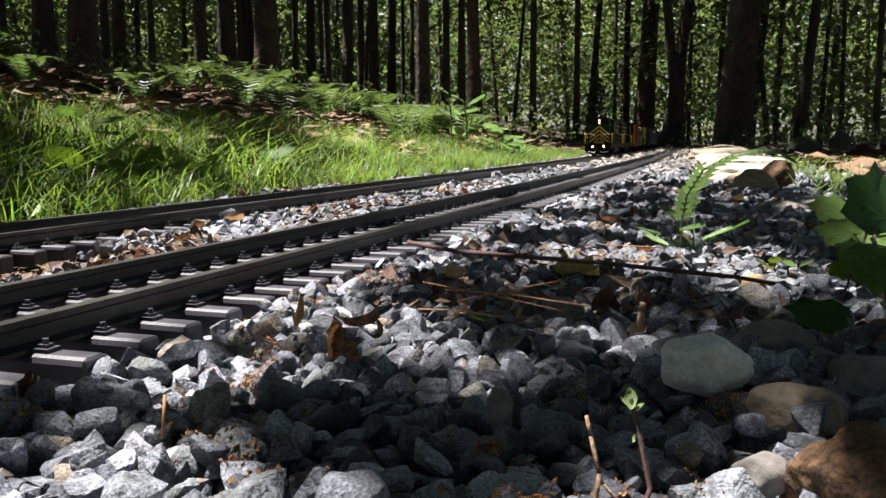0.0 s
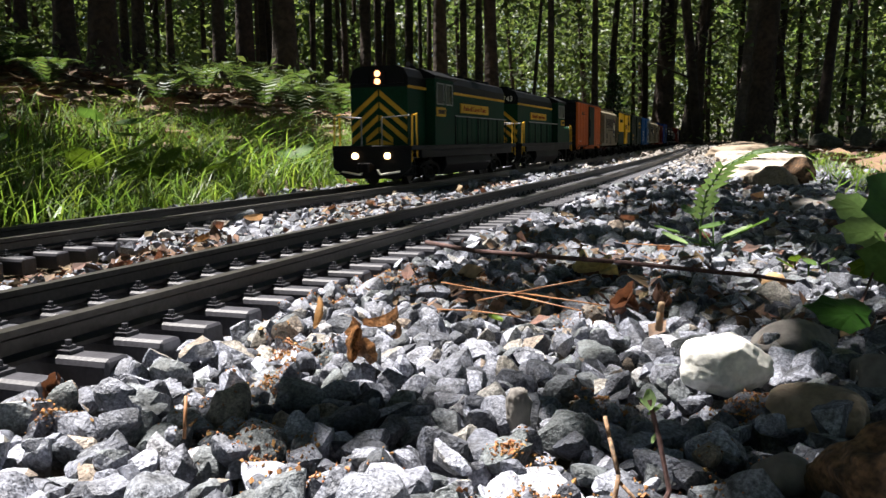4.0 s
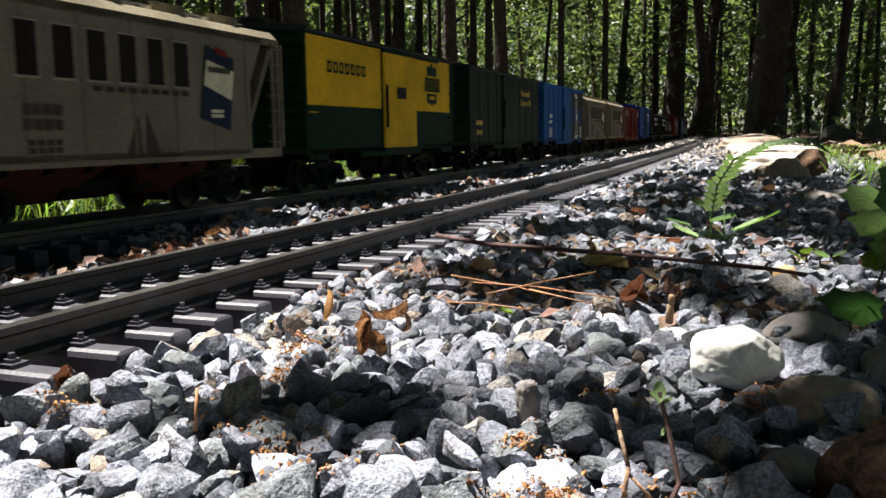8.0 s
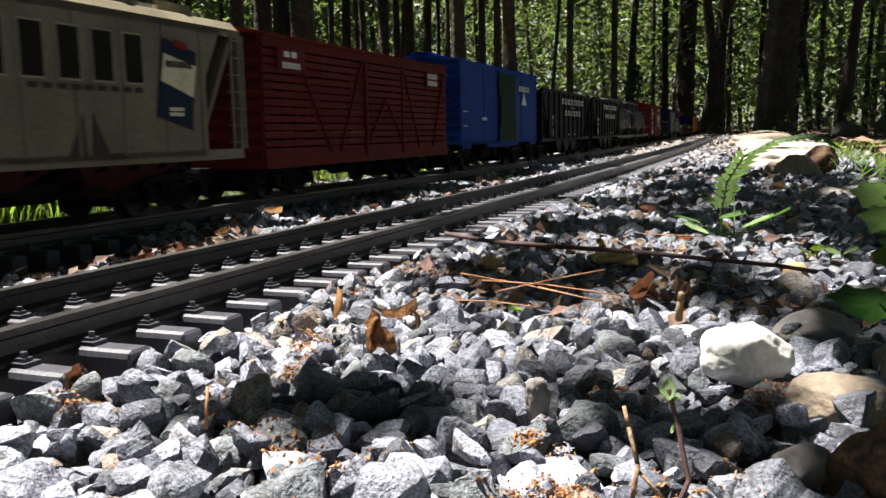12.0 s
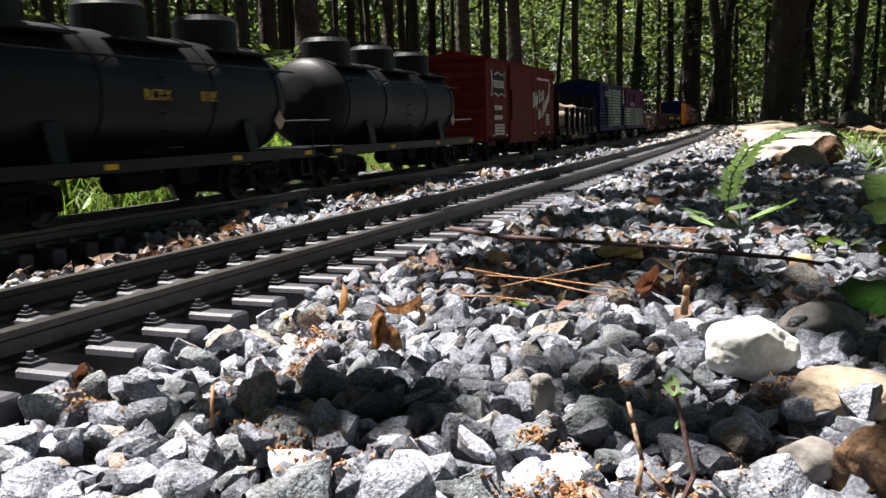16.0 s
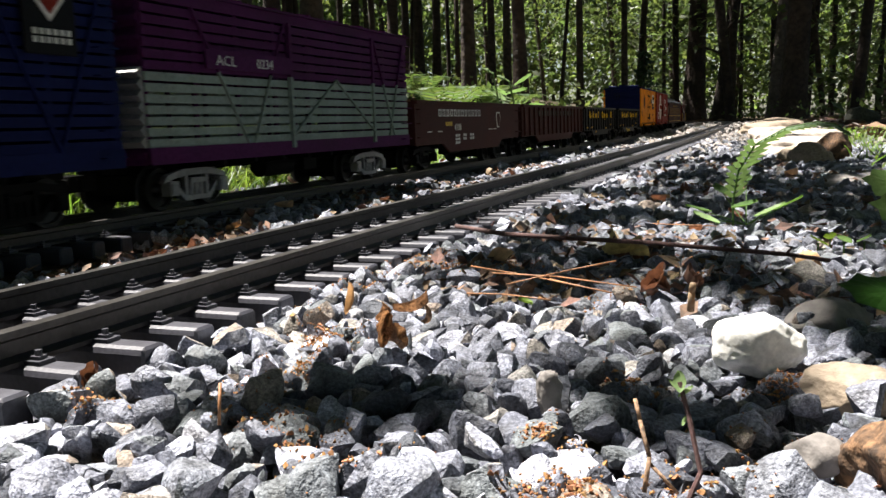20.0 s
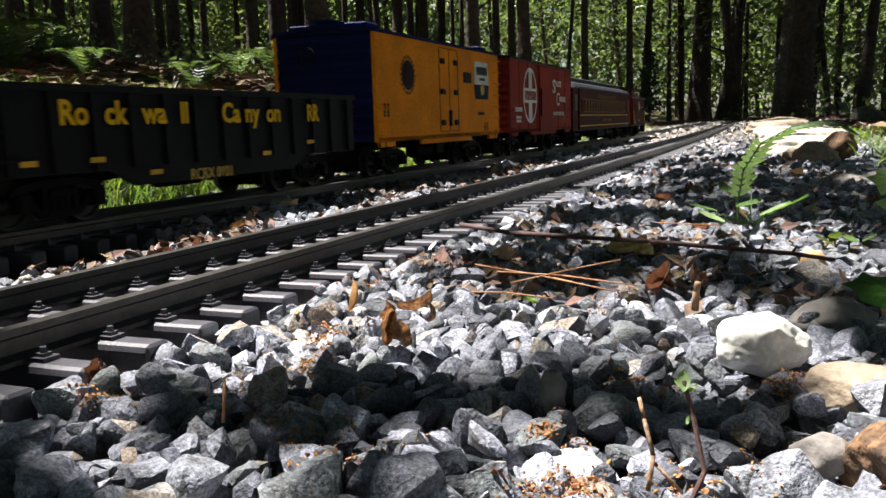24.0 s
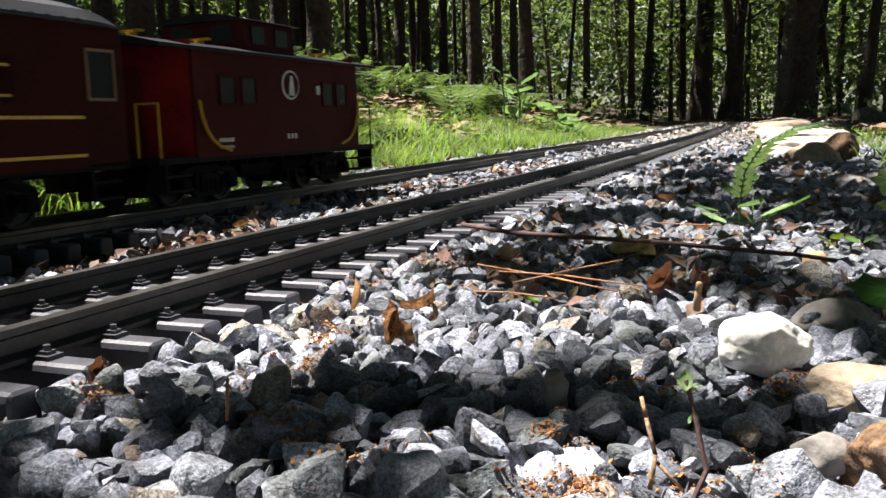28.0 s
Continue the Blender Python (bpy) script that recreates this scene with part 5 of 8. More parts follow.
# ---- covered hoppers ----
def covered_hopper(label, a, b):
    root = car("covered_hopper_car", label, a, b)
    h = (b - a) / 2
    for sx in (-1, 1):
        x0, x1 = sorted((sx * 0.0475, sx * 0.0505))
        s = Shape()
        # side sheet, cut back slantwise under the slope sheets at both ends
        s.prism([(-h + 0.040, 0.036), (h - 0.040, 0.036), (h - 0.040, 0.085), (h - 0.022, 0.117), (-h + 0.022, 0.117), (-h + 0.040, 0.085)], x0, x1, "x")
        s.box(x0, x1, -h, h, 0.033, 0.0395)
        s.box(x0, x1, -h, h, 0.113, 0.117)
        part("side", s, GREY, root)
        for k in range(7):
            rib = kept("covered_rib", lambda: mesh_of("side_rib", Shape().box(-0.00035, 0.00035, -0.0009, 0.0009, 0.038, 0.114), GREY))
            use("side_rib", rib, root, pose(sx * 0.05085, -h + 0.045 + k * (2 * h - 0.09) / 6, 0))
        for sy in (-1, 1):
            part("corner_post", Shape().box(x0, x1, *sorted((sy * h, sy * (h - 0.003))), 0.038, 0.114), GREY, root)
            ladder(root, sx * 0.0505, sy * (h - 0.010), 0.044, 0.110, 7, GREY, 0.013, True)
    for sy in (-1, 1):
        s = Shape().prism([(sy * (h - 0.048), 0.040), (sy * (h - 0.044), 0.040), (sy * (h - 0.004), 0.110), (sy * (h - 0.008), 0.112)], -0.047, 0.047, "x")
        part("slope_sheet", s, GREY, root)
        part("end_plate", Shape().box(-0.047, 0.047, *sorted((sy * h, sy * (h - 0.002))), 0.106, 0.117), GREY, root)
        part("end_sill", Shape().box(-0.047, 0.047, *sorted((sy * h, sy * (h - 0.03))), 0.033, 0.037), GREY, root)
    r = Shape().prism([(-0.0505, 0.1172), (0.0505, 0.1172), (0.044, 0.1235), (0, 0.1255), (-0.044, 0.1235)], -h, h, "y")
    part("roof", r, GREY, root, bevel=0.0008)
    for sx in (-1, 1):
        rb = Shape()
        for k in range(3):
            x = sx * (0.010 + k * 0.004)
            rb.box(x - 0.0014, x + 0.0014, -h - 0.002, h + 0.002, 0.1305, 0.1315)
        for k in range(7):
            y = -h + 0.02 + k * (2 * h - 0.04) / 6
            rb.box(sx * 0.014 - 0.007, sx * 0.014 + 0.007, y - 0.001, y + 0.001, 0.124, 0.1305)
        part("running_board", rb, SILVER, root)
        for k in range(5):
            y = -h + 0.045 + k * (2 * h - 0.09) / 4
            part("hatch", Shape().tube((sx * 0.031, y, 0.122), (sx * 0.031, y, 0.1295), 0.0125, 0.0118, 18).box(sx * 0.031 - 0.002, sx * 0.031 + 0.002, y - 0.014, y + 0.014, 0.1295, 0.1315), GREY, root)
    for y in (-0.052, 0.052):
        b = Shape().add([(-0.045, y - 0.048, 0.036), (0.045, y - 0.048, 0.036), (0.045, y + 0.048, 0.036), (-0.045, y + 0.048, 0.036), (-0.020, y - 0.014, 0.013), (0.020, y - 0.014, 0.013), (0.020, y + 0.014, 0.013), (-0.020, y + 0.014, 0.013)],
                        [(0, 1, 2, 3), (7, 6, 5, 4), (0, 4, 5, 1), (1, 5, 6, 2), (2, 6, 7, 3), (3, 7, 4, 0)])
        part("discharge_bay", b, GONDOLA, root)
    brake_wheel(root, -h - 0.003, 0.10)
    underframe(root, h, 0.033, 0.044, 0.056)
    # block lettering, the packet emblem and the dark dirt marks
    n = 6
    for k in range(n):
        y0 = -0.084 + k * 0.0242
        bl = part("block_letter", Shape().box(0, 0.0003, y0 - 0.0012, y0 + 0.0152, 0.0775, 0.1062), LETTER_EDGE, root, "large dark plain block with a pale edge", at=pose(0.0512, 0, 0))
        part("block_face", Shape().box(0, 0.0004, y0, y0 + 0.0140, 0.0787, 0.1050), LETTER_DARK, bl, at=pose(0.0003, 0, 0))
    plate(root, "packet_emblem", [(0.070, 0.106), (0.101, 0.0995), (0.094, 0.052), (0.062, 0.060)], INK, 0.0513, label="tilted dark blue packet picture")
    plate(root, "packet_band", [(0.0695, 0.097), (0.0995, 0.091), (0.0955, 0.072), (0.0655, 0.081)], CREAM, 0.0521, 0.0004)
    plate(root, "packet_cap", [(0.080, 0.106), (0.092, 0.1035), (0.091, 0.0995), (0.079, 0.102)], DEEP_RED, 0.0521, 0.0004)
    bars(root, 0.070, 0.095, 0.0885, 0.0935, 6, DIM, 0.0526)
    bars(root, 0.070, 0.088, 0.060, 0.066, 1, CREAM, 0.0521, 2)
    for ya, yb, yc in ((-0.008, 0.005, 0.003), (0.009, 0.022, 0.0105)):
        plate(root, "vent_mark", [(ya, 0.038), (yb, 0.038), (yc, 0.061)], DIM, 0.0507, 0.0004)
    bars(root, -0.082, -0.055, 0.051, 0.066, 4, DIM, 0.0513, 2)
    bars(root, -0.080, -0.056, 0.040, 0.048, 4, DIM, 0.0513, 2, 0.6)
    bars(root, -0.034, 0.052, 0.0725, 0.0765, 9, DIM, 0.0513, 1, 0.6)
    return root


covered_hopper("grey covered hopper car with dark block lettering and packet emblem", 4.036, 4.360)

# yellow over green boxcar
c = boxcar("yellow and dark green boxcar with yellow door", 4.398, 4.754, DARK_GREEN, DARK_GREEN, ROOF_BLACK, (-0.027, 0.054), YELLOW, ribs=2)
for y0, y1 in ((-0.176, -0.031), (0.058, 0.163)):
    part("yellow_panel", Shape().box(0, 0.0006, y0, y1, 0.0725, 0.1275), YELLOW, c, "yellow upper side panel", at=pose(W, 0, 0))
    part("yellow_panel", Shape().box(0, 0.0006, y0, y1, 0.0725, 0.1275), YELLOW, c, at=pose(-W - 0.0006, 0, 0))
bars(c, -0.142, -0.064, 0.098, 0.111, 7, DARK_GREEN, W + 0.0006, fill=0.7, hollow=0.0021)
plate(c, "shield_emblem", [(0.091, 0.083), (0.0955, 0.080), (0.100, 0.0825), (0.105, 0.078), (0.110, 0.0825), (0.1145, 0.080), (0.119, 0.083), (0.119, 0.118), (0.1145, 0.121), (0.110, 0.1185), (0.105, 0.124), (0.100, 0.1185), (0.0955, 0.121), (0.091, 0.118)], LOCO_GREEN, W + 0.0006, label="green shield emblem")
plate(c, "shield_band", [(0.0895, 0.0915), (0.1205, 0.0915), (0.1205, 0.1100), (0.0895, 0.1100)], YELLOW, W + 0.0012, 0.0004, "yellow band across the shield")
bars(c, 0.082, 0.128, 0.0905, 0.1110, 7, LOCO_GREEN, W + 0.0017, fill=0.78, hollow=0.0016)
bars(c, 0.096, 0.114, 0.0845, 0.0895, 5, YELLOW, W + 0.0012, fill=0.55)
part("hatch_window", Shape().box(0, 0.0008, 0.002, 0.023, 0.083, 0.094), BLACK, c, at=pose(W + 0.0036, 0, 0))
bars(c, -0.172, -0.158, 0.066, 0.0675, 1, YELLOW, W, fill=1)

# slate boxcar
c = boxcar("dark slate-green boxcar with yellow lettering", 4.815, 5.187, SLATE, SLATE, ROOF_BLACK, (-0.036, 0.040), None)
lettering(c, "Rockwall", 0.070, 0.1035, 0.0125, GOLD, W + 0.0008, stretch=1.15)
lettering(c, "Canyon RR", 0.068, 0.0900, 0.0125, GOLD, W + 0.0008, stretch=1.12)
bars(c, -0.158, -0.130, 0.058, 0.066, 4, GOLD, W)
bars(c, -0.156, -0.132, 0.046, 0.054, 4, GOLD, W)

# bright blue boxcar with a black panel
c = boxcar("bright blue boxcar with black end panel and white emblem", 5.225, 5.594, BLUE, BLUE, BLUE, (-0.026, 0.050), None)
part("black_panel", Shape().box(0, 0.0009, 0.0565, 0.1825, 0.034, 0.128), BLACK, c, "black painted panel", at=pose(W, 0, 0))
x = W + 0.0010
plate(c, "white_emblem", [(0.103, 0.037), (0.119, 0.037), (0.1235, 0.044), (0.1235, 0.071), (0.119, 0.080), (0.1225, 0.088), (0.1215, 0.116), (0.116, 0.123), (0.091, 0.124), (0.091, 0.118), (0.104, 0.116), (0.104, 0.044), (0.095, 0.042), (0.095, 0.037)], WHITE, x + 0.0005, label="white monogram shape")
for o in ([(0.108, 0.084), (0.1175, 0.084), (0.1175, 0.115), (0.108, 0.115)], [(0.108, 0.044), (0.118, 0.044), (0.118, 0.075), (0.108, 0.075)]):
    plate(c, "emblem_opening", o, BLACK, x + 0.0011, 0.0004)
for o in ([(0.072, 0.068), (0.092, 0.068), (0.092, 0.072), (0.086, 0.072), (0.086, 0.094), (0.072, 0.094), (0.072, 0.089), (0.077, 0.089), (0.077, 0.072), (0.072, 0.072)],
          [(0.134, 0.068), (0.154, 0.068), (0.154, 0.072), (0.149, 0.072), (0.149, 0.089), (0.154, 0.089), (0.154, 0.094), (0.139, 0.094), (0.139, 0.072), (0.134, 0.072)],
          [(0.086, 0.094), (0.113, 0.074), (0.139, 0.094), (0.139, 0.086), (0.113, 0.068), (0.086, 0.086)]):
    plate(c, "blue_emblem", o, BLUE, x, 0.0006, "blue monogram shape")
bars(c, -0.138, -0.117, 0.0735, 0.0815, 2, WHITE, W + 0.0008)
bars(c, -0.142, -0.118, 0.064, 0.071, 5, WHITE, W + 0.0008)
bars(c, -0.143, -0.117, 0.041, 0.058, 3, WHITE, W + 0.0008, 4, 0.6)
bars(c, 0.150, 0.168, 0.038, 0.062, 2, WHITE, x, 7, 0.6)
covered_hopper("grey covered hopper car with dark block lettering, weathered", 5.640, 5.941)
covered_hopper("grey covered hopper car coupled to its twin", 5.985, 6.288)


# ---- stock cars ----
def stock_car(label, a, b, body, slat_low, slat_high, split, door, roof, brace, truck_mat=None, eave=0.1305, bottom=0.030, band=0.010, solid=()):
    """A slatted car: posts, single slats with gaps, diagonal braces; slats above and below the split may differ in colour."""
    root = car("stock_car", label, a, b)
    h = (b - a) / 2
    part("floor", Shape().box(-0.049, 0.049, -h, h, bottom, bottom + 0.005), body, root)
    for sx in (-1, 1):
        x0, x1 = sorted((sx * 0.0475, sx * 0.0505))
        part("side_sill", Shape().box(x0, x1, -h, h, bottom, bottom + band), body, root)
        part("top_plate", Shape().box(x0, x1, -h, h, eave - 0.007, eave), body, root)
        n = 13
        z0, z1 = bottom + band, eave - 0.007
        pitch = (z1 - z0) / n
        for k in range(n):
            z = z0 + pitch * k
            low = z + pitch / 2 < split
            for ya, yb in ((-h, door[0]), (door[0], door[1]), (door[1], h)):
                out = 0.0015 if ya == door[0] else 0.0
                me = kept(("slat", sx, round(yb - ya, 4), round(pitch, 5), (slat_low if low else slat_high)(ya).name), lambda: mesh_of("slat", Shape().box(-0.001, 0.001, 0, yb - ya - 0.0006, 0, pitch * (0.76 if sx > 0 else 0.95)), (slat_low if low else slat_high)(ya)))
                use("slat", me, root, pose(sx * (0.0485 + out), ya + 0.0003, z))
        posts = 8
        for k in range(posts + 1):
            y = -h + 0.002 + k * (2 * h - 0.004) / posts
            me = kept(("post", round(eave - bottom, 4), body.name), lambda: mesh_of("post", Shape().box(-0.001, 0.001, -0.002, 0.002, 0, eave - bottom), body))
            use("post", me, root, pose(sx * 0.0470, y, bottom))
        for ya, yb, za, zb in ((-h + 0.045, -h + 0.10, z1, z0), (door[0] - 0.005, door[0] - 0.05, z1, z0), (door[1] + 0.005, door[1] + 0.045, z1, z0), (h - 0.01, h - 0.045, z1, z0)):
            ys = ya + (yb - ya) * (za - split) / (za - zb)
            part("brace", Shape().tube((sx * 0.0505, ya, za), (sx * 0.0505, ys, split), 0.0011, n=4), body, root)
            part("brace", Shape().tube((sx * 0.0505, ys, split), (sx * 0.0505, yb, zb), 0.0011, n=4), brace, root)
        for y in door:
            ya, yb = sorted((sx * 0.0495, sx * 0.0525))
            part("door_post", Shape().box(ya, yb, y - 0.0017, y + 0.0017, bottom + band * 0.5, split), slat_low(door[0]), root)
            part("door_post", Shape().box(ya, yb, y - 0.0017, y + 0.0017, split, eave - 0.006), slat_high(door[0]), root)
            mid = (door[0] + door[1]) / 2
            part("door_brace", Shape().tube((sx * 0.0522, y, z0 + 0.004), (sx * 0.0522, mid, split), 0.0011, n=4), slat_low(door[0]), root)
        ladder(root, sx * 0.0505, sx * (h - 0.011), bottom + 0.006, eave - 0.008, 7, body)
    for sy in (-1, 1):
        out = [(sy * (h - 0.005), bottom)]
        for i in range(9):
            za, zb = bottom + (eave - bottom) * i / 9, bottom + (eave - bottom) * (i + 1) / 9
            out += [(sy * (h - 0.002), za + 0.0008), (sy * (h + 0.001), za + (zb - za) * 0.4), (sy * (h + 0.001), za + (zb - za) * 0.6), (sy * (h - 0.002), zb - 0.0008)]
        out += [(sy * (h - 0.005), eave)]
        part("end", Shape().prism(out, -0.047, 0.047, "x").prism([(-0.048, eave), (0.048, eave), (0, eave + 0.007)], sy * (h - 0.005), sy * (h - 0.002), "y"), solid[0] if solid else body, root)
    part("roof", Shape().prism([(-0.0525, eave), (-0.0525, eave + 0.0015), (0, eave + 0.0085), (0.0525, eave + 0.0015), (0.0525, eave), (0, eave + 0.006)], -h - 0.001, h + 0.001, "y"), roof, root)
    rb = Shape()
    for k in (-1, 0, 1):
        rb.box(k * 0.0065 - 0.0028, k * 0.0065 + 0.0028, -h - 0.003, h + 0.003, eave + 0.0105, eave + 0.012)
    for k in range(9):
        y = -h + 0.006 + k * (2 * h - 0.012) / 8
        rb.prism([(-0.0525, eave + 0.0015), (0, eave + 0.0085), (0.0525, eave + 0.0015), (0.0525, eave + 0.0026), (0, eave + 0.0105), (-0.0525, eave + 0.0026)], y - 0.001, y + 0.001, "y")
    part("running_board", rb, roof, root)
    brake_wheel(root, -h - 0.004, eave - 0.02)
    underframe(root, h, bottom, 0.046, 0.060, truck_mat)
    return root


c = stock_car("boxcar-red slatted stock car", 6.316, 6.692, MAROON, lambda y: MAROON, lambda y: MAROON, 0.08, (-0.022, 0.060), MAROON, MAROON, eave=0.118, bottom=0.024)
part("sign_board", Shape().box(0, 0.001, -0.170, -0.130, 0.095, 0.112), MAROON, c, at=pose(0.0508, 0, 0))
bars(c, -0.163, -0.142, 0.104, 0.110, 2, WHITE, 0.0519)
bars(c, -0.165, -0.138, 0.096, 0.102, 6, WHITE, 0.0519)
part("sign_board", Shape().box(0, 0.001, 0.124, 0.158, 0.094, 0.112), MAROON, c, at=pose(0.0508, 0, 0))
bars(c, 0.127, 0.155, 0.096, 0.110, 5, WHITE, 0.0519, 2)

# royal blue boxcar
c = boxcar("royal blue boxcar with a dark green door", 6.738, 7.102, ROYAL, ROYAL, ROYAL, (-0.030, 0.052), DARK_GREEN, ribs=4)
bars(c, 0.075, 0.135, 0.103, 0.114, 6, WHITE, W + 0.0008, fill=0.5)
plate(c, "arrow_emblem", [(0.090, 0.086), (0.118, 0.086), (0.104, 0.103)], WHITE, W + 0.0008)
bars(c, -0.100, -0.080, 0.062, 0.067, 3, WHITE, W + 0.0008)
for z in (0.072, 0.055):
    bars(c, -0.172, -0.156, z, z + 0.0013, 1, WHITE, W, fill=1)


# ---- open hoppers ----
def open_hopper(label, a, b):
    root = car("open_hopper_car", label, a, b)
    h = (b - a) / 2
    for sx in (-1, 1):
        x0, x1 = sorted((sx * 0.0475, sx * 0.0495))
        s = Shape().prism([(-h + 0.075, 0.033), (h - 0.075, 0.033), (h - 0.030, 0.078), (h - 0.002, 0.114), (-h + 0.002, 0.114), (-h + 0.030, 0.078)], x0, x1, "x")
        s.box(x0, x1, -h, h, 0.031, 0.037)
        part("side", s, BLACK, root)
        part("top_rail", Shape().box(*sorted((sx * 0.0465, sx * 0.0525)), -h, h, 0.1125, 0.1165), BLACK, root)
        for k in range(9):
            y = -h + 0.048 + k * (2 * h - 0.096) / 8
            me = kept("hopper_rib", lambda: mesh_of("side_rib", Shape().prism([(-0.0022, 0.036), (0.0022, 0.036), (0.0022, 0.1125), (-0.0022, 0.1125)], 0, 0.0028, "x"), BLACK))
            use("side_rib", me, root, pose(sx * 0.0495, y, 0, 0, 0, 0 if sx > 0 else 180))
        for sy in (-1, 1):
            part("corner_post", Shape().box(*sorted((sx * 0.0465, sx * 0.0505)), *sorted((sy * h, sy * (h - 0.004))), 0.033, 0.1135), BLACK, root)
            part("end_brace", Shape().tube((sx * 0.046, sy * (h - 0.03), 0.036), (sx * 0.046, sy * (h - 0.03), 0.08), 0.0016, n=5), BLACK, root)
            ladder(root, sx * 0.0495, sy * (h - 0.010), 0.042, 0.106, 6, BLACK, 0.014)
    for sy in (-1, 1):
        s = Shape().prism([(sy * (h - 0.085), 0.030), (sy * (h - 0.081), 0.030), (sy * (h - 0.006), 0.090), (sy * (h - 0.006), 0.114), (sy * (h - 0.009), 0.114), (sy * (h - 0.009), 0.092)], -0.0475, 0.0475, "x")
        part("slope_sheet", s, BLACK, root)
        part("end_sill", Shape().box(-0.047, 0.047, *sorted((sy * h, sy * (h - 0.006))), 0.029, 0.036), BLACK, root)
    for y in (-0.062, 0.0, 0.062):
        b = Shape().prism([(y - 0.031, 0.034), (y + 0.031, 0.034), (y + 0.009, 0.012), (y - 0.009, 0.012)], -0.046, 0.046, "x")
        part("discharge_bay", b, BLACK, root)
    top = Shape()
    nx_, ny_ = 7, 22
    vs = [(-0.046 + 0.092 * i / nx_, -h + 0.01 + (2 * h - 0.02) * j / ny_, 0.104 + 0.011 * math.sin(math.pi * i / nx_) + 0.002 * math.sin(i * 2.3 + j * 1.7)) for j in range(ny_ + 1) for i in range(nx_ + 1)]
    top.add(vs, [(j * (nx_ + 1) + i, j * (nx_ + 1) + i + 1, (j + 1) * (nx_ + 1) + i + 1, (j + 1) * (nx_ + 1) + i) for j in range(ny_) for i in range(nx_)])
    part("coal_load", top, BLACK, root, "heaped black coal")
    brake_wheel(root, -h - 0.004, 0.10)
    underframe(root, h, 0.031, 0.044, 0.056)
    bars(root, -0.072, 0.130, 0.0925, 0.106, 8, WHITE, 0.0525, fill=0.5, hollow=0.0024)
    bars(root, -0.048, 0.106, 0.073, 0.0855, 6, WHITE, 0.0525, fill=0.5, hollow=0.0024)
    bars(root, 0.020, 0.032, 0.087, 0.0915, 1, WHITE, 0.0525)
    lettering(root, "198", -0.131, 0.0570, 0.0110, WHITE, 0.0498)
    bars(root, -0.133, -0.112, 0.0665, 0.075, 3, WHITE, 0.0498, hollow=0.0013)
    bars(root, -0.131, -0.113, 0.040, 0.052, 3, WHITE, 0.0498, 4, 0.6)
    for y in (-0.02, 0.035):
        bars(root, y, y + 0.022, 0.040, 0.042, 4, WHITE, 0.0525)
    return root


open_hopper("black ribbed open hopper car with pale lettering and coal", 7.142, 7.562)
open_hopper("black ribbed open hopper car following its twin", 7.600, 8.000)


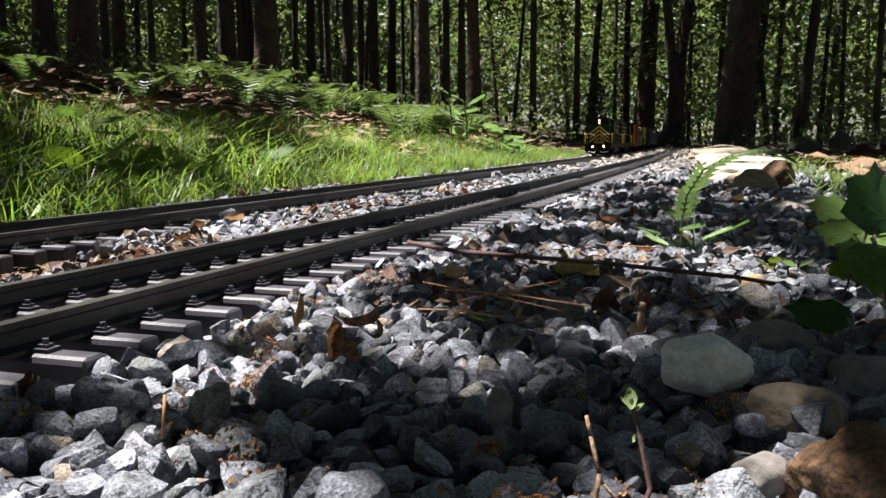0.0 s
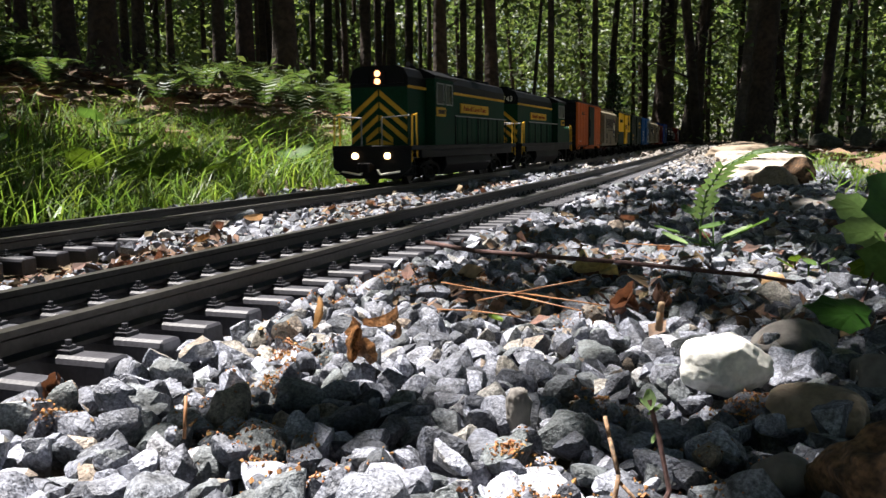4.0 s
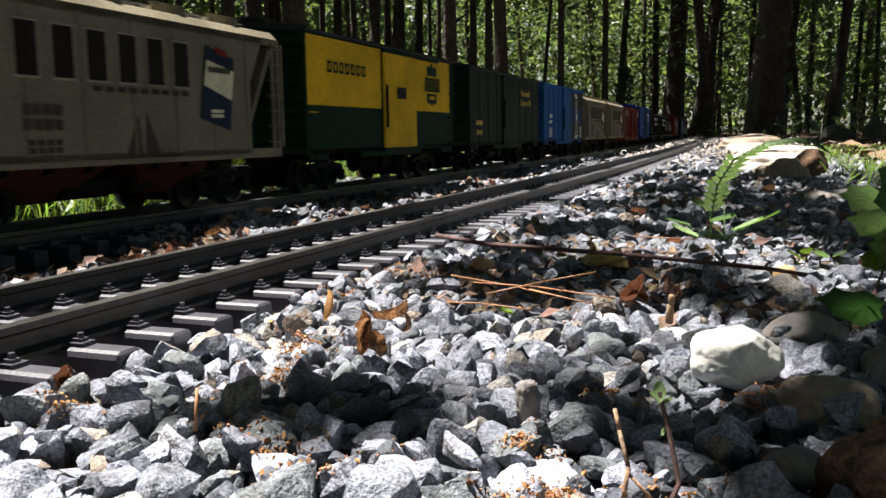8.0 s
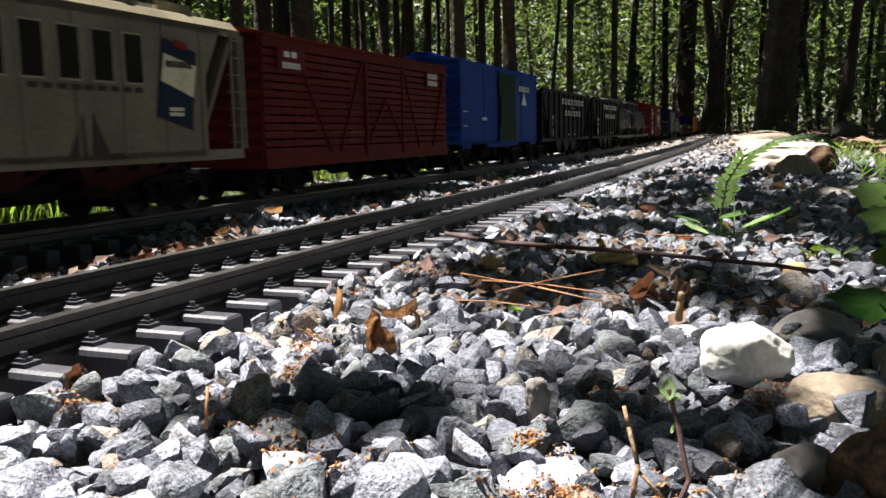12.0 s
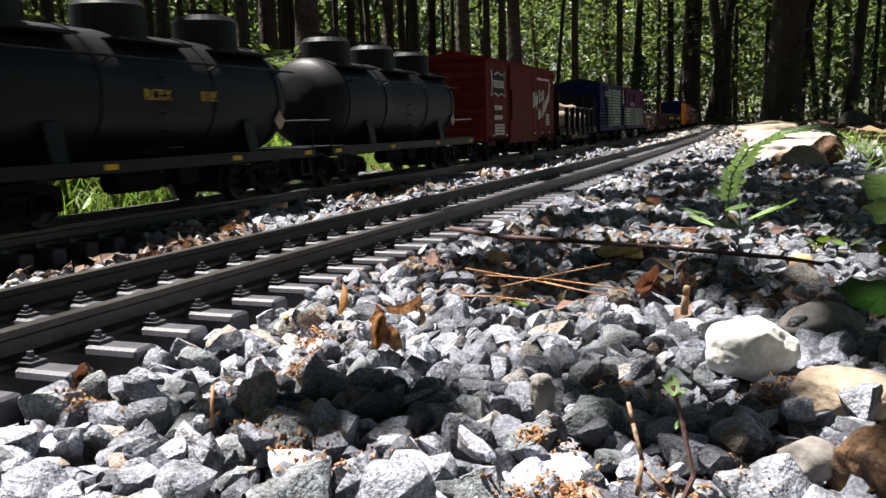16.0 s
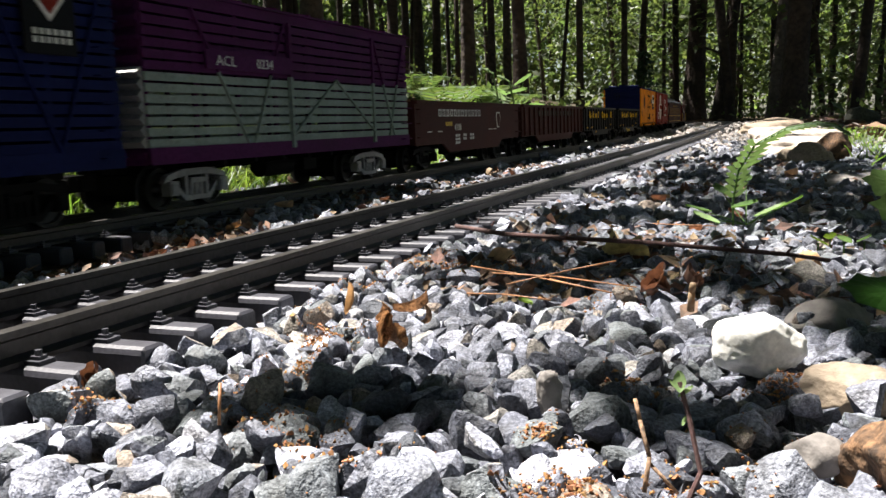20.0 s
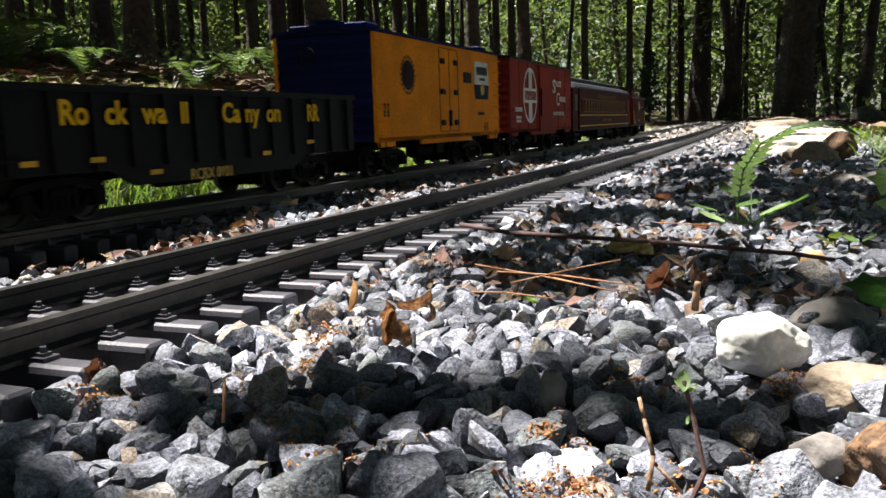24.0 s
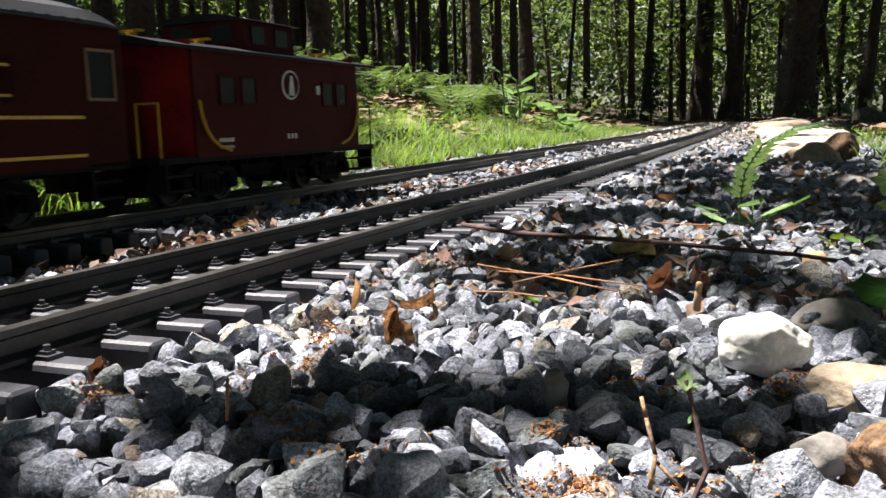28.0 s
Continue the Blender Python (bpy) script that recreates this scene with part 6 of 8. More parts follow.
# ---- tank cars ----
def tank_car(label, a, b, number):
    root = car("tank_car", label, a, b)
    h = (b - a) / 2
    r, zc, t = 0.0395, 0.072, 0.152
    prof = [(-t, 0.0001), (-t + 0.0015, r * 0.55), (-t + 0.006, r * 0.86), (-t + 0.013, r * 0.985), (-t + 0.020, r), (t - 0.020, r), (t - 0.013, r * 0.985), (t - 0.006, r * 0.86), (t - 0.0015, r * 0.55), (t, 0.0001)]
    s = lathe(prof, 36)
    s.v = [(y, x, z + zc) for x, y, z in s.v]
    part("tank", s, TANK, root, smooth=True)
    for y in (-t + 0.022, -0.052, 0.052, t - 0.022):
        q = lathe([(y - 0.002, r - 0.001), (y - 0.002, r + 0.0008), (y + 0.002, r + 0.0008), (y + 0.002, r - 0.001)], 36)
        q.v = [(b_, a_, z + zc) for a_, b_, z in q.v]
        part("tank_band", q, TANK, root)
    for y in (-0.098, 0.0, 0.098):
        d = Shape().tube((0, y, zc + r - 0.010), (0, y, zc + r + 0.015), 0.0225, n=24, caps=False)
        d.tube((0, y, zc + r + 0.015), (0, y, zc + r + 0.019), 0.0225, 0.0195, 24)
        dm = part("dome", d, TANK, root)
        cap = Shape().tube((0, y, zc + r + 0.019), (0, y, zc + r + 0.0225), 0.010, n=16).tube((0.012, y - 0.009, zc + r + 0.018), (0.012, y - 0.009, zc + r + 0.026), 0.002, n=8).tube((-0.010, y + 0.010, zc + r + 0.018), (-0.010, y + 0.010, zc + r + 0.025), 0.002, n=8)
        cap.bar([(0.013, y - 0.012, zc + r + 0.0215), (-0.013, y - 0.012, zc + r + 0.0235), (-0.013, y + 0.012, zc + r + 0.0235)], 0.0009, 4)
        part("dome_cover", cap, TANK, dm)
        for sx in (-1, 1):
            part("walkway", Shape().box(*sorted((sx * 0.024, sx * 0.036)), y - 0.034, y + 0.034, zc + r * 0.78, zc + r * 0.78 + 0.0015), TANK, dm)
    for sx in (-1, 1):
        part("handrail", Shape().bar([(sx * 0.0425, -t + 0.006, zc + 0.020), (sx * 0.0425, t - 0.006, zc + 0.020)], 0.0008, 5), TANK, root)
        for y in (-0.128, -0.05, 0.05, 0.128):
            part("rail_bracket", Shape().tube((sx * 0.036, y, zc + 0.017), (sx * 0.0428, y, zc + 0.020), 0.001, n=5), TANK, root)
        part("side_sill", Shape().box(*sorted((sx * 0.042, sx * 0.047)), -h, h, 0.0275, 0.0345), TANK, root)
        for y in (-h + 0.010, -0.06, 0.06, h - 0.012):
            part("yellow_mark", Shape().box(*sorted((sx * 0.047, sx * 0.0475)), y - 0.005, y + 0.005, 0.0295, 0.0325), STRIPE, root)
        for y in (-0.09, 0.09):
            part("saddle", Shape().prism([(sx * 0.012, 0.033), (sx * 0.042, 0.033), (sx * 0.0375, 0.056), (sx * 0.026, 0.041)], y - 0.006, y + 0.006, "y"), TANK, root)
        part("tank_ladder", rungs(0.014, 0.040, 0.092, 6), TANK, root, at=pose(sx * 0.0405, 0.0, 0, 0, 0, 0 if sx > 0 else 180))
        for sy in (-1, 1):
            part("grab_loop", Shape().bar([(sx * 0.0465, sy * (h - 0.022), 0.028), (sx * 0.0465, sy * (h - 0.022), 0.014), (sx * 0.0465, sy * (h - 0.010), 0.014), (sx * 0.0465, sy * (h - 0.010), 0.028)], 0.0009, 4), TANK, root)
    for sy in (-1, 1):
        part("end_deck", Shape().box(-0.047, 0.047, *sorted((sy * h, sy * (h - 0.028))), 0.0325, 0.035), TANK, root)
        rail = Shape().bar([(-0.045, sy * (h - 0.001), 0.035), (-0.045, sy * (h - 0.001), 0.056), (0.045, sy * (h - 0.001), 0.056), (0.045, sy * (h - 0.001), 0.035)], 0.0008, 5)
        part("end_rail", rail, TANK, root)
    pl = plate(root, "placard", [(t - 0.030, 0.056), (t - 0.023, 0.049), (t - 0.016, 0.056), (t - 0.023, 0.063)], STONE_LABEL, r - 0.0005, 0.0008, "pale diamond placard")
    if number:
        lettering(root, "RCRX", -0.020, 0.0685, 0.0095, GOLD, 0.0399)
        lettering(root, "0109", 0.034, 0.0685, 0.0095, GOLD, 0.0399)
    underframe(root, h, 0.0325, 0.040, 0.052)
    return root


tank_car("black tank car with three domes and yellow lettering", 8.008, 8.344, True)
tank_car("black tank car with three domes, plain sided", 8.372, 8.736, False)

# boxcar-red boxcar with shield and slogan
c = boxcar("boxcar-red boxcar with white slogan and black shield", 8.775, 9.142, MAROON, MAROON, MAROON, (-0.082, 0.014), None, bottom=0.028, ribs=11)
x = W + 0.0009
sh = [(-0.164, 0.117), (-0.152, 0.112), (-0.133, 0.1165), (-0.114, 0.112), (-0.102, 0.117), (-0.106, 0.100), (-0.102, 0.084), (-0.116, 0.089), (-0.133, 0.0845), (-0.150, 0.089), (-0.164, 0.084), (-0.160, 0.100)]
plate(c, "shield_border", sh, WHITE, x, label="white-edged black shield")
plate(c, "shield_emblem", [(-0.133 + (p + 0.133) * 0.90, 0.1005 + (q - 0.1005) * 0.88) for p, q in sh], BLACK, x + 0.0006, 0.0004)
bars(c, -0.156, -0.110, 0.094, 0.107, 6, WHITE, x + 0.0011, fill=0.72, hollow=0.0014)
bars(c, -0.150, -0.115, 0.0665, 0.0745, 5, WHITE, x, fill=0.6)
bars(c, -0.151, -0.114, 0.054, 0.062, 6, WHITE, x, fill=0.6)
bars(c, -0.150, -0.106, 0.035, 0.050, 5, WHITE, x, 4, 0.6)
lettering(c, "Ship it on", 0.047, 0.072, 0.030, WHITE, x, lean=0.35, bold=0.0006, stretch=0.62).rotation_euler = (radians(90), radians(-12), radians(90))
lettering(c, "the", 0.078, 0.0545, 0.022, WHITE, x, lean=0.35, bold=0.0006, stretch=0.7).rotation_euler = (radians(90), radians(-14), radians(90))
s = Shape()
for k, hh in enumerate((0.030, 0.016, 0.017, 0.016, 0.016, 0.016, 0.030)):
    y = 0.104 + k * 0.0070
    z = 0.058 + k * 0.0042
    s.prism([(y, z), (y + 0.0034, z + 0.001), (y + 0.0034 + hh * 0.16, z + hh), (y + hh * 0.16, z + hh)], 0, 0.0004, "x")
part("slogan_bars", s, WHITE, c, "slanting white bars", at=pose(x, 0, 0))
bars(c, 0.072, 0.150, 0.1135, 0.1185, 12, WHITE, x, fill=0.6)
bars(c, 0.128, 0.150, 0.046, 0.064, 3, WHITE, x, 5, 0.6)
for y in (-0.16, -0.10, 0.05, 0.10, 0.145):
    bars(c, y, y + 0.009, 0.0335, 0.036, 2, WHITE, x)

# ---- log car ----
c = car("log_car", "black bulkhead flat car loaded with peeled logs", 9.197, 9.548)
h = 0.1755
part("deck", Shape().box(-0.048, 0.048, -h, h, 0.034, 0.040), BLACK, c)
for sx in (-1, 1):
    part("side_sill", Shape().prism([(-h, 0.040), (-h, 0.028), (-h + 0.08, 0.028), (-h + 0.10, 0.020), (h - 0.10, 0.020), (h - 0.08, 0.028), (h, 0.028), (h, 0.040)], *sorted((sx * 0.046, sx * 0.0495)), axis="x"), BLACK, c)
    for k in range(6):
        y = -0.120 + k * 0.048
        part("stake", Shape().box(*sorted((sx * 0.046, sx * 0.0525)), y - 0.0042, y + 0.0042, 0.026, 0.0765), BLACK, c, bevel=0.0006)
    for y in (-0.140, -0.090, -0.030, 0.03, 0.10):
        part("yellow_mark", Shape().box(*sorted((sx * 0.0495, sx * 0.05)), y - 0.004, y + 0.004, 0.029, 0.0315), STRIPE, c)
for sy in (-1, 1):
    part("bulkhead", Shape().box(-0.047, 0.047, *sorted((sy * h, sy * (h - 0.004))), 0.040, 0.104), BLACK, c)
    for k in range(5):
        x = -0.042 + k * 0.021
        part("bulkhead_post", Shape().box(x - 0.002, x + 0.002, *sorted((sy * (h - 0.004), sy * (h - 0.008))), 0.040, 0.104), BLACK, c)
lettering(c, "RCRX", -0.075, 0.0245, 0.0085, GOLD, 0.0497, lean=0.2)
lettering(c, "0104", -0.045, 0.0245, 0.0085, GOLD, 0.0497, lean=0.2)
underframe(c, h, 0.034, 0.044, 0.056)
for k, (x, z, r, y0, y1) in enumerate(((0.027, 0.0545, 0.0148, -0.145, 0.128), (-0.010, 0.056, 0.0160, -0.150, 0.140), (-0.034, 0.053, 0.012, -0.14, 0.13), (0.009, 0.074, 0.0125, -0.155, 0.105), (-0.020, 0.078, 0.011, -0.12, 0.13))):
    s = Shape()
    n, m = 18, 12
    vs = []
    for i in range(m + 1):
        u = i / m
        y = y0 + (y1 - y0) * u
        cx, cz = x + 0.002 * math.sin(u * 5 + k), z + 0.0022 * math.sin(u * 6.5 + k * 2)
        for j in range(n):
            a = 2 * math.pi * j / n
            rr = r * (1 - 0.10 * u) * (1 + 0.03 * math.sin(2 * a + k + u * 3))
            vs.append((cx + rr * math.cos(a), y, cz + rr * math.sin(a)))
    s.add(vs, [(i * n + j, i * n + (j + 1) % n, (i + 1) * n + (j + 1) % n, (i + 1) * n + j) for i in range(m) for j in range(n)])
    lg = part("log", s, LOG_BARK, c, smooth=True)
    e = Shape().add(vs[:n] + vs[-n:], [tuple(range(n))[::-1], tuple(range(n, 2 * n))])
    part("cut_end", e, LOG_END, lg)

# slatted blue and purple stock cars
c = stock_car("navy slatted stock car with pale green door half", 9.590, 9.957, NAVY, lambda y: PALE_GREEN if -0.09 < y < 0.05 else NAVY, lambda y: PALE_GREEN if -0.09 < y < 0.05 else NAVY, 0.08, (-0.026, 0.094), ROOF_BLACK, NAVY)
for k in range(13):
    z = 0.040 + (0.1235 - 0.040) / 13 * k
    use("slat", kept("green_slat", lambda: mesh_of("slat", Shape().box(-0.0006, 0.0006, -0.081, -0.0275, 0, 0.0039), PALE_GREEN)), c, pose(0.0502, 0, z))
for y in (-0.080, -0.055):
    part("green_post", Shape().box(0.0508, 0.0518, y - 0.0016, y + 0.0016, 0.036, 0.126), PALE_GREEN, c)
part("sign_board", Shape().box(0, 0.0012, -0.132, -0.060, 0.104, 0.115), SILVER, c, "silver sign board", at=pose(0.0514, 0, 0))
lettering(c, "T&P 46119", -0.127, 0.1065, 0.0090, BLACK, 0.0527, stretch=1.25)
part("black_square", Shape().box(0, 0.001, 0.120, 0.153, 0.088, 0.127), BLACK, c, at=pose(0.0514, 0, 0))
plate(c, "diamond_emblem", [(0.136, 0.126), (0.146, 0.115), (0.136, 0.104), (0.126, 0.115)], WHITE, 0.0525, label="white diamond emblem")
plate(c, "diamond_inset", [(0.136, 0.1225), (0.143, 0.115), (0.136, 0.1075), (0.129, 0.115)], DEEP_RED, 0.0532, 0.0004)
bars(c, 0.124, 0.150, 0.093, 0.101, 6, WHITE, 0.0525, 2, 0.6)
c = stock_car("purple slatted stock car with silver lower slats", 9.978, 10.352, PURPLE, lambda y: PALE_GREEN, lambda y: PURPLE, 0.086, (-0.030, 0.108), PURPLE, PALE_GREEN, SILVER, solid=(PURPLE,))
part("sign_board", Shape().box(0, 0.0012, -0.132, -0.032, 0.0875, 0.0995), PURPLE, c, at=pose(0.0514, 0, 0))
lettering(c, "ACL", -0.122, 0.0900, 0.0090, WHITE, 0.0527, stretch=1.3)
lettering(c, "0234", -0.076, 0.0900, 0.0090, WHITE, 0.0527, stretch=1.15)
out = []
for i in range(7):
    za = 0.040 + i * 0.0066
    out += [(0, za), (0.0035, za + 0.0033)]
part("corrugated_end", Shape().prism([(0.0, 0.040)] + [(-p, z) for p, z in out] + [(0.0, 0.0862), (0.002, 0.0862), (0.002, 0.040)], -0.048, 0.048, "x"), SILVER, c, "silver corrugated end plate", at=pose(0, -0.1885, 0))


# ---- gondolas ----
def gondola(label, a, b, material, ribs, words=""):
    root = car("gondola_car", label, a, b)
    h = (b - a) / 2
    part("floor", Shape().box(-0.047, 0.047, -h, h, 0.028, 0.033), material, root)
    for sx in (-1, 1):
        x0, x1 = sorted((sx * 0.0465, sx * 0.049))
        s = Shape().prism([(-h, 0.071), (-h, 0.028), (-h + 0.078, 0.028), (-h + 0.098, 0.0185), (h - 0.098, 0.0185), (h - 0.078, 0.028), (h, 0.028), (h, 0.071)], x0, x1, "x")
        part("side", s, material, root)
        part("top_rail", Shape().box(*sorted((sx * 0.0455, sx * 0.052)), -h, h, 0.0695, 0.0732), material, root)
        if ribs:
            for k in range(ribs):
                y = -h + 0.012 + k * (2 * h - 0.024) / (ribs - 1)
                me = kept(("gon_rib", material.name), lambda: mesh_of("side_rib", Shape().prism([(-0.0022, 0.029), (0.0022, 0.029), (0.003, 0.0695), (-0.003, 0.0695)], 0, 0.0026, "x"), material))
                use("side_rib", me, root, pose(sx * 0.049, y, 0, 0, 0, 0 if sx > 0 else 180))
        ladder(root, sx * 0.049, sx * (h - 0.010), 0.036, 0.064, 3, material, 0.013)
        ladder(root, sx * 0.049, -sx * (h - 0.010), 0.036, 0.064, 3, material, 0.013)
    for sy in (-1, 1):
        s = Shape().box(-0.0465, 0.0465, *sorted((sy * h, sy * (h - 0.003))), 0.028, 0.072)
        for k in range(4):
            x = -0.035 + k * 0.0233
            s.box(x - 0.002, x + 0.002, *sorted((sy * h, sy * (h + 0.002))), 0.030, 0.070)
        part("end", s, material, root)
    brake_wheel(root, -h - 0.005, 0.075)
    underframe(root, h, 0.028, 0.044, 0.056)
    return root


c = gondola("brown low-sided gondola car with white lettering", 10.370, 10.742, GONDOLA, 0)
bars(c, -0.123, 0.020, 0.0555, 0.066, 12, WHITE, 0.0492, fill=0.6, hollow=0.0013)
bars(c, -0.101, -0.080, 0.046, 0.052, 4, GOLD, 0.0492)
lettering(c, "4108", -0.072, 0.0415, 0.0105, WHITE, 0.0492)
bars(c, -0.071, -0.055, 0.026, 0.038, 3, WHITE, 0.0492, 3, 0.6)
bars(c, -0.045, -0.033, 0.030, 0.038, 2, WHITE, 0.0492, 2, 0.6)
bars(c, -0.022, -0.006, 0.030, 0.038, 2, WHITE, 0.0492, 2, 0.6)
for y in (-0.155, -0.125, 0.05, 0.068):
    bars(c, y, y + 0.014, 0.0405, 0.042, 3, WHITE, 0.0492)
plate(c, "keystone_emblem", [(0.084, 0.062), (0.096, 0.062), (0.099, 0.057), (0.094, 0.043), (0.086, 0.043), (0.081, 0.057)], WHITE, 0.0492, label="white keystone emblem")
plate(c, "keystone_inset", [(0.0855, 0.0605), (0.0945, 0.0605), (0.097, 0.0565), (0.093, 0.0445), (0.087, 0.0445), (0.083, 0.0565)], GONDOLA, 0.0498, 0.0004)
c = gondola("dark brown ribbed gondola car with faded lettering", 10.760, 11.180, GONDOLA, 15)
bars(c, -0.130, 0.120, 0.056, 0.066, 14, DIM, 0.0517, fill=0.4)


def canyon_gondola(label, a, b, number):
    c = gondola(label, a, b, BLACK, 13)
    for word, y in (("Ro", -0.139), ("ck", -0.107), ("wa", -0.078), ("ll", -0.045), ("Ca", -0.004), ("ny", 0.0215), ("on", 0.047), ("RR", 0.102)):
        lettering(c, word, y, 0.0530, 0.0175, YELLOW, 0.0518, bold=0.0004, stretch=1.0 if word != "RR" else 0.80)
    if number:
        lettering(c, "RCRX 0101", -0.036, 0.0185, 0.0095, GOLD, 0.0493, stretch=0.95)
    for y, z in ((-0.160, 0.033), (-0.115, 0.033), (-0.070, 0.024), (0.045, 0.030), (0.105, 0.036)):
        part("yellow_mark", Shape().box(0, 0.0006, y - 0.005, y + 0.005, z, z + 0.0028), STRIPE, c, at=pose(0.0517, 0, 0))
    return c


canyon_gondola("black ribbed gondola car with yellow lettering", 11.200, 11.556, False)
canyon_gondola("black ribbed gondola car with yellow lettering and number", 11.604, 11.967, True)

# refrigerator car
c = boxcar("orange-yellow refrigerator car with navy ends and roof", 12.010, 12.364, REEFER, NAVY, NAVY, None, name="refrigerator_car", ribs=1)
x = W + 0.0004
plate(c, "sign_top", [(0.088, 0.118), (0.133, 0.118), (0.138, 0.092), (0.085, 0.092)], WHITE, x, label="white and blue label shape")
plate(c, "sign_base", [(0.085, 0.0915), (0.138, 0.0915), (0.134, 0.075), (0.090, 0.075)], INK, x)
bars(c, 0.092, 0.131, 0.101, 0.114, 6, INK, x + 0.0007, fill=0.72, hollow=0.0013)
bars(c, 0.103, 0.122, 0.096, 0.100, 5, INK, x + 0.0007, fill=0.5)
plate(c, "sign_seal", disc(0.112, 0.086, 0.006, 0.0065), GOLD, x + 0.0007, 0.0004)
plate(c, "round_emblem", disc(-0.106, 0.0945, 0.0135, 0.0140), INK, x, label="dark round emblem with a brown middle")
plate(c, "emblem_middle", disc(-0.106, 0.0945, 0.0100, 0.0100), TUSCAN, x + 0.0007, 0.0004)
ring = Shape()
for k in range(22):
    a = 2 * math.pi * k / 22
    ring.box(0, 0.0004, -0.106 + 0.0165 * math.cos(a) - 0.001, -0.106 + 0.0165 * math.cos(a) + 0.001, 0.0945 + 0.0172 * math.sin(a) - 0.0012, 0.0945 + 0.0172 * math.sin(a) + 0.0012)
part("emblem_ring", ring, DIM, c, at=pose(x, 0, 0))
part("route_card", Shape().box(0, 0.001, 0.050, 0.074, 0.0925, 0.104), BLACK, c, at=pose(x, 0, 0))
for y in (-0.016, 0.0235):
    for z in (0.1125, 0.081, 0.049):
        part("door_hinge", Shape().box(0, 0.0018, y - 0.0055, y + 0.0055, z - 0.0028, z + 0.0028), BLACK, c, at=pose(x, 0, 0), bevel=0.0006)
part("door_bar", Shape().box(0, 0.0022, 0.002, 0.0068, 0.045, 0.062), BLACK, c, at=pose(x, 0, 0))
seam = Shape()
for y in (-0.024, 0.0045, 0.031):
    seam.box(0, 0.0003, y - 0.0003, y + 0.0003, 0.040, 0.126)
for z in (0.040, 0.126):
    seam.box(0, 0.0003, -0.024, 0.031, z - 0.0003, z + 0.0003)
part("door_seam", seam, TUSCAN, c, at=pose(x, 0, 0))
bars(c, 0.096, 0.120, 0.056, 0.061, 5, DIM, x)
bars(c, 0.118, 0.135, 0.038, 0.048, 2, DIM, x, 3, 0.5)
bars(c, -0.165, -0.150, 0.055, 0.068, 2, DIM, x, 4, 0.5)
for sy in (-1, 1):
    for sx in (-1, 1):
        part("ice_hatch", Shape().box(sx * 0.028 - 0.011, sx * 0.028 + 0.011, sy * 0.155 - 0.013, sy * 0.155 + 0.013, 0.133, 0.1395), NAVY, c, bevel=0.001)

# red boxcar with white cross emblem
c = boxcar("deep red boxcar with round white cross emblem", 12.415, 12.776, DEEP_RED, DEEP_RED, ROOF_BLACK, (-0.033, 0.036), None, ribs=8)
x = W + 0.0009
cy, cz, ry, rz = -0.0825, 0.0835, 0.0365, 0.0385
ringed = Shape()
for k in range(28):
    a, b2 = 2 * math.pi * k / 28, 2 * math.pi * (k + 1) / 28
    ringed.prism([(cy + ry * math.cos(a), cz + rz * math.sin(a)), (cy + ry * math.cos(b2), cz + rz * math.sin(b2)), (cy + ry * 0.91 * math.cos(b2), cz + rz * 0.91 * math.sin(b2)), (cy + ry * 0.91 * math.cos(a), cz + rz * 0.91 * math.sin(a))], 0, 0.0005, "x")
part("emblem_ring", ringed, WHITE, c, "white ring", at=pose(x, 0, 0))
plate(c, "emblem_cross", [(cy - 0.008, cz + 0.036), (cy + 0.008, cz + 0.036), (cy + 0.008, cz + 0.010), (cy + 0.035, cz + 0.010), (cy + 0.035, cz - 0.010), (cy + 0.008, cz - 0.010), (cy + 0.008, cz - 0.036), (cy - 0.008, cz - 0.036), (cy - 0.008, cz - 0.010), (cy - 0.035, cz - 0.010), (cy - 0.035, cz + 0.010), (cy - 0.008, cz + 0.010)], WHITE, x, 0.0007, "white cross")
bars(c, cy - 0.031, cy + 0.031, cz - 0.0085, cz + 0.0085, 7, DEEP_RED, x + 0.0008, fill=0.74, hollow=0.0017)
bars(c, -0.160, -0.124, 0.060, 0.068, 4, WHITE, x, fill=0.6)
bars(c, -0.155, -0.130, 0.046, 0.056, 4, WHITE, x, 2, 0.6)
for word, y, z, size, wide in (("S", 0.050, 0.0905, 0.0285, 1.65), ("HOCK", 0.0735, 0.1005, 0.0125, 0.95), ("C", 0.0745, 0.0715, 0.0285, 1.12), ("ONTROL", 0.0925, 0.0775, 0.0110, 0.98), ("A SMOOTHER RIDE", 0.054, 0.0560, 0.0078, 1.05)):
    lettering(c, word, y, z, size, WHITE, x, bold=0.0004 if len(word) < 9 else 0.0001, stretch=wide)
bars(c, 0.120, 0.134, 0.044, 0.056, 3, FRAME_TAN, x, 4, 0.5)

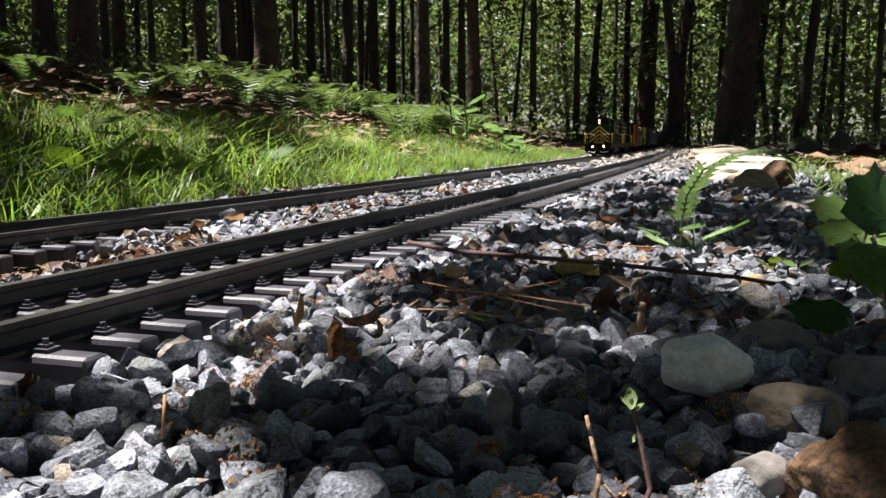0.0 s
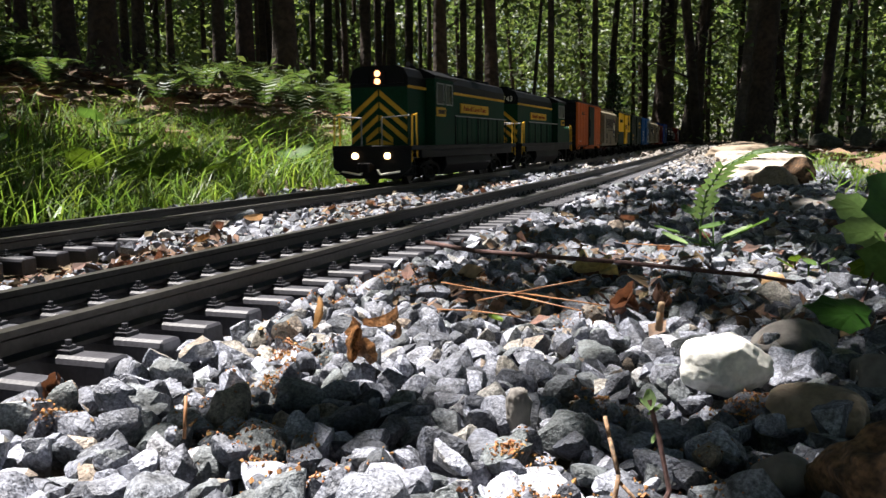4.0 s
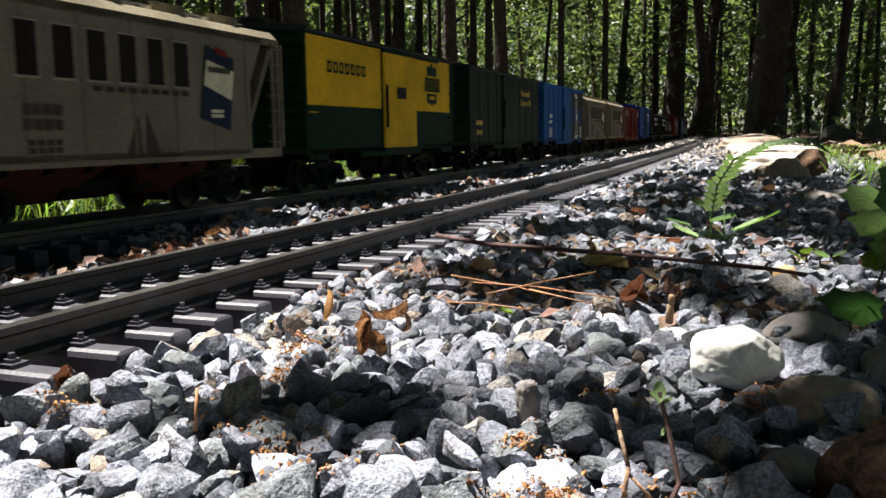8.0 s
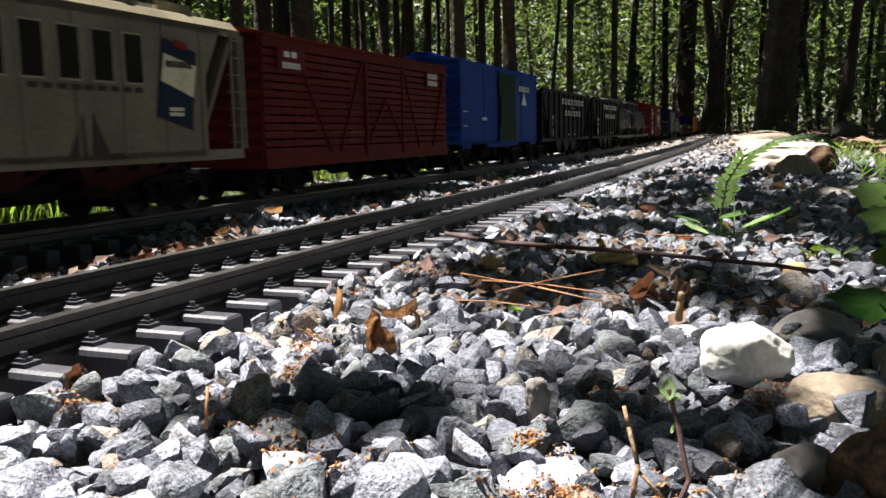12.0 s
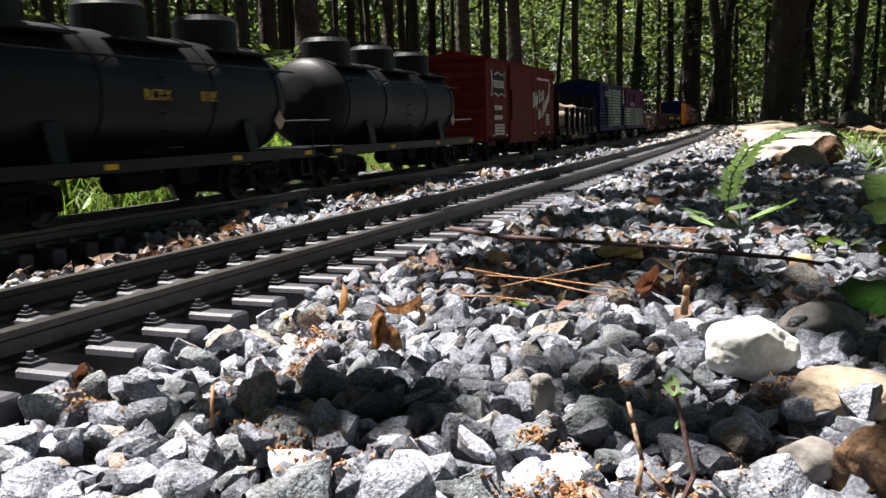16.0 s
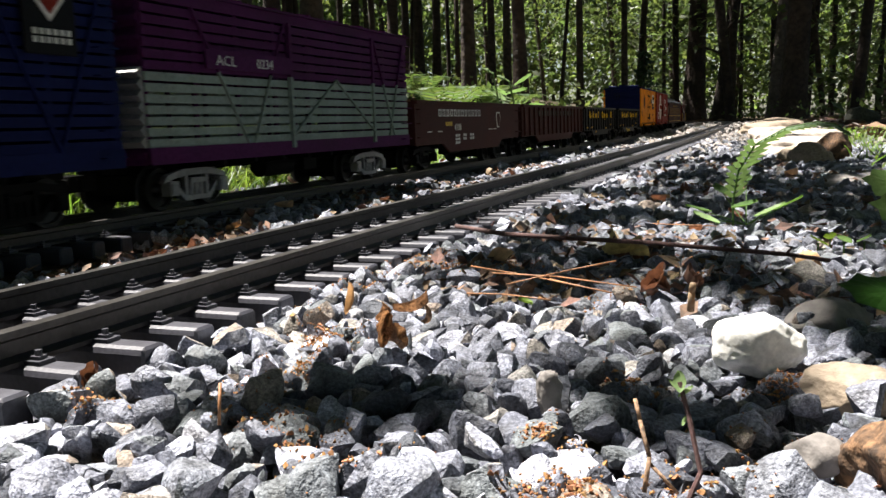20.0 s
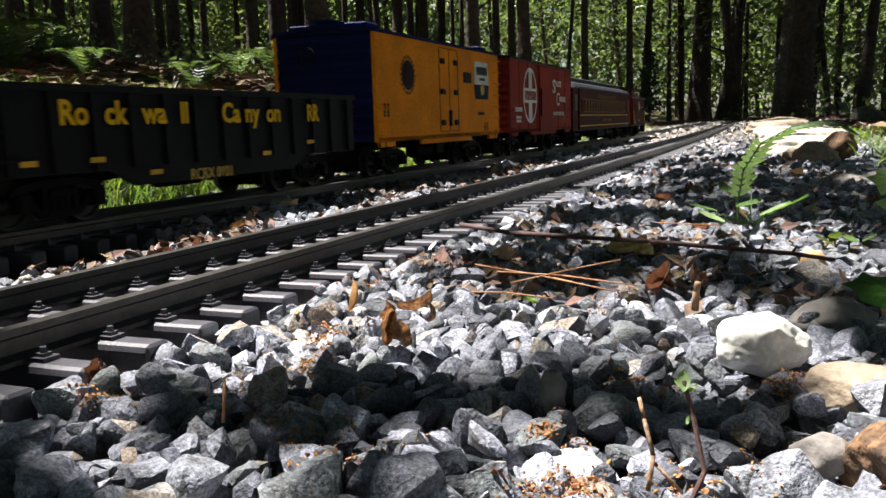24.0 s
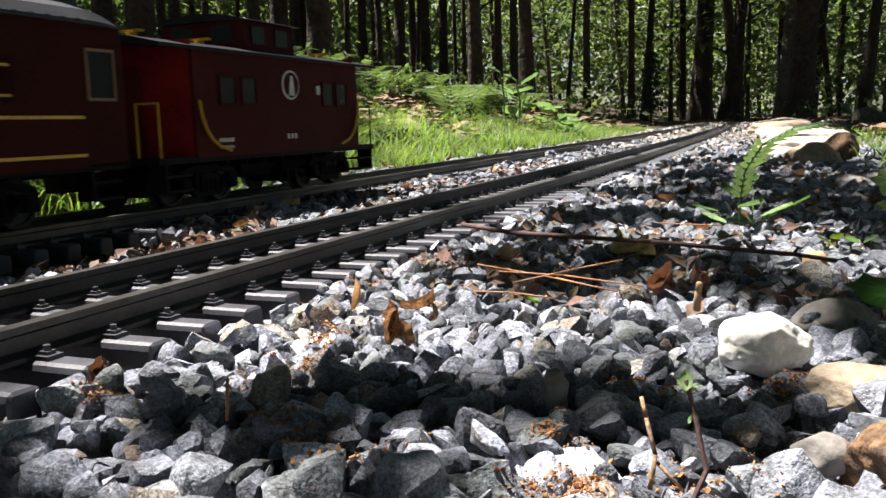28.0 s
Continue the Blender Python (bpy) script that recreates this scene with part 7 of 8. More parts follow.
# ---- passenger coach ----
c = car("passenger_coach", "dark tuscan red passenger coach with yellow lines", 12.805, 13.445, "passenger car")
h = 0.32
for sx in (-1, 1):
    x0, x1 = sorted((sx * 0.0475, sx * 0.0500))
    s = Shape().box(x0, x1, -h + 0.045, h - 0.033, 0.030, 0.0625).box(x0, x1, -h + 0.045, h - 0.033, 0.0845, 0.103)
    pitch = 0.0268
    n = 18
    for k in range(n + 1):
        y = -0.2575 + 0.0135 + pitch * (k - 0.5) + 0.013
        s.box(x0, x1, y - 0.0055, y + 0.0055, 0.0625, 0.0845)
    s.box(x0, x1, -h + 0.045, -0.2555, 0.0625, 0.0845).box(x0, x1, 0.2365, h - 0.033, 0.0625, 0.0845)
    part("side", s, TUSCAN, c)
    for k in range(n):
        y = -0.2575 + 0.0135 + pitch * k + 0.013
        w_ = kept("coach_window", lambda: mesh_of("window", Shape().box(-0.0004, 0.0004, -0.008, 0.008, 0.0625, 0.0845), WINDOW))
        win = use("window", w_, c, pose(sx * 0.0478, y, 0))
        fr = kept("coach_frame", lambda: mesh_of("window_frame", Shape().box(-0.0008, 0.0010, -0.0088, 0.0088, 0.0615, 0.0628).box(-0.0008, 0.0010, -0.0088, -0.0078, 0.0615, 0.085).box(-0.0008, 0.0010, 0.0078, 0.0088, 0.0615, 0.085).box(-0.0008, 0.0010, -0.0088, 0.0088, 0.0840, 0.0853), FRAME_TAN))
        use("window_frame", fr, win, pose(sx * 0.0025, 0, 0))
        st = kept("coach_dash", lambda: mesh_of("yellow_dash", Shape().box(-0.0002, 0.0003, -0.0038, 0.0038, 0.0655, 0.0668).box(-0.0002, 0.0003, -0.0038, 0.0038, 0.0795, 0.0808), GOLD))
        use("yellow_dash", st, c, pose(sx * 0.0502, y + pitch / 2, 0))
    for z in (0.0552, 0.0358):
        part("yellow_line", Shape().box(*sorted((sx * 0.0500, sx * 0.0505)), -h + 0.05, h - 0.034, z, z + 0.0016), GOLD, c)
    for sy in (-1, 1):
        y0, y1 = sorted((sy * (h - (0.044 if sy < 0 else 0.0325)), sy * (h - 0.004)))
        vs = Shape().box(*sorted((sx * 0.0455, sx * 0.0475)), y0, y1, 0.030, 0.103)
        part("vestibule_door", vs, TUSCAN, c)
        ym = (y0 + y1) / 2
        part("vestibule_window", Shape().box(*sorted((sx * 0.0475, sx * 0.0482)), ym - 0.009, ym + 0.009, 0.066, 0.090), GLASS_DARK, c)
        fr = Shape()
        for a_, b_, za, zb in ((ym - 0.010, ym - 0.009, 0.065, 0.091), (ym + 0.009, ym + 0.010, 0.065, 0.091), (ym - 0.010, ym + 0.010, 0.0645, 0.066), (ym - 0.010, ym + 0.010, 0.090, 0.0915)):
            fr.box(*sorted((sx * 0.0475, sx * 0.0490)), a_, b_, za, zb)
        part("vestibule_frame", fr, FRAME_TAN, c)
        part("steps", Shape().box(*sorted((sx * 0.036, sx * 0.048)), y0 + 0.004, y1 - 0.004, 0.012, 0.0135).box(*sorted((sx * 0.036, sx * 0.048)), y0 + 0.004, y1 - 0.004, 0.021, 0.0225).box(*sorted((sx * 0.036, sx * 0.048)), y0 + 0.003, y0 + 0.005, 0.012, 0.030), BLACK, c)
part("floor", Shape().box(-0.0475, 0.0475, -h, h, 0.028, 0.032), BLACK, c)
for sy in (-1, 1):
    part("end", Shape().box(-0.0475, 0.0475, *sorted((sy * (h - 0.004), sy * (h - 0.001))), 0.028, 0.104), TUSCAN, c)
    part("gangway", Shape().box(-0.018, 0.018, *sorted((sy * (h - 0.001), sy * (h + 0.008))), 0.034, 0.096), BLACK, c)
rp = [(-0.0525, 0.103), (0.0525, 0.103), (0.0525, 0.105), (0.047, 0.111), (0.034, 0.1155), (0.027, 0.117), (0.027, 0.124), (0.016, 0.1275), (0, 0.1285), (-0.016, 0.1275), (-0.027, 0.124), (-0.027, 0.117), (-0.034, 0.1155), (-0.047, 0.111), (-0.0525, 0.105)]
part("roof", Shape().prism(rp, -h + 0.030, h - 0.030, "y"), COACH_ROOF, c)
for sy in (-1, 1):
    s = Shape()
    k = len(rp)
    vs = []
    m = 6
    for i in range(m + 1):
        u = i / m
        for x, z in rp:
            vs.append((x * (1 - 0.10 * u * u), sy * (h - 0.030 + 0.032 * u), 0.103 + (z - 0.103) * (1 - 0.75 * u ** 2.2)))
    s.add(vs, [(i * k + j, i * k + (j + 1) % k, (i + 1) * k + (j + 1) % k, (i + 1) * k + j) for i in range(m) for j in range(k)] + [tuple(range(m * k, m * k + k))])
    part("roof_end", s, COACH_ROOF, c)
rv = Shape()
for k in range(60):
    y = -h + 0.035 + k * (2 * h - 0.07) / 59
    for sx in (-1, 1):
        rv.box(*sorted((sx * 0.0518, sx * 0.0529)), y - 0.001, y + 0.001, 0.1035, 0.1055)
part("roof_rivets", rv, COACH_ROOF, c)["kind"] = "stuff"
for k in range(16):
    y = -0.24 + k * 0.032
    part("clerestory_window", Shape().box(0.0268, 0.0274, y - 0.011, y + 0.011, 0.1182, 0.1228), GLASS_DARK, c)
bars(c, -0.1005, 0.1155, 0.0885, 0.0958, 12, DULL_GOLD, 0.0501, fill=0.42, hollow=0.0011)
bars(c, -0.0445, -0.0025, 0.0435, 0.0485, 9, DULL_GOLD, 0.0501, fill=0.35)
bars(c, 0.0175, 0.0575, 0.0435, 0.0485, 8, DULL_GOLD, 0.0501, fill=0.35)
seats = Shape()
for k in range(17):
    y = -0.225 + k * 0.0268
    seats.box(-0.044, -0.012, y, y + 0.004, 0.040, 0.070).box(0.012, 0.044, y, y + 0.004, 0.040, 0.070)
part("seat_row", seats, BLACK, c)
part("equipment_box", Shape().box(-0.042, 0.042, -0.06, 0.02, 0.014, 0.028).box(-0.04, 0.04, 0.05, 0.11, 0.016, 0.028), IRON, c)
underframe(c, h, 0.028, 0.044, 0.085)

# ---- caboose ----
c = car("caboose", "red caboose with shade-darkened sides and cupola, lit ends, yellow handrails", 13.470, 13.752, "caboose")
h, b0, b1 = 0.141, -0.108, 0.108
for sx in (-1, 1):
    x0, x1 = sorted((sx * 0.0470, sx * 0.0495))
    # side painted in the shaded tone of the caboose red
    part("side", Shape().box(x0, x1, b0, b1, 0.031, 0.098), SHADED_CABOOSE_RED, c)
    for y in (-0.074, -0.050, 0.058, 0.080):
        w_ = part("window", Shape().box(*sorted((sx * 0.0495, sx * 0.0500)), y - 0.008, y + 0.008, 0.065, 0.081), GLASS_DARK, c)
        fr = Shape()
        for a_, b_, za, zb in ((y - 0.0095, y - 0.008, 0.064, 0.0825), (y + 0.008, y + 0.0095, 0.064, 0.0825), (y - 0.0095, y + 0.0095, 0.0635, 0.065), (y - 0.0095, y + 0.0095, 0.081, 0.0825)):
            fr.box(*sorted((sx * 0.0495, sx * 0.0508)), a_, b_, za, zb)
        part("window_frame", fr, SHADED_CABOOSE_RED, w_)
    for sy in (-1, 1):
        pts = [(sx * 0.0515, sy * 0.106, 0.066)] + [(sx * 0.0515, sy * (0.106 - 0.022 * (1 - math.cos(u * math.pi / 2)) - 0.004 * u), 0.066 - 0.030 * math.sin(u * math.pi / 2)) for u in (0.2, 0.4, 0.6, 0.8, 1.0)] + [(sx * 0.0515, sy * 0.076, 0.0345)]
        part("handrail", Shape().bar(pts, 0.0011, 5), STRIPE, c)
        part("end_post", Shape().bar([(sx * 0.046, sy * 0.138, 0.030), (sx * 0.046, sy * 0.138, 0.064), (sx * 0.030, sy * 0.138, 0.064), (sx * 0.030, sy * 0.138, 0.030)], 0.0007, 5), STRIPE if sy < 0 else BLACK, c)
        part("platform_steps", Shape().box(*sorted((sx * 0.034, sx * 0.0475)), *sorted((sy * 0.112, sy * 0.136)), 0.011, 0.0125).box(*sorted((sx * 0.034, sx * 0.0475)), *sorted((sy * 0.112, sy * 0.136)), 0.020, 0.0215).box(*sorted((sx * 0.034, sx * 0.0475)), *sorted((sy * 0.135, sy * 0.1365)), 0.011, 0.030), BLACK, c)
for sy, yy in ((-1, b0), (1, b1)):
    # ends painted in the lit tone of the caboose red
    part("end", Shape().box(-0.047, 0.047, *sorted((yy, yy - sy * 0.003)), 0.031, 0.103), LIT_CABOOSE_RED, c)
    part("end_door", Shape().box(-0.010, 0.010, *sorted((yy, yy + sy * 0.0014)), 0.034, 0.088), MAROON, c)
    part("platform", Shape().box(-0.047, 0.047, *sorted((yy, sy * h)), 0.028, 0.032), BLACK, c)
    s = rungs(0.014, 0.036, 0.100, 6)
    for w2 in (-0.007, 0.007):
        s.box(0.003, 0.0042, w2 - 0.0006, w2 + 0.0006, 0.032, 0.104)
    part("end_ladder", s, MAROON, c, at=pose(-0.026, sy * 0.132, 0, 0, 0, 90 * sy))
roof = [(-0.0525, 0.0985), (-0.030, 0.1035), (0, 0.1055), (0.030, 0.1035), (0.0525, 0.0985), (0.0525, 0.0965), (0, 0.102), (-0.0525, 0.0965)]
part("roof", Shape().prism(roof, -h, h, "y"), ROOF_BLACK, c)
part("floor", Shape().box(-0.047, 0.047, b0, b1, 0.028, 0.032), BLACK, c)
cup = Shape().prism([(-0.036, 0.100), (0.036, 0.100), (0.034, 0.1235), (-0.034, 0.1235)], -0.030, 0.034, "y")
# cupola in the shaded tone, since it stands unlit
cu = part("cupola", cup, SHADED_CABOOSE_RED, c)
part("cupola_roof", Shape().prism([(-0.040, 0.1225), (0.040, 0.1225), (0.020, 0.1270), (0, 0.1282), (-0.020, 0.1270)], -0.035, 0.039, "y"), ROOF_BLACK, c)
for y in (-0.014, 0.016):
    for sx in (-1, 1):
        part("cupola_window", Shape().box(*sorted((sx * 0.0355, sx * 0.0362)), y - 0.008, y + 0.008, 0.107, 0.119), GLASS_DARK, cu)
for x in (-0.017, 0.017):
    part("cupola_window", Shape().box(x - 0.009, x + 0.009, -0.0306, -0.030, 0.108, 0.120), GLASS_DARK, cu)
for y in (-0.125, -0.06, 0.10):
    part("roof_lamp", Shape().tube((0.020, y, 0.101), (0.020, y, 0.107), 0.003, n=8).box(0.012, 0.028, y - 0.002, y + 0.002, 0.107, 0.1085), STRIPE, c)
part("smoke_pipe", Shape().tube((-0.02, 0.07, 0.100), (-0.02, 0.07, 0.118), 0.003, n=10).tube((-0.02, 0.07, 0.118), (-0.02, 0.07, 0.121), 0.0055, 0.001, 10), BLACK, c)
x = 0.0497
plate(c, "round_emblem", disc(0.003, 0.0785, 0.0115, 0.0105), WHITE, x, label="round white emblem")
plate(c, "emblem_field", disc(0.003, 0.0785, 0.0100, 0.0090), SHADED_CABOOSE_RED, x + 0.0007, 0.0003)
plate(c, "emblem_figure", [(-0.001, 0.071), (0.007, 0.071), (0.0045, 0.085), (0.0015, 0.085)], WHITE, x + 0.0011, 0.0003)
part("small_placard", Shape().box(0, 0.0008, 0.040, 0.0445, 0.0725, 0.079), WHITE, c, at=pose(x, 0, 0))
bars(c, -0.086, -0.070, 0.0395, 0.043, 4, WHITE, x)
bars(c, -0.086, -0.070, 0.0355, 0.038, 5, WHITE, x, fill=0.5)
bars(c, -0.005, 0.010, 0.0395, 0.0445, 3, WHITE, x, fill=0.5)
underframe(c, h, 0.028, 0.042, 0.060)

# ---- rocks, leaves and small things on the bed ----
def boulder(name, label, x, y, z, size, material, seed, turn=0.0, planes=13, sub=4, rough=0.04, group="", block=2.0):
    """A worn field stone: a ball cut by planes, with its own lumps."""
    r = np.random.default_rng(seed)
    bm = bmesh.new()
    bmesh.ops.create_icosphere(bm, subdivisions=sub, radius=1)
    nrm = r.normal(size=(planes, 3))
    nrm /= np.linalg.norm(nrm, axis=1)[:, None]
    d = r.uniform(0.62, 0.92, planes) * (1.22 if block > 2 else 1)
    for v in bm.verts:
        p = np.array(v.co)
        dot = nrm @ p
        base = float((np.abs(p) ** block).sum() ** (-1 / block))
        q = min([base] + [float(di / do) for di, do in zip(d, dot) if do > 0.05])
        q *= 1 + rough * noise.noise(Vector(p * 2.5) + Vector((seed, 0, 0))) + rough * 0.5 * noise.noise(Vector(p * 7))
        v.co = Vector(p * q * np.array(size))
    me = bpy.data.meshes.new(name)
    bm.to_mesh(me)
    bm.free()
    me.materials.append(material)
    me.shade_smooth()
    ob = new(name, me)
    ob.matrix_basis = pose(x, y, z, 0, 0, turn)
    return tagged(ob, label, "stone", group)


boulder("white_stone", "white quartz stone with a tan underside on the gravel", -0.0056, 0.209, 0.0050, (0.0107, 0.0092, 0.0071), WHITE_STONE, 4, 14, 14, 5, 0.05, "", 2.9)
boulder("fieldstone", "pale grey and tan fieldstone half in shade", 0.0135, 0.193, 0.0002, (0.0098, 0.0078, 0.0052), TAN_STONE, 9, -10, 13, 5, 0.05, "", 3.0)
boulder("brown_rock", "rough orange-brown rock at the edge of the gravel", 0.0275, 0.148, -0.004, (0.0215, 0.020, 0.0172), BROWN_STONE, 12, 30, 22, 6, 0.11)
boulder("rounded_stone", "smooth domed grey-brown stone", 0.0058, 0.1510, 0.0012, (0.0052, 0.0044, 0.0038), GREY_ROCK, 15, 15, 5, 4, 0.01)
boulder("tan_pebble", "upright tan pebble among grey gravel", -0.0445, 0.168, 0.0025, (0.0026, 0.0022, 0.0047), GREY_ROCK, 18, 20, 9, 4, 0.2, "", 2.6)
boulder("tan_pebble", "small tan pebble among grey gravel", 0.0075, 0.349, 0.003, (0.0045, 0.004, 0.0042), ORANGE_PEBBLE, 19, 0, 8, 3)
boulder("soil_mound", "low mound of reddish brown soil", 0.058, 0.296, -0.010, (0.030, 0.045, 0.018), RED_SOIL, 22, 0, 20, 5, 0.10)
boulder("fieldstone", "greenish grey stone in the shade", 0.012, 0.262, -0.002, (0.014, 0.010, 0.008), GREY_ROCK, 24, 40)
boulder("fieldstone", "dark stone in the shade of leaves", 0.034, 0.232, -0.003, (0.017, 0.014, 0.010), GREY_ROCK, 25, 70)
EDGE = "stones along the edge of the bed"
for k, (x, y, z, sx, sy, sz, m, t) in enumerate((
        (0.012, 1.17, 0.004, 0.026, 0.040, 0.013, TAN_STONE, 20), (0.022, 1.10, 0.006, 0.022, 0.026, 0.018, TAN_STONE, 50), (0.046, 1.14, 0.012, 0.022, 0.030, 0.022, BROWN_STONE, 10),
        # these three are paler to put the sunlit spot into their colour
        (-0.005, 1.42, 0.006, 0.060, 0.070, 0.020, SUNLIT_PALE_STONE, 5), (0.012, 1.75, 0.008, 0.06, 0.08, 0.026, SUNLIT_PALE_STONE, 80), (-0.03, 2.2, 0.006, 0.07, 0.09, 0.024, SUNLIT_PALE_STONE, 33),
        (0.042, 0.78, -0.004, 0.024, 0.045, 0.012, GREY_ROCK, -12), (0.078, 0.86, -0.006, 0.030, 0.035, 0.012, GREY_ROCK, 15),
        (-0.05, 2.9, 0.01, 0.10, 0.10, 0.03, TAN_STONE, 12), (-0.08, 3.8, 0.01, 0.10, 0.12, 0.035, TAN_STONE, 44))):
    boulder("edge_stone", "flat %s stone bordering the ballast" % ("grey" if m is GREY_ROCK else "pale tan"), x, y, z, (sx, sy, sz), m, 40 + k, t, 20, 4, 0.14, EDGE, 2.6)
for k, (x, y, sx, sz) in enumerate([(0.30 + 0.11 * q + 0.05 * math.sin(q * 7), 4.5 + 0.5 * math.sin(q * 3.3), 0.075 + 0.03 * math.sin(q * 5.1), 0.06 + 0.02 * math.sin(q * 2.3)) for q in range(13)]):
    boulder("boulder", "dark mossy boulder at the wood's edge", x, y, float(ground_z(x, y)) + sz * 0.5, (sx, sx * 0.8, sz), MOSSY_ROCK, 60 + k, k * 40, 16, 4, 0.12, block=2.6, group="boulders at the wood's edge")


def leaf_sheet(length, width, curl, cup, lobes=0.0, teeth=0, rows=10, cols=6, seed=0):
    """A leaf blade as a bent grid with a tapering outline."""
    r = random.Random(seed)
    s = Shape()
    vs = []
    for i in range(rows + 1):
        u = i / rows
        w = width / 2 * (math.sin(math.pi * min(0.985, 0.03 + u * 0.95)) ** 0.8) * (1 + lobes * math.sin(u * 16) + (0.06 * (i % 2) if teeth else 0))
        for j in range(cols + 1):
            v = j / cols * 2 - 1
            x, y = v * w, (u - 0.5) * length
            a = curl * (u - 0.3)
            z = length * 0.5 * (1 - math.cos(a)) * (1 if curl > 0 else -1) + cup * width * v * v * (0.6 + 0.6 * u) + r.uniform(-0.02, 0.02) * width
            vs.append((x, y * math.cos(a * 0.55), z))
    k = cols + 1
    s.add(vs, [(i * k + j, i * k + j + 1, (i + 1) * k + j + 1, (i + 1) * k + j) for i in range(rows) for j in range(cols)])
    return s


def dead_leaf(label, x, y, z, length, width, curl, cup, rx, ry, rz, material, seed, name="fallen_leaf"):
    ob = part(name, leaf_sheet(length, width, curl, cup, 0.06, 0, 10, 6, seed), material, smooth=True)
    ob.matrix_basis = pose(x, y, z, rx, ry, rz)
    tagged(ob, label, "leaf", "fallen leaves on the gravel")
    return ob


YELLOW_LEAF = mat("yellow_leaf", (0.50, 0.41, 0.18), 0.6, vary=0.3, scale=150, fine=700, bump=0.2, through_light=0.2, glow_tint=(1.4, 1.3, 0.8))
LIME_LEAF = mat("lime_leaf", (0.12, 0.19, 0.032), 0.6, spec=0.12, vary=0.25, scale=150, fine=700, bump=0.1, through_light=0.25, glow_tint=(1.6, 1.6, 0.7))
CURLED_LEAF = mat("curled_dry_leaf", (0.40, 0.25, 0.15), 0.8, vary=0.7, scale=300, fine=1200, bump=0.6, through_light=0.2, glow_tint=PALE_GLOW)


def crumpled(label, x, y, bits, material):
    """A dry leaf rolled and torn into curled flaps: place, length, width, curl, cup and turn of each."""
    s = Shape()
    for k, (dx, dy, dz, ln, w, curl, cup, rx, ry, rz) in enumerate(bits):
        b = leaf_sheet(ln, w, curl, cup, 0.18, 0, 12, 6, 400 + k)
        m = pose(x + dx, y + dy, dz, rx, ry, rz)
        s.add([m @ Vector(p) for p in b.v], b.f)
    return tagged(part("fallen_leaf", s, material, smooth=True), label, "leaf", "fallen leaves on the gravel")


crumpled("curled brown dry leaf standing on the gravel", -0.0965, 0.2005,
         ((0, 0, 0.0050, 0.0100, 0.0042, 1.4, 1.6, 70, 14, 15), (0.0016, -0.001, 0.0030, 0.0075, 0.0034, -1.2, 1.5, 58, -24, 80), (0.0005, 0, 0.0085, 0.0060, 0.0026, 1.8, 1.2, 40, 30, -60),
          (0.0066, 0.002, 0.0098, 0.0110, 0.0017, 1.5, 1.8, 2, 14, -84), (0.0118, 0.003, 0.0085, 0.0060, 0.0013, 2.6, 1.6, 50, 0, -60), (-0.0010, 0.001, 0.0020, 0.0060, 0.0030, 2.0, 1.4, 20, 40, 120)), CURLED_LEAF)
dead_leaf("thin curled tan leaf", -0.1205, 0.226, 0.0060, 0.010, 0.0024, 2.6, 1.4, 55, 15, 10, TAN_LEAF, 3)
crumpled("pale yellow curled leaf on the gravel", -0.0590, 0.3420,
         ((0, 0, 0.0055, 0.0150, 0.0060, 1.0, 0.7, 8, 18, -78), (-0.0050, 0.001, 0.0065, 0.0085, 0.0050, 1.6, 0.9, 24, -16, -60), (0.0055, -0.001, 0.0050, 0.0080, 0.0055, -0.9, 0.6, 4, 26, -95)), YELLOW_LEAF)
crumpled("russet curled leaf on the gravel", -0.0400, 0.2800,
         ((0, 0, 0.0035, 0.0095, 0.0045, 1.8, 1.3, 18, 30, -40), (0.0030, 0.001, 0.0040, 0.0075, 0.0035, -1.4, 1.2, 30, -30, 40), (-0.0025, 0, 0.0030, 0.0065, 0.0036, 1.6, 1.3, 50, 10, 100)), RUSSET)
crumpled("russet leaf under the twig", -0.0300, 0.2900,
         ((0, 0, 0.0035, 0.0070, 0.0036, 1.6, 1.2, 14, 20, 60), (0.0020, 0.001, 0.0035, 0.0055, 0.0030, -1.2, 1.2, 40, -20, 130)), RUSSET)
dead_leaf("small lime green leaf", -0.0680, 0.2310, 0.0075, 0.0045, 0.003, 0.5, 0.4, 10, 5, 80, LIME_LEAF, 7)
crumpled("reddish brown leaf against a tie", -0.1490, 0.1500,
         ((0, 0, 0.0020, 0.0060, 0.0040, 1.2, 0.9, 50, 20, 30), (0.0015, -0.001, 0.0010, 0.0050, 0.0034, -1.0, 0.8, 30, -25, 100)), RUSSET)
rl = random.Random(31)
leaf_meshes = [mesh_of("fallen_leaf", leaf_sheet(0.009 + 0.003 * (k % 3), 0.0045 + 0.0015 * (k % 2), 0.4 + 0.3 * (k % 4), 0.3 + 0.25 * (k % 3), 0.06, 0, 8, 4, 50 + k), (DRY_LEAF, RUSSET, DRY_LEAF, RUSSET, DRY_LEAF, TAN_LEAF, DRY_LEAF, DRY_LEAF, RUSSET)[k], smooth=True) for k in range(9)]
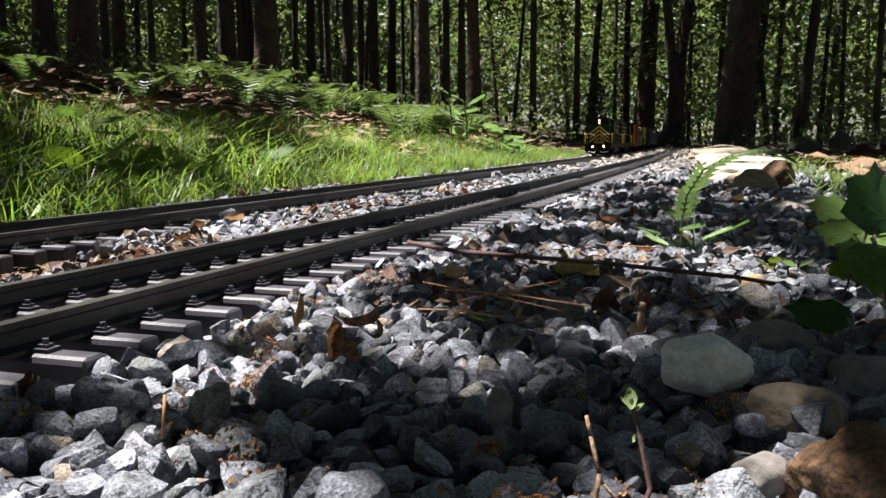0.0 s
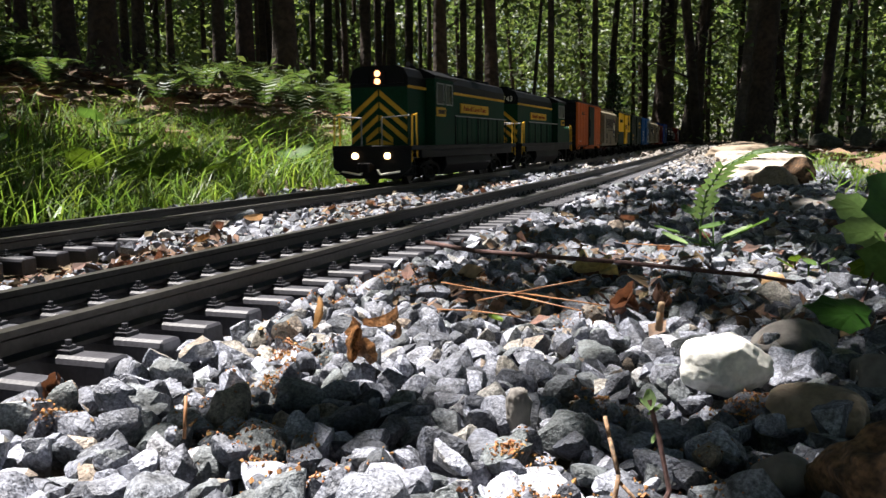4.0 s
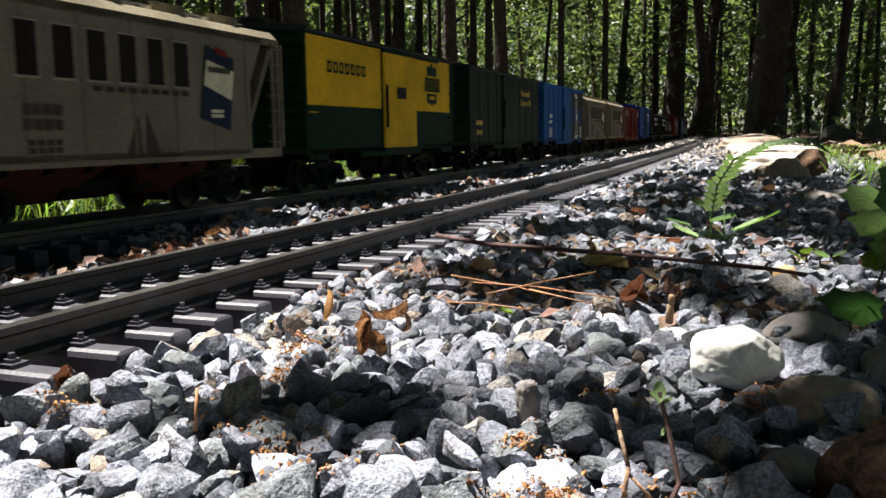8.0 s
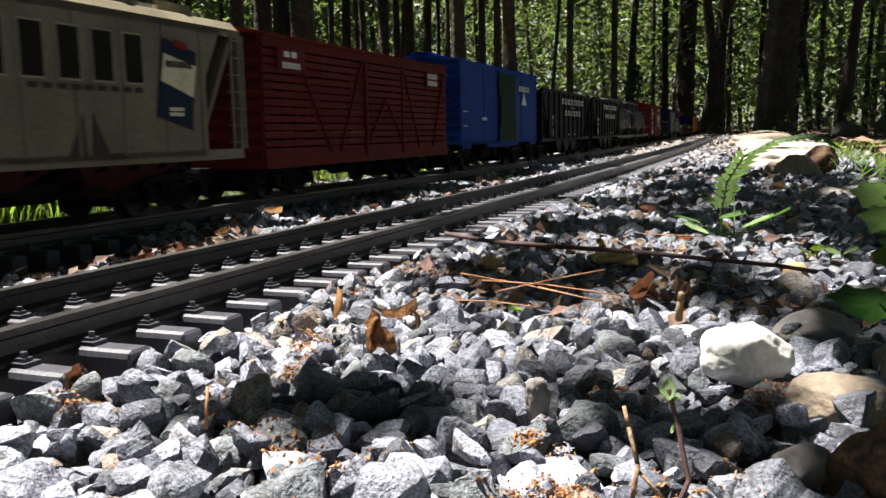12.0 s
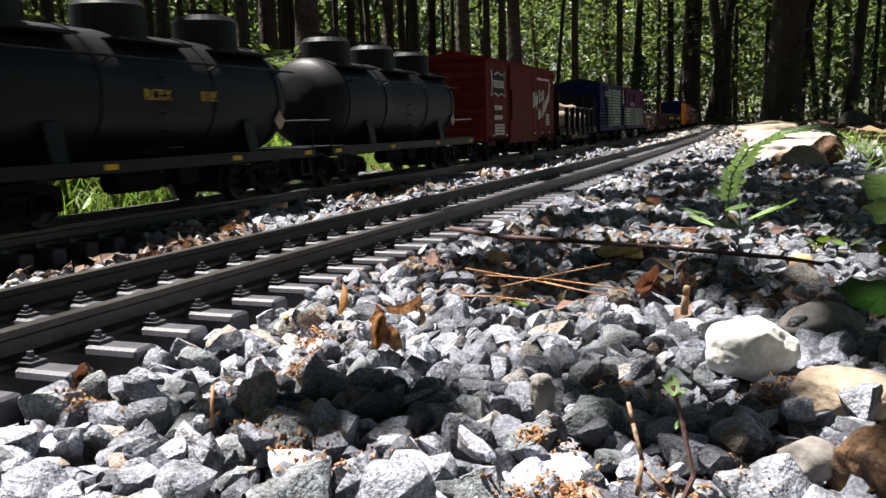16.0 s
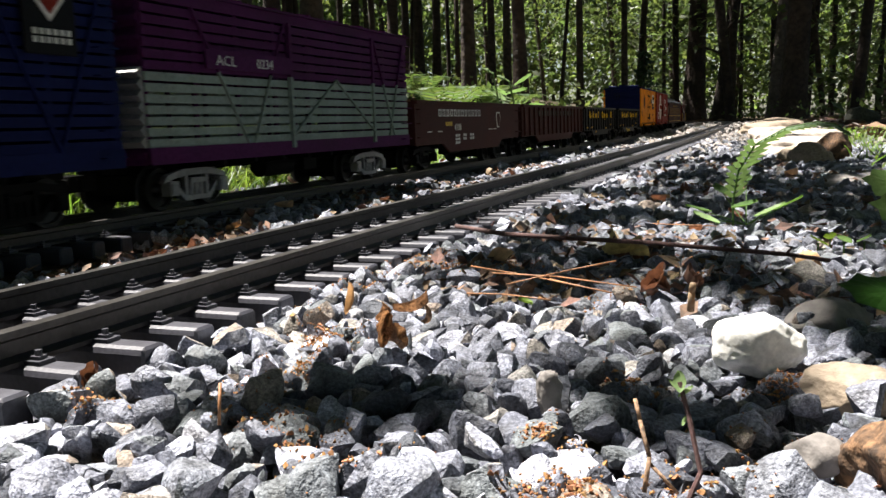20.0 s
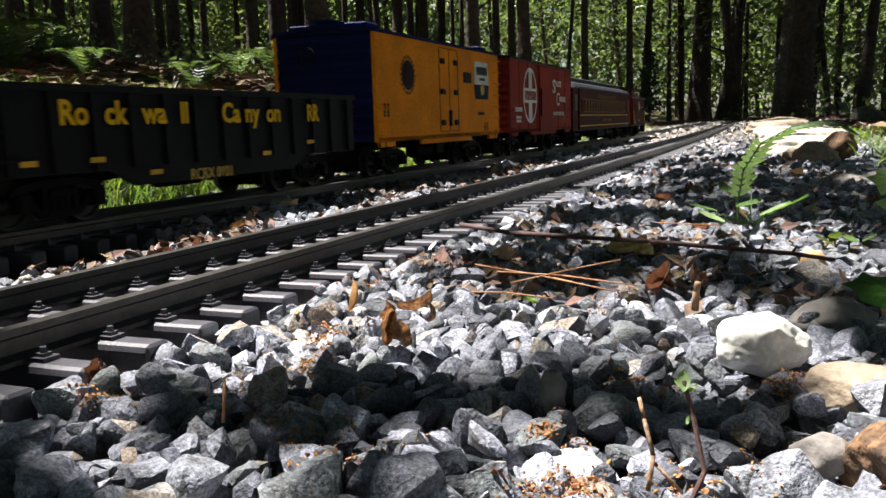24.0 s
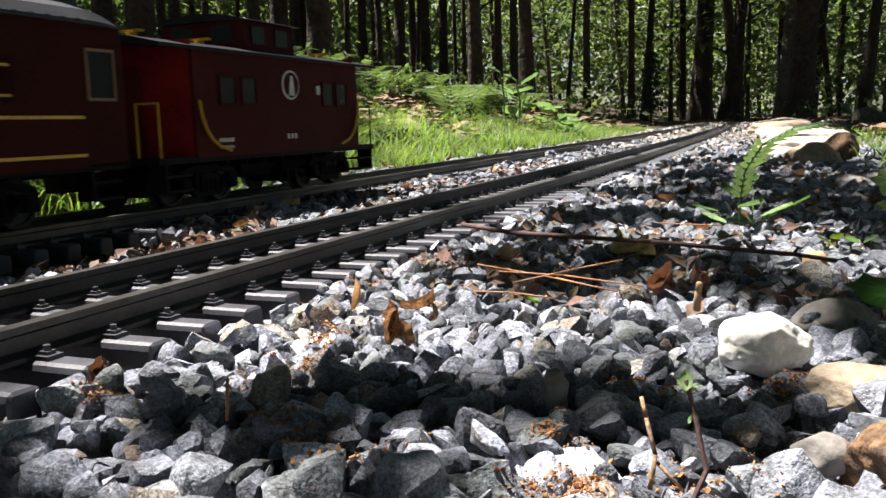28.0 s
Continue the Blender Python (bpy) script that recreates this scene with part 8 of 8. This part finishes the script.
for k in range(130):
    y = 0.33 + 2.0 * rl.random() ** 1.6
    zone = rl.random()
    lat = rl.gauss(0.294, 0.03) if zone < 0.35 else rl.uniform(-0.06 - 0.02 * y, 0.135) if zone < 0.9 else rl.gauss(0.47, 0.03)
    me = leaf_meshes[rl.randrange(9)]
    ob = new("fallen_leaf", me)
    ob.matrix_basis = pose(-lat - 0.009 * y * y, y, bed_top(-lat - 0.009 * y * y, y) + 0.0015, rl.gauss(0, 25), rl.gauss(0, 25), rl.uniform(0, 360)) @ Matrix.Scale(rl.uniform(0.6, 1.25), 4)
    tagged(ob, {"dry_leaf": "dry brown curled leaf", "russet_dry_leaf": "russet dry leaf", "tan_dry_leaf": "tan dry leaf scrap"}[me.materials[0].name] + " lying on the gravel", "leaf", "fallen leaves on the gravel")

# orange catkin crumbs
spots = [(-0.140, 0.141, 0.006, 60), (-0.114, 0.170, 0.008, 70), (-0.224, 0.294, 0.010, 260), (-0.151, 0.297, 0.010, 120), (-0.141, 0.335, 0.018, 240), (-0.032, 0.125, 0.010, 160), (-0.012, 0.13, 0.010, 90), (-0.001, 0.193, 0.006, 80),
         (-0.033, 0.195, 0.004, 60), (-0.10, 0.146, 0.010, 60), (-0.085, 0.137, 0.010, 60), (-0.070, 0.130, 0.010, 50), (-0.120, 0.215, 0.012, 80), (-0.262, 0.345, 0.022, 320), (-0.292, 0.375, 0.028, 420), (-0.300, 0.30, 0.02, 160), (-0.16, 0.25, 0.012, 90),
         (-0.06, 0.29, 0.02, 120), (-0.03, 0.34, 0.02, 120), (-0.21, 0.52, 0.012, 140), (-0.205, 0.75, 0.012, 120), (-0.30, 0.60, 0.03, 200), (-0.32, 0.85, 0.03, 200), (-0.05, 0.45, 0.03, 160), (-0.12, 0.50, 0.03, 160), (0.024, 0.150, 0.012, 160), (0.0, 0.155, 0.01, 60), (-0.18, 0.36, 0.02, 80)]
ro = np.random.default_rng(77)
spots += [(-0.141, 0.345, 0.008, 130), (-0.113, 0.312, 0.009, 150), (-0.108, 0.345, 0.010, 130), (-0.128, 0.330, 0.006, 80), (-0.126, 0.215, 0.006, 90), (-0.110, 0.180, 0.006, 70), (-0.141, 0.318, 0.007, 90), (-0.142, 0.272, 0.007, 90), (-0.098, 0.330, 0.012, 120), (-0.040, 0.150, 0.005, 60), (-0.026, 0.188, 0.005, 60)]
pl = np.concatenate([np.stack([ro.normal(x, r * 0.55, 3 * n), ro.normal(y, r * 0.55, 3 * n), ro.uniform(0.0025, 0.0075, 3 * n) - (0.005 if -0.25 < x < -0.19 else 0)], 1) for x, y, r, n in spots])
pl[:, 2] = [bed_top(x, y) + 0.0003 for x, y, z in pl]
tagged(scatter("catkin_crumbs", pl, np.exp(ro.normal(math.log(0.00032), 0.45, len(pl))).clip(0.00014, 0.0009), LOW, ro, ORANGE_BITS, 2.0), "orange-brown catkin crumbs strewn over the gravel", "litter", kind="stuff")

# brown leaf flakes and crumbs caught between the stones
FLAKE = mat("leaf_flake", (0.15, 0.088, 0.052), 0.8, vary=0.45, scale=200, fine=900, bump=0.3, island=0.5)
n = 18000
y = 0.27 + 2.4 * ro.uniform(0, 1, n) ** 1.5
lane = ro.uniform(0, 1, n)
lat = np.where(lane < 0.40, ro.normal(0.294, 0.028, n), np.where(lane < 0.50, ro.normal(0.475, 0.03, n), np.where(lane < 0.58, ro.normal(NEAR, 0.02, n), ro.uniform(-0.10, 0.14, n))))
x = -lat - swing(y)
k = (wobble(x, y, 14, 3.0) + ro.normal(0, 0.5, n) > 0.15) & (x < 0.2 * y)
x, y = x[k], y[k]
z = np.array([bed_top(a, b) for a, b in zip(x, y)]) + 0.0008
tagged(leaf_cloud("leaf_crumbs", np.stack([x, y, z], 1), np.full((len(x), 3), 0.0007), 1, 0.0062, ro, FLAKE, 1.0), "brown leaf crumbs between the ballast stones", "litter", kind="stuff")

# twigs and needles
NEEDLE = mat("pine_needle", (0.34, 0.155, 0.065), 0.6, vary=0.3, scale=200, fine=900, bump=0.1)
TWIG = mat("dark_twig", (0.10, 0.05, 0.045), 0.8, vary=0.4, scale=200, fine=900, bump=0.4)


def rod(name, label, points, r, material, category="twig"):
    s = Shape()
    for k, (a, b) in enumerate(zip(points, points[1:])):
        s.tube(a, b, r * (1 - 0.06 * k), r * (1 - 0.06 * (k + 1)), 7)
    return tagged(part(name, s, material, smooth=True), label, category)


tw = rod("twig", "long dark brown twig lying across the gravel", [(-0.150, 0.392, 0.009), (-0.115, 0.362, 0.0095), (-0.083, 0.342, 0.011), (-0.050, 0.330, 0.0115), (-0.020, 0.323, 0.0105), (0.000, 0.318, 0.0100), (0.0135, 0.313, 0.0090)], 0.0011, TWIG)
for k in range(14):
    x = -0.14 + k * 0.0108
    nub = Shape().tube((x, 0.3175 + (x - 0.009) ** 2 * 2.6 - (x - 0.009) * 0.13, 0.0105), (x + 0.0012, 0.3165 + (x - 0.009) ** 2 * 2.6 - (x - 0.009) * 0.13, 0.0125), 0.0006, 0.0003, 5)
    part("bud", nub, TWIG, tw)
rod("dry_stick", "split tan stick end standing in the gravel", [(-0.0255, 0.2560, 0.002), (-0.0250, 0.2545, 0.008), (-0.0246, 0.2535, 0.0105)], 0.0011, TAN_LEAF)
rod("dry_stick", "bent reddish brown dead stem", [(-0.0190, 0.1280, 0.001), (-0.0185, 0.1300, 0.006), (-0.0205, 0.1335, 0.0105), (-0.0215, 0.1350, 0.0135)], 0.0004, CURLED_LEAF)
rod("dry_stick", "short reddish brown dead stem", [(-0.0185, 0.1300, 0.005), (-0.0140, 0.1290, 0.001)], 0.0003, CURLED_LEAF)
rod("dry_needle", "thin tan needle stuck upright in the gravel", [(-0.0985, 0.1300, 0.003), (-0.0995, 0.1325, 0.0105)], 0.00035, NEEDLE, "needle")
for k, pts in enumerate(([(-0.103, 0.283, 0.0085), (-0.075, 0.262, 0.0095), (-0.046, 0.243, 0.0090)], [(-0.090, 0.268, 0.009), (-0.065, 0.257, 0.0105), (-0.040, 0.250, 0.0095)], [(-0.080, 0.252, 0.0085), (-0.062, 0.262, 0.012), (-0.050, 0.272, 0.0135)],
                         [(-0.068, 0.258, 0.0095), (-0.052, 0.247, 0.009)], [(-0.088, 0.238, 0.008), (-0.075, 0.232, 0.0095), (-0.06, 0.229, 0.009)], [(-0.06, 0.42, 0.008), (-0.03, 0.405, 0.009)], [(-0.235, 0.175, 0.004), (-0.22, 0.165, 0.012)])):
    tagged(rod("pine_needle", "fallen orange-brown pine needle", pts, 0.00024, NEEDLE, "needle"), group="fallen needles")

# ---- green plants at the edge ----
SPRIG = mat("fresh_leaf", (0.085, 0.15, 0.05), 0.6, spec=0.12, vary=0.25, scale=120, fine=600, bump=0.1, through_light=0.3, glow_tint=(1.6, 1.7, 0.8))
PALE_SPRIG = mat("pale_leaf", (0.18, 0.26, 0.11), 0.55, spec=0.2, vary=0.2, scale=120, fine=600, bump=0.1, through_light=0.35, glow_tint=(1.4, 1.6, 1.1))


def leaf_on(plant, length, width, m, material, seed, name="leaf", curl=0.5, cup=0.15, teeth=1):
    ob = part(name, leaf_sheet(length, width, curl, cup, 0.03, teeth, 12, 6, seed), material, plant, smooth=True)
    ob.matrix_basis = m
    return ob


sp = tagged(new("seedling"), "tiny seedling with pale green tip leaf", "plant")
part("stem", Shape().bar([(-0.0130, 0.1235, 0.0), (-0.0105, 0.1260, 0.006), (-0.0125, 0.1285, 0.0135), (-0.0140, 0.1295, 0.0185)], 0.0004, 6), TWIG, sp)
for k, (dx, dz, rz, rx, ln) in enumerate(((0, 0.0185, 10, 55, 0.0034), (0.0010, 0.0170, -60, 30, 0.0028), (-0.0008, 0.0178, 70, 35, 0.0022), (0.0008, 0.0125, -40, 60, 0.0016))):
    leaf_on(sp, ln, ln * 0.55, pose(-0.0140 + dx, 0.1295, dz, rx, 0, rz), PALE_SPRIG, 80 + k)

FROND = mat("frond_leaf", (0.12, 0.18, 0.085), 0.5, vary=0.25, scale=120, fine=600, bump=0.1, through_light=0.3, glow_tint=(1.5, 1.6, 0.9))
# a low plant with one long toothed frond
pf = tagged(new("fern_plant"), "low green plant with a toothed frond over the gravel", "plant")
stem = [(-0.0265, 0.470, 0.0), (-0.0268, 0.471, 0.0145), (-0.0245, 0.470, 0.0295), (-0.0164, 0.466, 0.043), (-0.0018, 0.462, 0.0510), (0.0120, 0.458, 0.0535), (0.0200, 0.456, 0.0520), (0.0265, 0.454, 0.0470)]
part("stem", Shape().bar(stem, 0.0006, 6), SPRIG, pf)
pin = Shape()
n = 34
for k in range(5, n):
    u = (k + 0.5) / n * (len(stem) - 1)
    i = int(u)
    p = Vector(stem[i]).lerp(Vector(stem[i + 1]), u - i)
    d = (Vector(stem[i + 1]) - Vector(stem[i])).normalized()
    ln = 0.0165 * math.sin(math.pi * min(1.0, 0.12 + 0.86 * k / n)) ** 0.8 * (1.15 - 0.5 * k / n)
    for sg in (-1, 1):
        side = (d.cross(Vector((0, 0, 1))).normalized() * sg + d * 0.45 + Vector((0, 0, -0.18))).normalized()
        e = p + side * ln
        w = d * (0.0012 + 0.0009 * k / n)
        m1 = p.lerp(e, 0.5)
        pin.add([p - w * 0.4, p + w * 0.5, m1 + w + Vector((0, 0, 0.0008)), e, m1 - w], [(0, 1, 2, 3, 4)])
part("frond", pin, FROND, pf)
for k, (x, y, z, rx, rz, ln, m) in enumerate(((-0.044, 0.470, 0.010, 10, 80, 0.014, SPRIG), (-0.038, 0.445, 0.008, 15, 60, 0.016, PALE_SPRIG), (-0.020, 0.450, 0.014, 5, -40, 0.018, SPRIG), (-0.008, 0.445, 0.012, 20, -70, 0.016, PALE_SPRIG), (-0.034, 0.490, 0.018, 12, 30, 0.018, SPRIG), (0.000, 0.480, 0.012, 25, -100, 0.016, SPRIG), (-0.022, 0.500, 0.024, 10, 10, 0.015, SPRIG))):
    leaf_on(pf, ln, ln * 0.42, pose(x, y, z, rx, 0, rz), m, 90 + k)
    part("stalk", Shape().bar([(-0.020, 0.470, 0.002), (x, y, z)], 0.00035, 4), SPRIG, pf)
for k, (x, y) in enumerate(((0.012, 0.392), (0.022, 0.396), (0.017, 0.405), (0.03, 0.40))):
    g = tagged(new("seedling"), "small round-leaved green seedling in the gravel", "plant", "seedlings in the gravel")
    part("stem", Shape().tube((x, y, -0.002), (x, y, 0.004), 0.0004, n=5), SPRIG, g)
    leaf_on(g, 0.008, 0.0055, pose(x, y, 0.0048, 24, 12, 80 + k * 50), PALE_SPRIG if k % 2 else LIME_LEAF, 100 + k, teeth=0)

# a maple seedling leaning in from the edge
MAPLE = mat("maple_leaf", (0.05, 0.12, 0.035), 0.45, vary=0.25, scale=60, fine=500, bump=0.15, through_light=0.35, glow_tint=(1.3, 1.5, 0.9))
mp = tagged(new("maple_seedling"), "young maple with broad dark green lobed leaves", "plant")
base = Vector((0.050, 0.325, 0.000))
part("stem", Shape().bar([base, base + Vector((-0.004, 0, 0.020)), base + Vector((-0.010, -0.004, 0.034)), base + Vector((-0.006, -0.02, 0.048))], 0.0007, 6), TWIG, mp)


def maple_leaf(size, seed):
    r = random.Random(seed)
    tips = [(0, 1.0), (0.16, 0.80), (0.27, 0.72), (0.34, 0.72), (0.62, 0.62), (0.60, 0.42), (0.63, 0.28), (0.80, 0.08), (0.56, -0.08), (0.36, -0.26), (0.06, -0.20)]
    out = tips + [(-x, y) for x, y in tips[::-1] if x > 0]
    s = Shape()
    vs = [(0, 0.05, 0)]
    for ring in (0.5, 1.0):
        for x, y in out:
            vs.append((x * ring, 0.05 + (y - 0.05) * ring, -0.10 * ring * ring * abs(x) + 0.03 * r.uniform(-1, 1) * ring))
    k = len(out)
    fs = [(0, 1 + i, 1 + (i + 1) % k) for i in range(k)] + [(1 + i, 1 + k + i, 1 + k + (i + 1) % k, 1 + (i + 1) % k) for i in range(k)]
    return s.add([(x * size, y * size, z * size) for x, y, z in vs], fs)


for k, (x, y, z, rx, ry, rz, sz, m) in enumerate((
        (0.0430, 0.290, 0.0330, 66, 8, 38, 0.0200, MAPLE), (0.0390, 0.272, 0.0245, -62, 8, -20, 0.0150, SPRIG), (0.0265, 0.252, 0.0105, 8, 38, 85, 0.0140, MAPLE), (0.0320, 0.305, 0.0350, 12, 42, 80, 0.0110, PALE_SPRIG),
        (0.0350, 0.296, 0.0285, 8, 40, 88, 0.0120, PALE_SPRIG), (0.0330, 0.288, 0.0200, -50, 0, 10, 0.0080, LIME_LEAF), (0.0480, 0.315, 0.026, 0, 20, 70, 0.014, PALE_SPRIG), (0.055, 0.32, 0.038, 30, 0, -60, 0.018, SPRIG))):
    ob = part("leaf", maple_leaf(sz, 200 + k), m, mp)
    ob.matrix_basis = pose(x, y, z, rx, ry, rz)
    part("stalk", Shape().bar([base + Vector((-0.007, -0.006, 0.030)), (x, y, z)], 0.0004, 4), TWIG, mp)

# sunny grass beyond the edge stones
n = 2600
x, y = gr.uniform(0.065, 0.6, n), gr.uniform(1.0, 2.7, n)
tagged(blades("lawn", x, y, gr.uniform(0.02, 0.045, n), 0.003, GRASS), "short sunlit grass beyond the edge stones", "grass", kind="stuff")


# ferns on the bank
def fern(seed, size):
    r = random.Random(seed)
    f = tagged(new("fern"), "green fern with arching fronds on the bank", "fern", "ferns on the bank")
    for k in range(7):
        a = k * 0.9 + r.uniform(-0.2, 0.2)
        s = Shape()
        pts = []
        for i in range(9):
            u = i / 8
            pts.append(Vector((math.cos(a) * size * 0.85 * u, math.sin(a) * size * 0.85 * u, size * (1.7 * u - 1.15 * u * u))))
        s.bar(pts, size * 0.006, 4)
        for i in range(1, 16):
            u = i / 16 * 8
            q = int(u)
            p = pts[q].lerp(pts[q + 1], u - q)
            d = (pts[q + 1] - pts[q]).normalized()
            ln = size * 0.26 * math.sin(math.pi * min(1, 0.12 + i / 17)) ** 0.7
            for sg in (-1, 1):
                e = p + (d.cross(Vector((0, 0, 1))).normalized() * sg + d * 0.35).normalized() * ln
                w = d * size * 0.028
                s.add([p - w, p + w, p.lerp(e, 0.6) + w * 0.8, e, p.lerp(e, 0.6) - w * 0.8], [(0, 1, 2, 3, 4)])
        part("frond", s, FERN, f)
    return f


kinds = [fern(300 + k, 0.19 + 0.04 * k) for k in range(3)]
rf = random.Random(8)
spots = [(-2.3, 3.0), (-2.0, 3.3), (-1.75, 3.5), (-2.6, 2.7), (-2.9, 2.5)]
while len(spots) < 26:
    b, d = radians(rf.uniform(17, 48)), rf.uniform(2.9, 5.6)
    spots.append((-math.sin(b) * d, math.cos(b) * d))
for k, (x, y) in enumerate(spots):
    m = pose(x, y, float(ground_z(x, y)) - 0.01, 0, 0, rf.uniform(0, 360))
    if k < 3:
        kinds[k].matrix_basis = m
    else:
        copy_thing(kinds[k % 3], m)

# broad-leaved weeds in the grass
def weed(x, y, leaves, size, label, material, tall=0.0):
    w = tagged(new("weed"), label, "plant", "weeds in the grass")
    r = random.Random(int(x * 1000))
    z = float(ground_z(x, y))
    for k in range(leaves):
        a = k * 2.4 + r.uniform(-0.3, 0.3)
        h = size * r.uniform(0.5, 1.2) + tall * (k / leaves)
        e = Vector((x + math.cos(a) * size * 0.7, y + math.sin(a) * size * 0.7, z + h))
        part("stalk", Shape().bar([(x, y, z), e], size * 0.02, 4), material, w)
        ob = part("leaf", leaf_sheet(size, size * 0.75, 0.6, 0.12, 0.03, 1, 8, 4, k), material, w, smooth=True)
        ob.matrix_basis = pose(e.x, e.y, e.z, r.uniform(-10, 35), r.uniform(-15, 15), math.degrees(a) - 90)
    return w


weed(-0.655, 0.755, 4, 0.050, "broad bright green leaves in the grass", LIME_LEAF, 0.015)
weed(-0.605, 0.845, 5, 0.042, "broad bright green leaves in the grass", LIME_LEAF, 0.03)
weed(-0.635, 0.80, 4, 0.036, "broad green leaves in the grass", LIME_LEAF, 0.01)
weed(-0.80, 0.93, 4, 0.040, "broad green leaves in the grass", SPRIG, 0.05)
weed(-0.66, 1.15, 4, 0.040, "broad green leaves in the grass", SPRIG, 0.02)
weed(-0.70, 0.62, 4, 0.034, "broad green leaves in the grass", SPRIG, 0.04)
weed(-0.62, 0.355, 4, 0.028, "pale-leaved weed beside the rail", PALE_SPRIG)
weed(-0.98, 3.15, 9, 0.075, "tall pale weed in full sun beside the track", PALE_SPRIG, 0.13)
weed(-0.80, 3.0, 8, 0.07, "pale weed in full sun beside the track", PALE_SPRIG, 0.06)
weed(-0.72, 2.9, 7, 0.055, "sunlit weed at the end of the grass", PALE_SPRIG, 0.02)
weed(-0.80, 3.1, 6, 0.05, "sunlit weed at the end of the grass", SPRIG, 0.0)
tall = tagged(new("flower_stalk"), "two tall pale stalks with nodding heads", "plant")
for dx, hh in ((0.0, 0.21), (0.06, 0.19)):
    x, y = -1.00 + dx, 3.05
    z = float(ground_z(x, y))
    part("stalk", Shape().bar([(x, y, z), (x + 0.005, y, z + hh * 0.6), (x - 0.01, y, z + hh), (x - 0.045, y, z + hh + 0.02)], 0.0035, 5), PALE_SPRIG, tall)
    part("flower_head", Shape().tube((x - 0.03, y, z + hh + 0.012), (x - 0.055, y, z + hh + 0.022), 0.008, 0.004, 7), PALE_SPRIG, tall)

# dark fir sapling at the far end of the tracks
fir = tagged(new("fir_sapling"), "small dark fir beside the end of the tracks", "tree")
part("trunk", Shape().tube((-1.30, 8.4, 0), (-1.30, 8.4, 0.75), 0.012, 0.004, 7), BARK, fir)
cs = [(-1.30 + 0.0, 8.4, 0.15 + 0.05 * k) for k in range(11)]
fc_ = leaf_cloud("crown", cs, [(0.10 * (1 - k / 13), 0.10 * (1 - k / 13), 0.02) for k in range(11)], 60, 0.035, rt, FIR)
fc_.parent = fir


# ---- movement ----
def motions():
    # offsets of the unseen branches, set by where their shade must fall
    sway = [(0.0, 0.0, 0.0), (0.5, -0.005, 0.01), (1.0, 0.03, 0.0), (1.6, 0.07, 0.0), (2.2, 0.16, -0.02), (2.8, 0.25, -0.03), (3.6, 0.31, -0.06), (6, 0.30, -0.10), (10, 0.30, -0.20), (14, 0.24, -0.26), (18, 0.12, -0.30), (21, 0.02, -0.27), (23, -0.04, -0.20), (24, -0.085, -0.175), (25, -0.08, -0.175), (26.5, -0.08, -0.18), (28, -0.085, -0.18)]
    walk(MOVING_SHADE, [(t, pose(x, y, 0)) for t, x, y in sway])
    stir = [(0, 0.03, 0), (1.5, 0.02, 0), (3, 0.006, 0), (8, 0.004, 0.002), (10, 0.010, 0), (14, 0.022, 0), (18, 0.035, 0), (20, 0.045, 0.004), (22, 0.075, 0.01), (23.5, 0.11, 0.02), (26, 0.10, 0.02), (28, 0.105, 0.02)]
    walk(LATE_SHADE, [(t, pose(x, y, 0)) for t, x, y in stir])
    for ob, mid in TRAIN:
        rows = []
        for i in range(0, 57):
            t = i / 2
            x, y, a = track_point(FAR, mid - travelled(t))
            rows.append((t, Matrix.Translation((x, y, RAIL_Z - 0.0017)) @ Matrix.Rotation(a, 4, "Z")))
        walk(ob, rows)
    times = [i / 30 for i in range(841)]
    gone = [travelled(t) - travelled(0) for t in times]
    for ob, dy, r in WHEELS:
        walk(ob, [(t, Matrix.Translation((0, dy, r)) @ Matrix.Rotation(g / r, 4, "X")) for t, g in zip(times, gone)])


motions()
